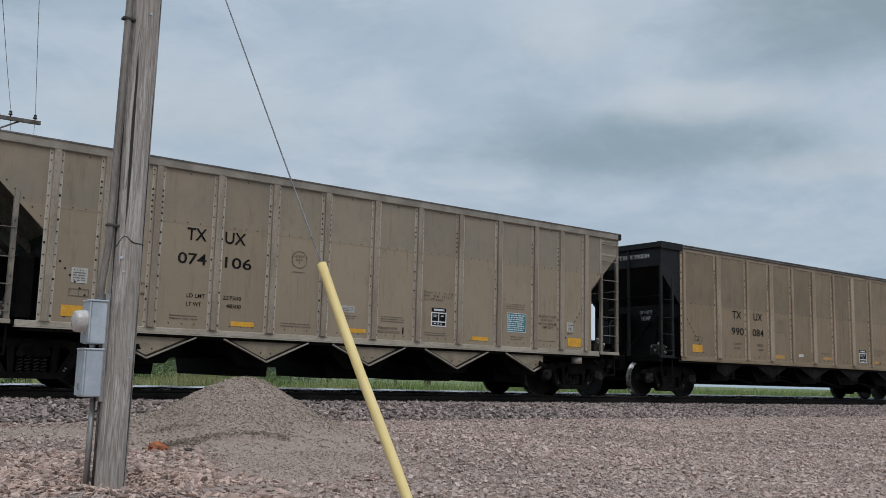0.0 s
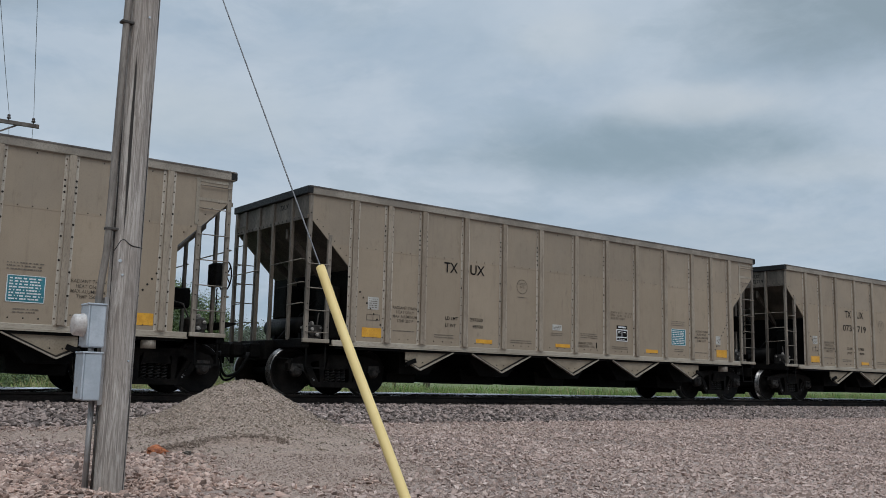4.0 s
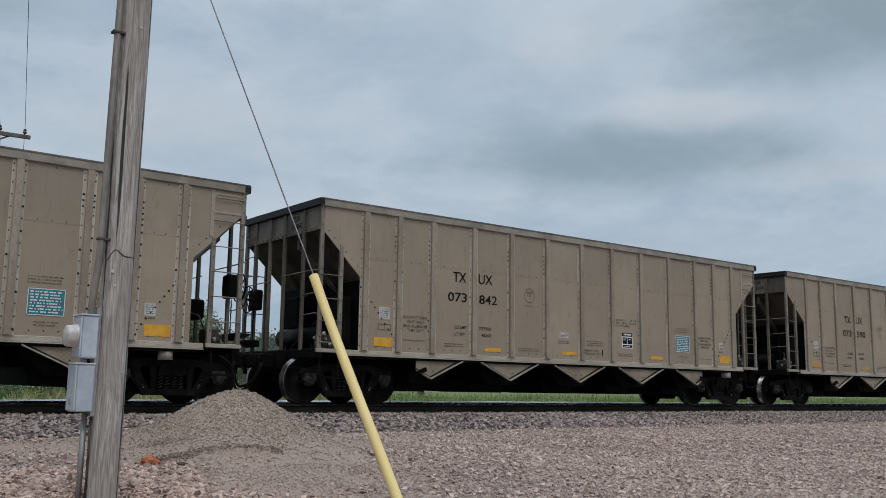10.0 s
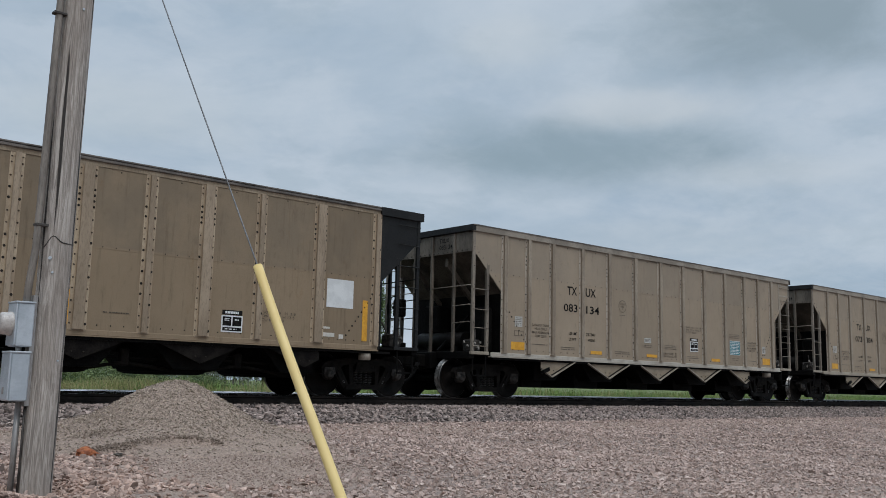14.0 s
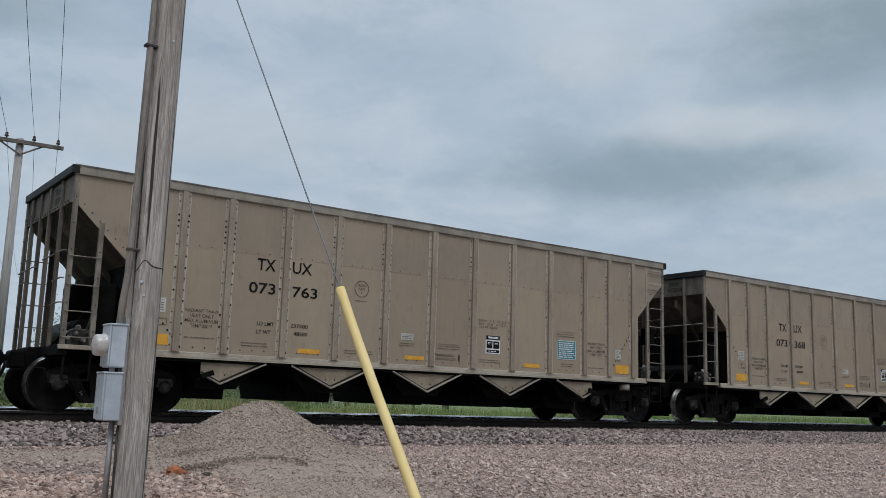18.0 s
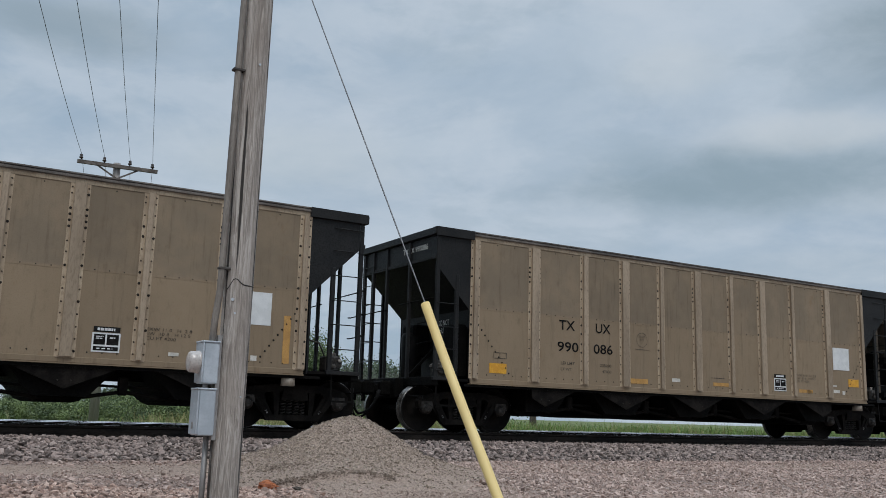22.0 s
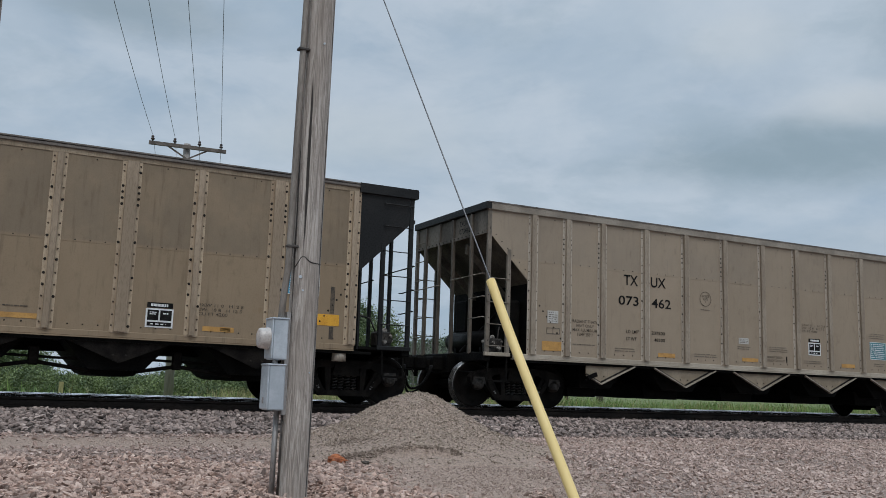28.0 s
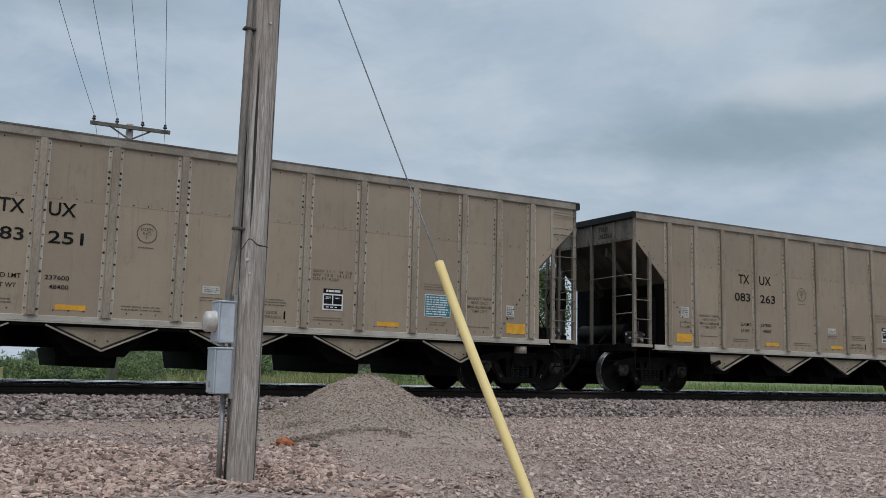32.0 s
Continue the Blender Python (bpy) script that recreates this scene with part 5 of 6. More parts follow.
def truck(root, at):
    t = part("truck", M_BOLSTER, None, root, "black cast steel four-wheel truck")
    t.location = (at, 0, 0)
    turn = Matrix.Rotation(math.pi, 4, "Z")
    for far_side in (False, True):
        m = turn if far_side else Matrix()
        part("side_frame", M_SIDE, None, t).matrix_basis = m
        if not far_side:
            for cx in (-0.19, -0.065, 0.065, 0.19):
                part("spring", M_SPRING, None, t).location = (cx, 0, 0)
        for ax in (-0.889, 0.889):
            a = Matrix.Translation((ax, 0, 0))
            part("wheel", M_WHEEL, None, t).matrix_basis = a @ m
            if not far_side:
                part("bearing", M_BEARING, None, t).matrix_basis = a @ m
    for ax in (-0.889, 0.889):
        part("axle", M_AXLE, None, t).location = (ax, 0, 0)


def brake_wheel_mesh():
    bm = bmesh.new()
    ring = [(0.0, 0.28 * math.cos(a), 0.28 * math.sin(a)) for a in [k * 2 * math.pi / 24 for k in range(25)]]
    pipe(bm, ring, 0.014, 6)
    for k in range(5):
        a = k * 2 * math.pi / 5
        rod(bm, (0.03, 0, 0), (0, 0.28 * math.cos(a), 0.28 * math.sin(a)), 0.011, 5)
    rod(bm, (-0.16, 0, 0), (0.04, 0, 0), 0.03, 8)
    return mesh_of("brake_wheel", bm, "frame")


def gear_box_mesh():
    bm = bmesh.new()
    brick_of(bm, -0.14, 0.05, -0.17, 0.17, -0.22, 0.22, 0, 0.03)
    for i in range(12):
        rod(bm, (0, 0.02 * (i % 2), -0.24 - i * 0.06), (0, 0.02 * (1 - i % 2), -0.29 - i * 0.06), 0.013, 5)
    return mesh_of("hand_brake", bm, "frame")


M_BRAKE, M_GEAR = brake_wheel_mesh(), gear_box_mesh()


def car_end(root, flip, kind):
    """The open end of a car: posts, ladders, platform, slope sheet and gear. flip mirrors it to the front."""
    mm = (Matrix.Translation((LEN, 0, 0)) @ Matrix.Diagonal((-1, 1, 1, 1))) if flip else Matrix()
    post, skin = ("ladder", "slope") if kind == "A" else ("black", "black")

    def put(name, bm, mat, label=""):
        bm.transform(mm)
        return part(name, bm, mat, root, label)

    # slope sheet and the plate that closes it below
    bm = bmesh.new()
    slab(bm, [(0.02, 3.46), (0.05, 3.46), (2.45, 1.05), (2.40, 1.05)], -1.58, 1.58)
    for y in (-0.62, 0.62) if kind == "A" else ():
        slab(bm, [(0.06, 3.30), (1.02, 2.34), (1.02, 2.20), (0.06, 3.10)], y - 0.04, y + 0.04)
    put("slope_sheet", bm, skin, "dark sloping hopper end sheet")
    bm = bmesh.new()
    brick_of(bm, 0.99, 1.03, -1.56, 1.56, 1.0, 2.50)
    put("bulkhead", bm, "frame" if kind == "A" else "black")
    bm = bmesh.new()
    brick_of(bm, 0.0, 0.03, -1.60, 1.60, 3.42, CHORD_Z + 0.02)
    brick_of(bm, -0.03, 0.0, -1.60, 1.60, 3.40, 3.47)
    for i in range(18):
        rod(bm, (-0.045, -1.45 + i * 0.17, 3.435), (-0.02, -1.45 + i * 0.17, 3.435), 0.014, 6, 1)
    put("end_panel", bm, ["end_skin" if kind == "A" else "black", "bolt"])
    bm = bmesh.new()
    brick_of(bm, -0.07, 0.06, -1.66, 1.66, CHORD_Z + 0.01, TOP_Z, 0, 0.012)
    put("end_chord", bm, "black", "dark end top rail")
    # platform and end sill
    bm = bmesh.new()
    brick_of(bm, -0.02, 0.14, -1.58, 1.58, 0.90, 1.075, 0, 0.012)
    brick_of(bm, 0.14, 1.0, -1.58, 1.58, 1.0, 1.05)
    brick_of(bm, -0.20, 0.06, -0.42, 0.42, 0.66, 1.06, 0, 0.02)
    put("end_sill", bm, "frame")
    # corner posts on the side
    tops = [(0.045, 3.95), (0.50, 3.12)] if not flip else [(0.045, 3.95), (0.60, 2.98)]
    for x, z in tops:
        bm = bmesh.new()
        brick_of(bm, x - 0.042, x + 0.042, SIDE - 0.012, SIDE + 0.055, SILL_Z - 0.02, z, 0, 0.008)
        for k in range(int((z - 1.1) / 0.44)):
            rod(bm, (x, SIDE - 0.02, 1.30 + k * 0.44), (x, SIDE - 0.008, 1.30 + k * 0.44), 0.012, 6, 1)
        put("corner_post", bm, [post, "bolt"])
    rungs = [1.20, 1.62, 2.05, 2.52] if not flip else [1.47, 1.92, 2.37, 2.83, 3.30, 3.72]
    for z in rungs:
        bm = bmesh.new()
        x1 = tops[1][0]
        pipe(bm, [(0.02, SIDE - 0.015, z), (0.03, SIDE - 0.035, z - 0.005), (x1, SIDE - 0.035, z - 0.005), (x1 + 0.01, SIDE - 0.015, z)], 0.0105, 6)
        put("rung", bm, post)
    bm = bmesh.new()
    brick_of(bm, -0.02, tops[1][0] + 0.06, SIDE - 0.015, SIDE + 0.05, 1.0, 1.075, 0, 0.008)
    put("ladder_foot", bm, "alu_trim" if kind == "A" else "black")
    # far corner posts and posts across the end
    ys = (-0.98, -0.18, 0.46) if kind == "A" else (-0.55, 0.46)
    for y in ys:
        bm = bmesh.new()
        brick_of(bm, -0.045, 0.02, y - 0.038, y + 0.038, 1.05, CHORD_Z, 0, 0.008)
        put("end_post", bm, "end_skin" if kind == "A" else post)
    bm = bmesh.new()
    for y in (1.12, 1.56):
        brick_of(bm, -0.045, 0.02, y - 0.05, y + 0.05, 1.05, CHORD_Z, 0, 0.008)
    brick_of(bm, 0.45, 0.54, 1.55, 1.61, 1.0, 3.1)
    for z in [1.45 + 0.42 * k for k in range(6)]:
        rod(bm, (-0.05, 1.10, z), (-0.05, 1.58, z), 0.0105, 6)
        if z < 3.1:
            rod(bm, (0.0, 1.60, z + 0.06), (0.52, 1.60, z + 0.06), 0.0105, 6)
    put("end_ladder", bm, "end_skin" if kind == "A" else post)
    for z, y0, y1 in ((2.60, -1.58, -0.18), (1.75, -1.58, -0.98), (2.15, -1.58, -0.98), (2.52, 0.4, 1.6)):
        bm = bmesh.new()
        pipe(bm, [(-0.02, y0, z), (-0.07, y0 + 0.03, z), (-0.07, y1 - 0.03, z - 0.02), (-0.02, y1, z - 0.02)], 0.012, 6)
        put("grab_bar", bm, post if kind == "A" else "frame")
    # gear on the platform
    if not flip:
        bm = bmesh.new()
        if kind == "A":
            rod(bm, (0.60, -0.80, 1.36), (0.60, 0.85, 1.36), 0.21, 20)
            for y in (-0.6, 0.5):
                brick_of(bm, 0.45, 0.76, y - 0.04, y + 0.04, 1.04, 1.36)
        else:
            lathe(bm, [(0.05, 1.05), (0.20, 1.07), (0.225, 1.15), (0.225, 1.98), (0.19, 2.06), (0.05, 2.09)], 20, Matrix.Translation((0.62, 0.42, 0)))
        put("air_reservoir", bm, "tank", "black air reservoir tank")
    if flip:
        bm = bmesh.new()
        rod(bm, (0.66, -0.30, 1.25), (0.66, 0.95, 1.25), 0.17, 18)
        put("air_reservoir", bm, "tank", "black air reservoir tank")
        if kind == "A":
            bm = bmesh.new()
            brick_of(bm, 0.12, 0.78, -0.25, 1.15, 1.60, 1.98, 0, 0.03)
            bar(bm, (0.45, 0.1, 1.05), (0.45, 0.1, 1.65), 0.10, 0.10)
            bar(bm, (0.45, 0.9, 1.05), (0.45, 0.9, 1.65), 0.10, 0.10)
            put("door_cylinder", bm, "frame")
    bm = bmesh.new()
    brick_of(bm, 0.25, 0.55, -1.35, -1.02, 1.07, 1.36, 0, 0.03)
    rod(bm, (0.32, -1.38, 1.22), (0.32, -1.30, 1.22), 0.08, 12)
    pipe(bm, [(0.5, -1.2, 1.3), (0.6, -1.1, 1.6), (0.9, -0.9, 1.7), (0.98, -0.9, 1.9)], 0.016, 6)
    for x, y, z, r in ((0.30, -1.38, 1.27, 0.035), (0.42, -1.38, 1.16, 0.045), (0.50, -1.37, 1.29, 0.028), (0.36, -1.22, 1.38, 0.05), (0.22, -1.22, 1.20, 0.04), (0.22, -1.10, 1.30, 0.03)):
        lathe(bm, [(r * 0.4, 0), (r, r * 0.3), (r, r * 0.9), (r * 0.5, r * 1.2)], 8, Matrix.Translation((x, y, z)) @ Matrix.Rotation(radians(90), 4, "X"), 1)
    put("brake_valve", bm, ["bearing", "valve"], "grimy brake valve with pale dusty fittings")
    if not flip:
        bm = bmesh.new()
        brick_of(bm, 0.62, 0.96, -1.36, -0.86, 1.06, 2.16, 0, 0.06)
        brick_of(bm, 0.55, 0.95, 0.2, 0.75, 1.55, 2.25, 0, 0.04)
        bar(bm, (0.75, 0.5, 1.05), (0.75, 0.5, 1.6), 0.12, 0.12)
        bar(bm, (0.2, -0.2, 1.1), (0.95, -0.5, 2.0), 0.05, 0.05)
        put("door_cylinder", bm, "frame")
    # coupler, hoses, steps
    bm = bmesh.new()
    brick_of(bm, -0.42, -0.15, -0.22, 0.22, 0.70, 1.0, 0, 0.03)
    brick_of(bm, -0.60, -0.3, -0.09, 0.09, 0.78, 0.93, 0, 0.02)
    brick_of(bm, -0.80, -0.52, -0.19, 0.17, 0.70, 1.0, 0, 0.05)
    brick_of(bm, -0.86, -0.72, 0.03, 0.19, 0.70, 0.98, 0, 0.04)
    rod(bm, (-0.70, 0.0, 0.58), (-0.70, 0.0, 0.72), 0.045, 8)
    put("coupler", bm, "frame", "black knuckle coupler")
    for k, (y, dip) in enumerate(((-0.34, 0.33), (-0.26, 0.25))):
        bm = bmesh.new()
        pipe(bm, [(-0.50 - 0.31 * t + 0.03 * math.sin(t * math.pi), y + 0.30 * t, 0.80 - (0.80 - dip) * math.sin(t * math.pi / 2) ** 0.8) for t in [i / 9 for i in range(10)]], 0.027 - 0.003 * k, 8)
        put("air_hose", bm, "hose", "black rubber air brake hose")
    bm = bmesh.new()
    pipe(bm, [(-0.1, -0.2, 0.72), (-0.14, -0.9, 0.70), (-0.14, -1.45, 0.68), (-0.16, -1.5, 0.60)], 0.013, 6)
    put("uncoupling_lever", bm, "frame")
    bm = bmesh.new()
    for x in (0.10, 0.52):
        bar(bm, (x, SIDE + 0.06, 1.0), (x - 0.01, SIDE + 0.05, 0.52), 0.035, 0.012)
    bar(bm, (0.09, SIDE + 0.05, 0.52), (0.52, SIDE + 0.05, 0.52), 0.035, 0.05)
    put("sill_step", bm, "frame")
    if flip:
        bm = bmesh.new()
        rod(bm, (1.33, SIDE + 0.13, 0.765), (1.33, SIDE + 0.13, 0.95), 0.128, 18)
        put("jacking_pad", bm, "alu_edge", "round light metal jacking pad")


def bars(bm, x0, x1, z0, z1, rows, mi, y, seed, gap=0.45):
    """Small lettering that cannot be read: rows of short bars."""
    rg = random.Random(seed)
    dz = (z1 - z0) / rows
    for r in range(rows):
        x = x0
        zc = z1 - (r + 0.5) * dz
        stop = x1 - rg.uniform(0, 0.15) * (x1 - x0)
        while x < stop:
            w = rg.uniform(0.015, 0.06)
            brick_of(bm, x, min(x + w, stop), y - 0.002, y + 0.001, zc - dz * (1 - gap) / 2, zc + dz * (1 - gap) / 2, mi)
            x += w + rg.choice((0.009, 0.009, 0.03))


def decal(root, name, x0, x1, z0, z1, mat, label=""):
    bm = bmesh.new()
    brick_of(bm, x0, x1, SIDE - 0.006, SIDE, z0, z1)
    return part(name, bm, mat, root, label)


def fine_print(root, spots, mat="faint"):
    """All the small worn lettering of one side that cannot be read, as thin bars, and the stencilled frame over the reflector."""
    bm = bmesh.new()
    for a, b, c, d in ((1.40, 1.72, 1.50, 1.512), (1.40, 1.72, 1.612, 1.624), (1.40, 1.412, 1.512, 1.612), (1.708, 1.72, 1.512, 1.612), (1.55, 1.56, 1.512, 1.612)):
        brick_of(bm, a, b, SIDE - 0.006, SIDE, c, d)
    for i, (x0, x1, z0, z1, rows) in enumerate(spots):
        bars(bm, x0, x1, z0, z1, rows, 0, SIDE - 0.005, i, 0.66)
    return tagged(part("fine_print", bm, mat, root), kind="stuff")


def dimension_plate(root, x0, x1, z0, z1):
    """A printed plate: a black heading, two black fields and a black foot on white."""
    bm = bmesh.new()
    y = SIDE - 0.008
    w, h = x1 - x0, z1 - z0
    brick_of(bm, x0, x1, y, SIDE, z0, z0 + 0.76 * h, 0)
    brick_of(bm, x0 + 0.03 * w, x1 - 0.03 * w, y, SIDE, z0 + 0.785 * h, z1, 1)
    for a, b, c, d in ((0.06, 0.46, 0.29, 0.70), (0.52, 0.94, 0.29, 0.70), (0.06, 0.94, 0.06, 0.22)):
        brick_of(bm, x0 + a * w, x0 + b * w, y - 0.003, y, z0 + c * h, z0 + d * h, 1)
    bars(bm, x0 + 0.16 * w, x1 - 0.12 * w, z0 + 0.83 * h, z0 + 0.96 * h, 1, 0, y - 0.003, 3, 0.2)
    bars(bm, x0 + 0.14 * w, x0 + 0.40 * w, z0 + 0.50 * h, z0 + 0.64 * h, 2, 0, y - 0.004, 4)
    bars(bm, x0 + 0.62 * w, x0 + 0.84 * w, z0 + 0.52 * h, z0 + 0.62 * h, 1, 0, y - 0.004, 6)
    bars(bm, x0 + 0.18 * w, x0 + 0.80 * w, z0 + 0.10 * h, z0 + 0.18 * h, 1, 0, y - 0.004, 5)
    return part("dimension_plate", bm, ["white", "ink"], root, "black and white printed data plate")


def notice(root, x0, x1, z0, z1):
    """A small paper notice with rows of print."""
    bm = bmesh.new()
    brick_of(bm, x0, x1, SIDE - 0.006, SIDE, z0, z1)
    bars(bm, x0 + 0.03, x1 - 0.02, z0 + 0.02, z1 - 0.02, max(3, int((z1 - z0) / 0.042)), 1, SIDE - 0.007, 7, 0.62)
    return part("paper_notice", bm, ["notice", "faint"], root, "small white printed notice")


def instruction_decal(root, x0, x1, z0, z1, mat, ink):
    bm = bmesh.new()
    brick_of(bm, x0, x1, SIDE - 0.006, SIDE, z0, z1)
    if ink:
        for a, b, c, d in ((x0, x1, z0, z0 + 0.012), (x0, x1, z1 - 0.012, z1), (x0, x0 + 0.012, z0, z1), (x1 - 0.012, x1, z0, z1)):
            brick_of(bm, a, b, SIDE - 0.0085, SIDE - 0.005, c, d, 1)
        bars(bm, x0 + 0.04, x1 - 0.02, z0 + 0.03, z1 - 0.03, 8, 1, SIDE - 0.008, 12, 0.5)
    return part("instruction_decal", bm, [mat, ink or mat], root, {"blue": "teal decal with white print", "sky": "bright blue decal with white print"}.get(mat, "large pale blank decal"))


LETTER = {}


def letters(body, wide, tall, mat, font_up=1.0):
    key = (body, round(wide, 3), round(tall, 3), mat)
    if key not in LETTER:
        cu = bpy.data.curves.new("lettering", "FONT")
        cu.body, cu.resolution_u, cu.align_x = body, 3, "LEFT" if "EXW" in body or "DOOR" in body else "CENTER"
        cu.offset = 0.002 if "\n" in body else 0.012 if tall > 0.15 else 0.008
        ob = bpy.data.objects.new("lettering", cu)
        me = bpy.data.meshes.new_from_object(ob)
        bpy.data.objects.remove(ob)
        co = np.zeros(len(me.vertices) * 3, np.float32)
        me.vertices.foreach_get("co", co)
        co = co.reshape(-1, 3)
        lo, hi = co.min(0), co.max(0)
        co[:, 0] = (co[:, 0] - lo[0]) / max(hi[0] - lo[0], 1e-6) * wide
        co[:, 1] = (co[:, 1] - lo[1]) / max(hi[1] - lo[1], 1e-6) * tall
        co[:, 2] = 0
        me.vertices.foreach_set("co", co.ravel())
        me.materials.clear()
        me.materials.append(MAT[mat])
        LETTER[key] = me
    return LETTER[key]


def side_text(root, body, x0, x1, z0, z1, mat, name="lettering", out=0.007):
    ob = part(name, letters(body, x1 - x0, z1 - z0, mat), None, root)
    ob.matrix_basis = pose(x0, SIDE - out, z0, 90)
    return tagged(ob, kind="stuff") if "\n" in body else ob


def end_text(root, body, y0, wide, z0, z1, x, mat):
    ob = part("lettering", letters(body, wide, z1 - z0, mat), None, root)
    ob.matrix_basis = pose(x, y0, z0, 90, 0, -90)
    return ob


def ring_mesh(r, w, mat):
    bm = bmesh.new()
    n = 28
    a = [bm.verts.new((r * math.cos(k * 2 * math.pi / n), 0, r * math.sin(k * 2 * math.pi / n))) for k in range(n)]
    b = [bm.verts.new(((r - w) * math.cos(k * 2 * math.pi / n), 0, (r - w) * math.sin(k * 2 * math.pi / n))) for k in range(n)]
    for k in range(n):
        bm.faces.new((a[k], a[(k + 1) % n], b[(k + 1) % n], b[k]))
    return mesh_of("plate_circle", bm, mat)


M_RING = {"A": ring_mesh(0.165, 0.012, "fleck"), "B": ring_mesh(0.165, 0.010, "fleck")}
M_RIB = {("A", i): rib_mesh(0.118, 0.058, ("alu_hat", "alu_edge"), i, (0, 5, 3)[i], 0.0165) for i in (0, 1, 2)}
M_RIB.update({("B", 0): rib_mesh(0.100, 0.066, ("tan_hat", "tan_edge"), 5, 0, 0.020), ("B", 1): rib_mesh(0.190, 0.062, ("tan_hat", "tan_edge"), 6, 4, 0.020)})


def hopper_car(kind):
    """A whole car at rest with its rear corner over the origin, the near side at y = SIDE."""
    root = new("hopper_car")
    ribs = RIBS_A if kind == "A" else RIBS_B
    skin, trim, chord = ("alu", "alu_trim", "chord") if kind == "A" else ("tan", "tan_trim", "chord_b")
    edge = "alu_sill" if kind == "A" else "tan"
    seam = 2.945 if kind == "A" else 2.49
    # near side, sheet by sheet
    if kind == "A":
        first = [(0, CHORD_Z), (0, 3.45), (0.98, 2.50), (0.98, SILL_Z), (ribs[0], SILL_Z), (ribs[0], CHORD_Z)]
        last = [(ribs[-1], SILL_Z), (13.60, SILL_Z), (13.60, 2.58), (14.50, 3.44), (LEN, 3.44), (LEN, CHORD_Z), (ribs[-1], CHORD_Z)]
    else:
        first = [(0, CHORD_Z), (0, 3.28), (0.80, 2.42), (0.80, SILL_Z), (ribs[0], SILL_Z), (ribs[0], CHORD_Z)]
        last = [(ribs[-1], SILL_Z), (13.50, SILL_Z), (13.50, 2.40), (14.47, 3.35), (LEN - 0.1, 3.35), (LEN - 0.1, CHORD_Z), (ribs[-1], CHORD_Z)]
    for poly, diag in ((first, 1), (last, -1)):
        bm = bmesh.new()
        slab(bm, poly, SIDE, SIDE + 0.016)
        spots = []
        for i in range(6):
            t = 0.1 + i * 0.16
            spots.append(((0.10 + 0.86 * t, 3.45 + 0.02 - 0.80 * t) if diag > 0 else (14.40 - 0.78 * t, 3.42 - 0.76 * t + 0.09)))
        if kind == "A":
            studs(bm, spots, 0.013, 1)
        part("side_panel", bm, [skin if kind == "A" else "black", "bolt"], root, "" if kind == "A" else "black end panel")
    for i, (a, b) in enumerate(zip(ribs, ribs[1:])):
        extra = []
        if i == 0:
            extra = [(a + 0.18 + 0.085 * k, 2.05 - 0.105 * k) for k in range(9)]
        if i == len(ribs) - 2:
            extra = [(b - 0.12 - 0.075 * k, 2.05 - 0.10 * k) for k in range(9)]
        me = panel_mesh([(a, SILL_Z), (b, SILL_Z), (b, CHORD_Z), (a, CHORD_Z)], skin, seam, a, b, extra)
        part("side_panel", me, None, root)
    for i, x in enumerate(ribs):
        w = ((0, 2, 1)[i % 3] if 0 < i < 12 else 0) if kind == "A" else i % 2 == 1
        part("side_post", M_RIB[kind, int(w)], None, root).location = (x, 0, 0)
    if kind == "A":
        bm = bmesh.new()
        brick_of(bm, 13.88, 13.95, SIDE - 0.010, SIDE, 3.0, CHORD_Z)
        brick_of(bm, 13.95, LEN, SIDE - 0.008, SIDE, 3.44, 3.49)
        brick_of(bm, 13.95, LEN, SIDE - 0.008, SIDE, 3.78, 3.82)
        part("corner_trim", bm, trim, root)
    # top rails, sills
    bm = bmesh.new()
    brick_of(bm, -0.02 if kind == "A" else -0.03, LEN + 0.04, SIDE - 0.045, SIDE + 0.06, CHORD_Z if kind == "A" else TOP_Z - 0.085, TOP_Z - (0.0 if kind == "A" else 0.02), 0, 0.014)
    if kind == "B":
        brick_of(bm, 0.84, 13.46, SIDE - 0.012, SIDE + 0.03, CHORD_Z, TOP_Z - 0.085, 3)
    brick_of(bm, -0.02, LEN + 0.04, SIDE - 0.055, SIDE + 0.07, TOP_Z - 0.018, TOP_Z + 0.006, 1)
    if kind == "B":
        for x0, x1 in ((-0.04, 0.86), (13.44, LEN + 0.05)):
            brick_of(bm, x0, x1, SIDE - 0.060, SIDE + 0.075, CHORD_Z - 0.004, TOP_Z + 0.012, 2)
    part("top_rail", bm, [chord, "chord_b", "black", "tan_trim"], root, "flat side top rail")
    bm = bmesh.new()
    brick_of(bm, -0.02, LEN + 0.03, -SIDE - 0.06, -SIDE + 0.045, CHORD_Z, TOP_Z, 0, 0.014)
    part("top_rail", bm, chord, root)
    bm = bmesh.new()
    s0, s1 = (0.62, 13.86) if kind == "A" else (0.84, 13.46)
    brick_of(bm, s0, s1, SIDE - 0.045, SIDE + 0.09, 0.955, 0.975)
    brick_of(bm, s0, s1, SIDE - 0.020, SIDE + 0.02, 0.975, SILL_Z, 0, 0.008)
    part("side_sill", bm, edge, root)
    # black strip put in for the shade under the sill flange
    bm = bmesh.new()
    brick_of(bm, 0.70, 13.80, SIDE - 0.010, SIDE + 0.03, 0.905, 0.953)
    part("sill_angle", bm, "frame", root)
    bm = bmesh.new()
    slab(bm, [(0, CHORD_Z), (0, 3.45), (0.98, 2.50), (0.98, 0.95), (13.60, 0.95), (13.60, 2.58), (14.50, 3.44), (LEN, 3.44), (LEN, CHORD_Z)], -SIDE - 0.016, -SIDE)
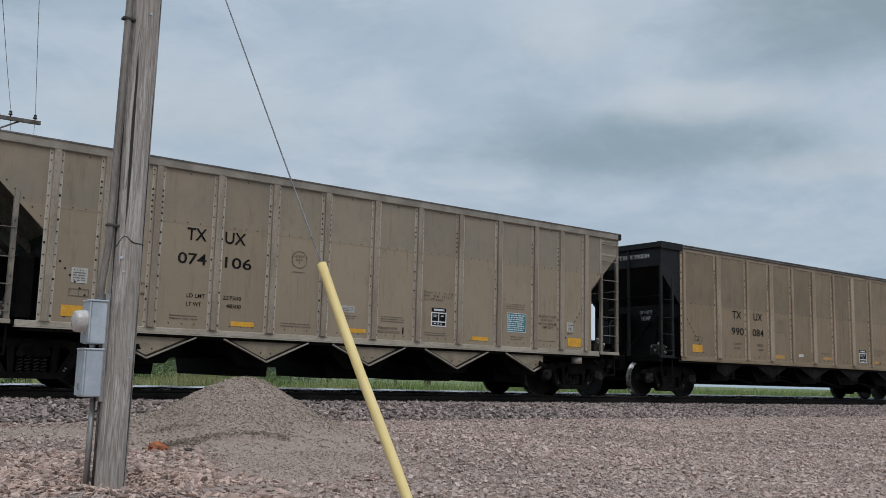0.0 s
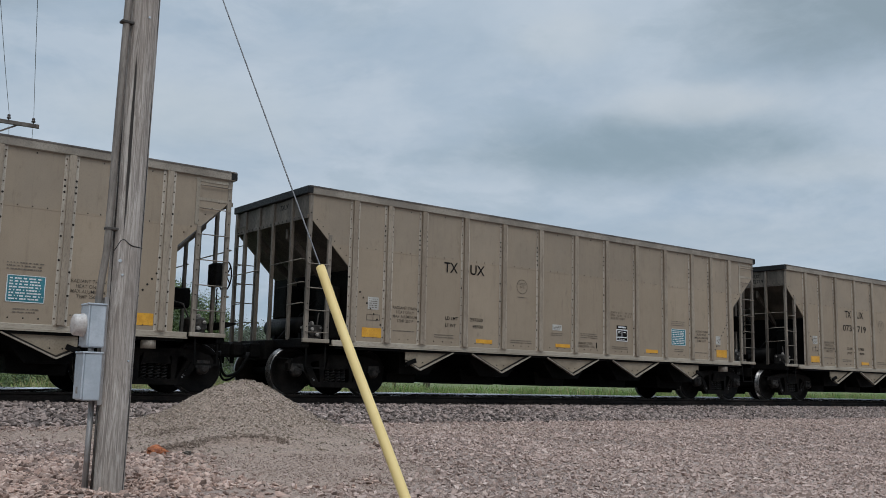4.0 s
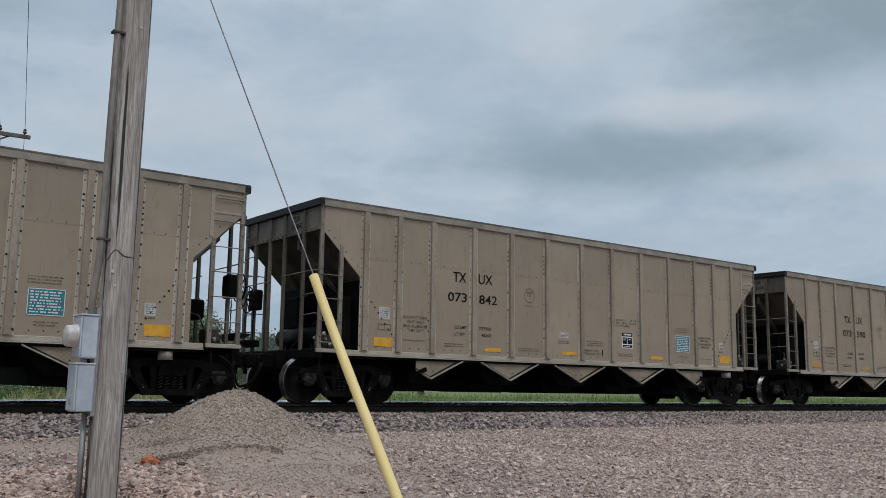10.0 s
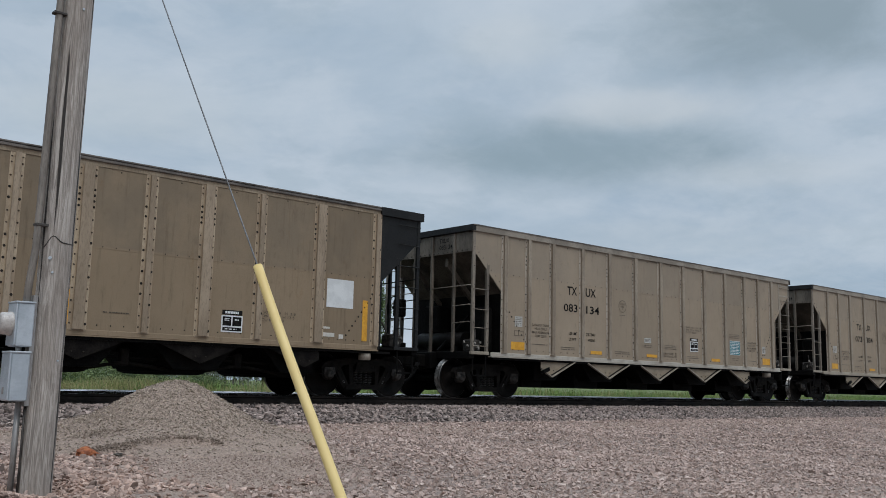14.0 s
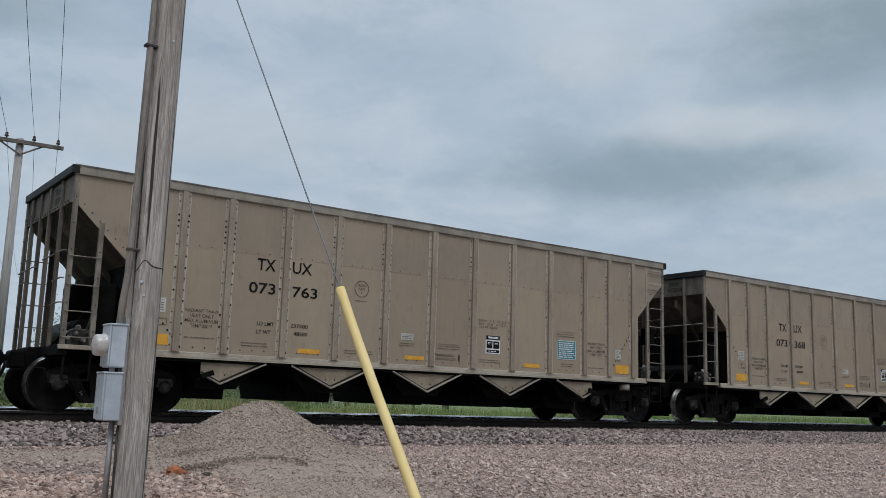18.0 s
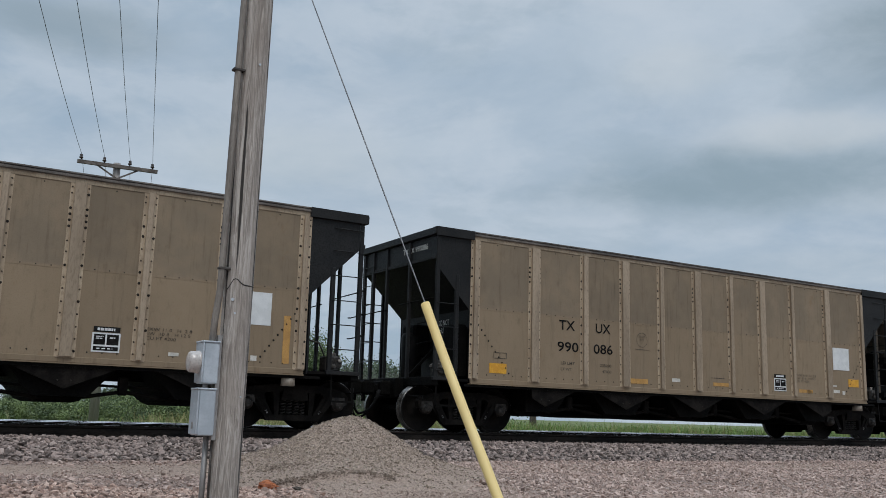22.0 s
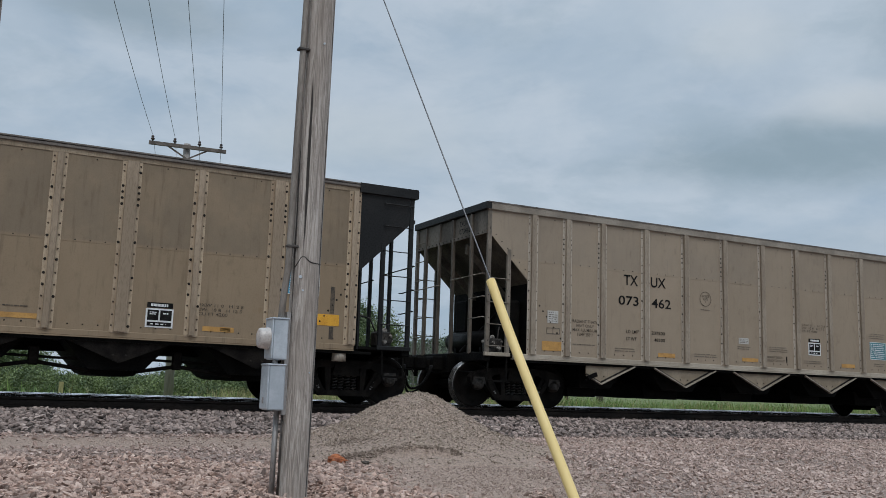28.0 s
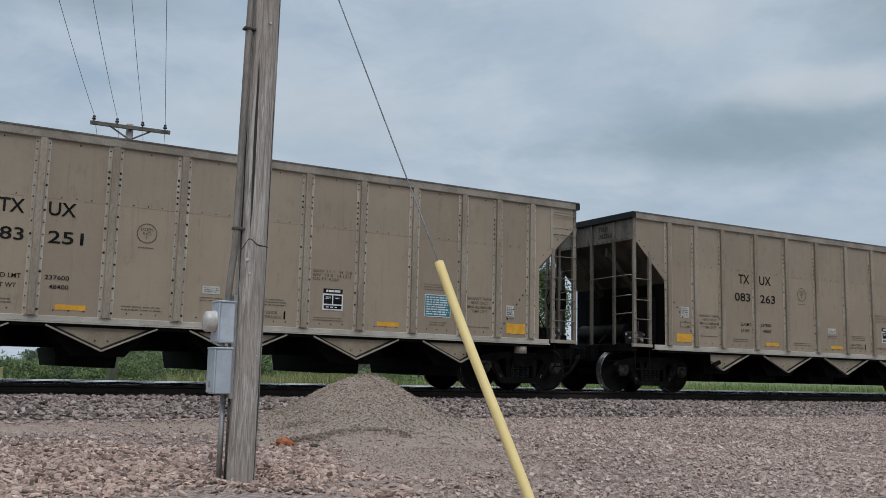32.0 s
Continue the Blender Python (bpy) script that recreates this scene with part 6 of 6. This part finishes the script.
    # the far wall takes the dark end colours, not the side skin
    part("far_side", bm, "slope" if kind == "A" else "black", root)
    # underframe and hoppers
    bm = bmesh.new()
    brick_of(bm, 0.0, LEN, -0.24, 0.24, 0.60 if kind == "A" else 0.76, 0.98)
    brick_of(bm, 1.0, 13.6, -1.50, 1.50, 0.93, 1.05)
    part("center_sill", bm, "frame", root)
    link = bmesh.new()
    for i, a in enumerate(APEX):
        lo, hi = (max(a - 0.86, 2.40), min(a + 0.86, 12.04))
        bm = bmesh.new()
        slab(bm, [(lo, 0.96), (hi, 0.96), (min(a + 0.42, hi), 0.46), (max(a - 0.42, lo), 0.46)], -1.36, 1.36)
        if kind == "A":
            slab(bm, [(max(a - 0.62, lo), 0.60), (a + 0.40, 0.60), (a + 0.36, 0.27), (max(a - 0.56, lo), 0.30)], -0.92, 1.20)
            brick_of(bm, a + 0.62, a + 0.86, -1.0, 1.1, 0.58, 0.96)
        else:
            # shallower hoppers with a rounded gate and the linkage that joins it to the next
            slab(bm, [(a - 0.46, 0.50), (a + 0.44, 0.50), (a + 0.34, 0.385), (a + 0.20, 0.36), (a - 0.26, 0.37), (a - 0.40, 0.42)], -1.05, 1.20)
            if i < len(APEX) - 1:
                b = APEX[i + 1]
                m = (a + b) / 2
                rod(link, (a + 0.30, -1.08, 0.44), (m - 0.12, -1.12, 0.56), 0.032, 8)
                rod(link, (m - 0.12, -1.12, 0.56), (b - 0.30, -1.08, 0.43), 0.032, 8)
                rod(link, (a + 0.44, -1.02, 0.66), (b - 0.52, -1.02, 0.62), 0.022, 6)
                brick_of(link, m - 0.20, m - 0.04, -1.15, -1.05, 0.50, 0.80, 0, 0.02)
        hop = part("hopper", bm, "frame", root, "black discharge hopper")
        bm = bmesh.new()
        y0, y1 = SIDE + 0.035, SIDE + 0.05
        zl, zr = 0.96 - (0.86 - (a - lo)) * 0.44, 0.96 - (0.86 - (hi - a)) * 0.44
        poly = [(lo, 0.955), (hi, 0.955)] + ([(hi, zr)] if zr < 0.94 else []) + [(a, 0.57)] + ([(lo, zl)] if zl < 0.94 else [])
        poly = [(x, min(z, 0.93)) for x, z in poly]
        slab(bm, poly, y0, y1)
        studs(bm, [(a - 0.10, 0.70), (a + 0.10, 0.70)], 0.016, 1, y0)
        part("hopper_plate", bm, ["plate" if kind == "A" else "truck", "bolt"], hop, "triangular hopper side plate" if kind == "A" else "")
        if kind == "A":
            bm = bmesh.new()
            for s, e, ze in ((-1, lo, zl), (1, hi, zr)):
                bar(bm, (a, y0 - 0.035, 0.540), (e, y0 - 0.035, min(ze, 0.955) - 0.030), 0.024, 0.070)
            # dark bars painting the shadow line just inside each edge
            for s, e, ze in ((-1, lo, zl), (1, hi, zr)):
                bar(bm, (a, y0 - 0.008, 0.568), (e, y0 - 0.008, min(ze, 0.955) - 0.002), 0.042, 0.010, 1)
            if i in (0, 4):
                e = lo if i == 0 else hi
                s = 1 if i == 0 else -1
                lt = bmesh.new()
                bar(lt, (e - s * 0.02, y0 - 0.09, 0.655), (e + s * 0.20, y0 - 0.09, 0.735), 0.085, 0.05)
                bar(lt, (e - s * 0.06, y0 - 0.07, 0.60), (e + s * 0.05, y0 - 0.07, 0.665), 0.03, 0.03)
                part("latch", lt, "frame", hop, "black hopper door latch")
            part("plate_edge", bm, ["alu_trim", "bolt"], hop)
    if kind == "B":
        part("door_linkage", link, "truck", root, "black hopper door linkage rods")
    else:
        link.free()
    for cx in TRUCKS:
        truck(root, cx)
    car_end(root, False, kind)
    car_end(root, True, kind)
    # decals and stencils that all cars of the kind share
    if kind == "A":
        side_text(root, "TX", 3.33, 3.70, 2.64, 2.86, "ink")
        side_text(root, "UX", 4.05, 4.46, 2.645, 2.865, "ink")
        side_text(root, "LD LMT", 3.39, 3.73, 1.625, 1.695, "ink")
        side_text(root, "LT WT", 3.39, 3.67, 1.475, 1.545, "ink")
        side_text(root, "EXW 11 1   H  2 8\nEW  10 8   H 13 3\nCU FT 4200", 8.56, 9.33, 1.945, 2.14, "fleck")
        thaw = "RADIANT THAW\nHEAT ONLY\nMAX ALUMINUM\nTEMP 250\u00b0F"
        side_text(root, thaw, 2.03, 2.65, 1.50, 1.83, "fleck")
        side_text(root, thaw, 11.85, 12.42, 1.53, 1.84, "fleck")
        fine_print(root, ((2.04, 2.66, 1.30, 1.35, 1), (3.10, 3.62, 1.22, 1.32, 2), (5.25, 6.0, 1.20, 1.30, 2), (5.45, 5.72, 2.24, 2.28, 1), (6.52, 6.92, 1.43, 1.52, 2), (7.50, 8.1, 1.42, 1.56, 3),
                          (8.60, 9.25, 1.20, 1.29, 2), (10.86, 11.46, 1.90, 2.05, 3), (11.0, 11.4, 1.22, 1.32, 2), (11.86, 12.42, 1.22, 1.27, 1), (12.78, 12.98, 1.42, 1.50, 1)))
        part("plate_circle", M_RING["A"], None, root).location = (5.585, SIDE - 0.008, 2.50)
        side_text(root, "EXCEEDS\nPLATE\nF", 5.485, 5.685, 2.40, 2.59, "fleck")
        side_text(root, "PRIMARY DOOR\nINDICATOR LOCK", 7.42, 7.98, 1.205, 1.335, "fleck")
        decal(root, "door_mark", 8.03, 8.06, 1.20, 1.34, "ink")
        dimension_plate(root, 8.76, 9.16, 1.41, 1.80)
        instruction_decal(root, 10.88, 11.46, 1.40, 1.83, "blue", "white")
        notice(root, 6.56, 6.86, 1.565, 1.70)
        for x0, x1, z0, z1 in ((1.42, 1.68, 1.72, 1.97), (12.77, 12.97, 1.50, 1.72)):
            notice(root, x0, x1, z0, z1)
        for x0, x1, z0, z1 in ((1.30, 1.77, 1.165, 1.35), (4.25, 4.71, 1.165, 1.25), (6.66, 7.14, 1.175, 1.255), (9.87, 10.33, 1.165, 1.25), (12.79, 13.25, 1.15, 1.355)):
            decal(root, "reflector", x0, x1, z0, z1, "yellow", "amber yellow reflector patch")
    else:
        side_text(root, "LD LMT", 3.12, 3.5, 1.47, 1.53, "fleck")
        side_text(root, "LT WT", 3.12, 3.42, 1.34, 1.40, "fleck")
        part("plate_circle", M_RING["B"], None, root).location = (5.43, SIDE - 0.008, 2.13)
        fine_print(root, ((7.6, 8.15, 1.36, 1.41, 1), (5.22, 5.66, 1.90, 1.93, 1)), "fleck")
        side_text(root, "EXCEEDS\nPLATE\nF", 5.335, 5.525, 2.03, 2.23, "fleck")
        side_text(root, "EXW 11 0   H  2 8\nEW  10 8   H 12 5\nCU FT 4200", 10.66, 11.42, 1.42, 1.62, "fleck")
        dimension_plate(root, 9.82, 10.26, 1.17, 1.58)
        decal(root, "paper_decal", 6.35, 6.6, 1.24, 1.32, "pale", "small worn pale decal")
        decal(root, "paper_decal", 11.05, 11.22, 1.17, 1.23, "pale", "small worn pale decal")
        end_text(root, "DO NOT", -0.08, 0.44, 2.22, 2.34, 0.985, "white")
        end_text(root, "HUMP", -0.14, 0.32, 2.06, 2.18, 0.985, "white")
        for x0, x1, z0, z1 in ((12.06, 12.36, 1.20, 1.28), (12.47, 12.58, 1.17, 1.26), (11.98, 12.24, 1.36, 1.40)):
            decal(root, "paper_decal", x0, x1, z0, z1, "pale", "small worn pale decal")
        decal(root, "paper_decal", 0.10, 0.34, 1.02, 1.07, "pale", "small worn pale decal")
    return root


# ---- the train: offset in car lengths, kind, number, weights, decal, brake wheel at the rear ----
TRAIN = [(1, "B", "990084"), (0, "A", "074106"), (-1, "A", "073693"), (-2, "A", "073929"), (-3, "B", "990985"), (-4, "A", "073719"), (-5, "A", "073655"),
         (-6, "A", "073281"), (-7, "A", "073408"), (-8, "A", "073617"), (-9, "A", "073682"), (-10, "A", "073460"), (-11, "B", "990882"), (-12, "A", "073590"), (-13, "A", "073842"),
         (-14, "A", "073903"), (-15, "B", "990144"), (-16, "A", "073147"), (-17, "A", "073384"), (-18, "A", "083134"), (-19, "B", "990037"), (-20, "B", "990025"), (-21, "A", "083211"),
         (-22, "A", "073335"), (-23, "A", "073368"), (-24, "A", "073763"), (-25, "A", "073900"), (-26, "A", "073120"), (-27, "A", "074058"), (-28, "A", "083078"), (-29, "B", "990086"),
         (-30, "B", "990083"), (-31, "A", "073514"), (-32, "A", "073536"), (-33, "B", "990791"), (-34, "A", "073467"), (-35, "A", "073701"), (-36, "A", "073750"), (-37, "A", "073462"),
         (-38, "B", "990612"), (-39, "B", "990219"), (-40, "A", "083284"), (-41, "B", "990479"), (-42, "A", "083263"), (-43, "A", "083251")]
WEIGHTS = {"083284": ("237000", "49000"), "073719": ("237800", "48200"), "073617": ("237600", "48400"), "073590": ("237600", "48600"), "083078": ("236800", "49200"), "073536": ("237700", "48300"), "073750": ("237700", "48300"), "083251": ("237600", "48400"),
           "990612": ("238800", "48200"), "990037": ("236900", "49100"), "990025": ("237100", "48900"), "990479": ("236900", "49100")}
REAR_BRAKE = set("073693 990985 073719 073408 073460 073842 990144 073147 073384 083134 990037 990025 074058 083078 990083 073514 990791 073701 990612 083284 990479 083263 083251 990084 073368".split())
SKIN = {"074106": "alu_brown", "073120": "alu_brown", "073514": "alu_brown", "073929": "alu_brown", "073682": "alu_brown", "073900": "alu_brown"}
STRIPS = {"990037", "990083"}
B_DECAL = {"990612": "blue", "990882": "print", "990144": "pallid", "990037": "white", "990025": "white", "990086": "white", "990083": "white", "990219": "white"}
FADED = {"073536", "073460", "073462", "073408", "073120", "073590"}
UNREAD = {"073655", "073281", "083211", "073335", "073467"}
B_INK = {"990037": "ink", "990083": "ink", "990025": "ink", "990086": "ink", "990084": "ink", "990479": "ink", "990144": "fleck", "990985": "ink", "990612": "worn_pale", "990791": "fleck"}


def blot(root, x, z, w, h, seed):
    """A painted-out patch with a ragged outline."""
    rg = random.Random(seed)
    bm = bmesh.new()
    pts = []
    n = 34
    for k in range(n):
        a = k * 2 * math.pi / n
        q = max(abs(math.cos(a)), abs(math.sin(a)))
        pts.append((x + w / 2 * math.cos(a) / q * rg.uniform(0.86, 1.0), z + h / 2 * math.sin(a) / q * rg.uniform(0.70, 1.0)))
    slab(bm, pts, SIDE - 0.009 - 0.0015 * (seed % 3), SIDE)
    part("paint_patch", bm, "patch", root, "black painted-out patch")


def outfit(root, kind, number):
    """What differs from car to car: number, weights, decal, brake wheel."""
    a, b = number[:3], number[3:]
    known = number not in UNREAD
    load, light = WEIGHTS.get(number, ("237500", "48500") if kind == "A" else ("238200", "47800"))
    if kind == "A":
        if known:
            side_text(root, a, 3.19, 3.72, 2.21, 2.41, "ink")
            side_text(root, b, 4.07, 4.60, 2.205, 2.405, "ink")
            end_text(root, number, -0.42, 0.47, 3.52, 3.63, -0.006, "ink")
        end_text(root, "TXUX", -0.42, 0.35, 3.68, 3.79, -0.006, "ink")
        side_text(root, load, 4.07, 4.43, 1.63, 1.70, "ink")
        side_text(root, light, 4.14, 4.43, 1.485, 1.555, "ink")
    else:
        ink = B_INK.get(number, "fleck")
        if ink == "worn_pale":
            for body, x0, x1, z0, z1 in (("TX", 3.07, 3.50, 2.20, 2.41), ("UX", 4.08, 4.50, 2.195, 2.405), (a, 3.03, 3.60, 1.74, 1.95), (b, 4.02, 4.56, 1.745, 1.955)):
                side_text(root, body, x0 + 0.012, x1 + 0.014, z0 - 0.014, z1 - 0.012, "ink", out=0.004)
        side_text(root, "TX", 3.07, 3.50, 2.20, 2.41, ink)
        side_text(root, "UX", 4.08, 4.50, 2.195, 2.405, "pale" if number == "990479" else ink)
        side_text(root, a, 3.03, 3.60, 1.74, 1.95, ink)
        side_text(root, b, 4.02, 4.56, 1.745, 1.955, ink)
        end_text(root, "TXUX " + number, -0.22, 1.05, 3.63, 3.75, -0.012, "pale")
        d = B_DECAL.get(number, "paleblue")
        if d == "blue":
            instruction_decal(root, 12.17, 12.76, 1.89, 2.29, "sky", "white")
        elif d == "print":
            instruction_decal(root, 12.14, 12.80, 1.80, 2.38, "paleblue", "white")
        else:
            instruction_decal(root, 12.14, 12.80, 1.80, 2.38, d, None)
        if number == "990612":
            for z0, z1 in ((1.14, 1.36), (1.60, 2.08)):
                decal(root, "worn_strip", 12.98, 13.06, z0, z1, "fleck", "dark worn strip of old reflector")
            decal(root, "data_decal", 4.02, 4.50, 1.30, 1.56, "white", "white data decal")
            side_text(root, load, 4.06, 4.46, 1.45, 1.53, "faint", out=0.010)
            side_text(root, light, 4.12, 4.46, 1.335, 1.415, "faint", out=0.010)
            for i, (x, z, w, h) in enumerate(((1.95, 1.36, 0.9, 0.40), (2.85, 1.42, 0.45, 0.50), (3.1, 1.24, 0.6, 0.24), (4.25, 1.66, 0.62, 0.20), (5.25, 1.55, 0.55, 0.30), (5.85, 1.45, 0.6, 0.42), (6.2, 1.38, 0.3, 0.36), (7.35, 1.48, 0.42, 0.34))):
                blot(root, x, z, w, h, i)
        else:
            side_text(root, load, 4.20, 4.52, 1.47, 1.53, "fleck")
            side_text(root, light, 4.26, 4.52, 1.34, 1.40, "fleck")
        if number == "990219":
            rg = random.Random(3)
            bm = bmesh.new()
            pts = [(12.98 + 0.075 * q + rg.uniform(-0.012, 0.012), 1.12 + 0.90 * k / 9) for q, ks in ((-1, range(9, -1, -1)), (1, range(10))) for k in ks]
            slab(bm, pts, SIDE - 0.011, SIDE)
            brick_of(bm, 12.78, 12.90, SIDE - 0.011, SIDE, 1.13, 1.26)
            part("worn_decal", bm, "white", root, "peeling white vertical strip")
            bm = bmesh.new()
            slab(bm, [(1.12, 1.12), (1.62, 1.12), (1.60, 1.27), (1.30, 1.26), (1.25, 1.40), (1.27, 1.80), (1.20, 2.02), (1.13, 1.98), (1.15, 1.55)], SIDE - 0.004, SIDE)
            part("worn_decal", bm, "white", root, "ragged white peeled patch")
        if number in STRIPS:
            for x in (1.20, 4.60, 7.0, 13.05):
                decal(root, "reflector", x, x + 0.13, 1.15, 1.72 if x < 13 else 2.0, "yellow" if number == "990037" else "yellow_b", "upright amber reflector strip")
        elif number == "990479":
            for x in (1.35, 5.15, 6.42, 7.75, 10.8):
                decal(root, "worn_plate", x, x + 0.17, 1.16, 1.25, "fleck")
                decal(root, "worn_plate", x + 0.173, x + 0.36, 1.16, 1.25, "pale", "scuffed pale end of a marker plate")
            decal(root, "reflector", 1.30, 1.66, 1.31, 1.50, "yellow_b", "rubbed amber reflector patch")
        else:
            for x0, x1, z0, z1 in ((1.30, 1.72, 1.20, 1.40), (5.08, 5.6, 1.15, 1.26), (7.68, 8.2, 1.20, 1.28), (10.75, 11.28, 1.16, 1.24), (12.74, 13.16, 1.38, 1.58)):
                decal(root, "reflector", x0, x1, z0, z1, "yellow_b" if x0 > 5 and x0 < 12 else "yellow", "amber yellow reflector patch")
    if number == "083284":
        bm = bmesh.new()
        brick_of(bm, 12.66, 13.20, SIDE - 0.010, SIDE, 1.40, 2.86, 0, 0.004)
        studs(bm, [(x, 1.47 + 0.19 * k) for x in (12.71, 13.15) for k in range(8)], 0.013, 1, SIDE - 0.010)
        part("patch_sheet", bm, ["new_sheet", "bolt"], root, "paler replacement side sheet")
    for ob in root.children:
        swap = "yellow_b" if number in FADED and ob.name.startswith("reflector") else "new_sheet" if number.startswith("083") and ob.name.startswith("side_sill") else ""
        if swap:
            ob.material_slots[0].link = "OBJECT"
            ob.material_slots[0].material = MAT[swap]
    if number in SKIN:
        for ob in root.children:
            if ob.name.startswith("side_panel"):
                ob.material_slots[0].link = "OBJECT"
                ob.material_slots[0].material = MAT[SKIN[number]]
    rear = number in REAR_BRAKE
    x, y, s = (-0.20, 1.05, -1) if rear else (LEN + 0.20, -1.05, 1)
    m = Matrix.Translation((x, y, 2.18)) @ Matrix.Rotation(math.pi if rear else 0.0, 4, "Z")
    g = part("hand_brake", M_GEAR, None, root, "black hand brake gear box")
    g.matrix_basis = Matrix.Translation((x - s * 0.14, y, 2.18)) @ Matrix.Rotation(math.pi if rear else 0.0, 4, "Z")
    bm = bmesh.new()
    slab(bm, [(x - s * 0.16, 1.30), (x + s * 0.12, 1.30), (x + s * 0.12, 1.27), (x - s * 0.16, 1.16)], y - 0.32, y + 0.32)
    part("brake_step", bm, "frame", root, "black brake step")
    part("brake_wheel", M_BRAKE, None, root, "spoked black brake wheel").matrix_basis = m


def car_x(k, t):
    """The rear corner of car k at t seconds: the train slows a little on its way."""
    return 2.863 + 21.6861 * t - 0.003242 * t * t + COUPLED * k


MODEL = {kind: hopper_car(kind) for kind in "AB"}
CARS = []
used = set()
for k, kind, number in TRAIN:
    if kind in used:
        car = copy_thing(MODEL[kind], pose(0, TRACK_Y, 0))
    else:
        car = MODEL[kind]
        used.add(kind)
    CARS.append((car, k, kind, number))
for car, k, kind, number in CARS:
    outfit(car, kind, number)
    car.location = (car_x(k, 0), TRACK_Y, 0)
    if kind == "A":
        tagged(car, "weathered grey aluminium coal hopper car lettered " + ("TXUX " + number if number not in UNREAD else "TXUX"), "hopper car", "train of hopper cars")
    else:
        tagged(car, "dusty tan steel coal hopper car with black ends, TXUX " + number, "hopper car", "train of hopper cars")


def motions():
    """The train passes; the wheels are plain turned discs, whose spin does not show."""
    for car, k, kind, number in CARS:
        walk(car, [(t, pose(car_x(k, t), TRACK_Y, 0)) for t in (0, 8, 16, 24, 32)])


motions()
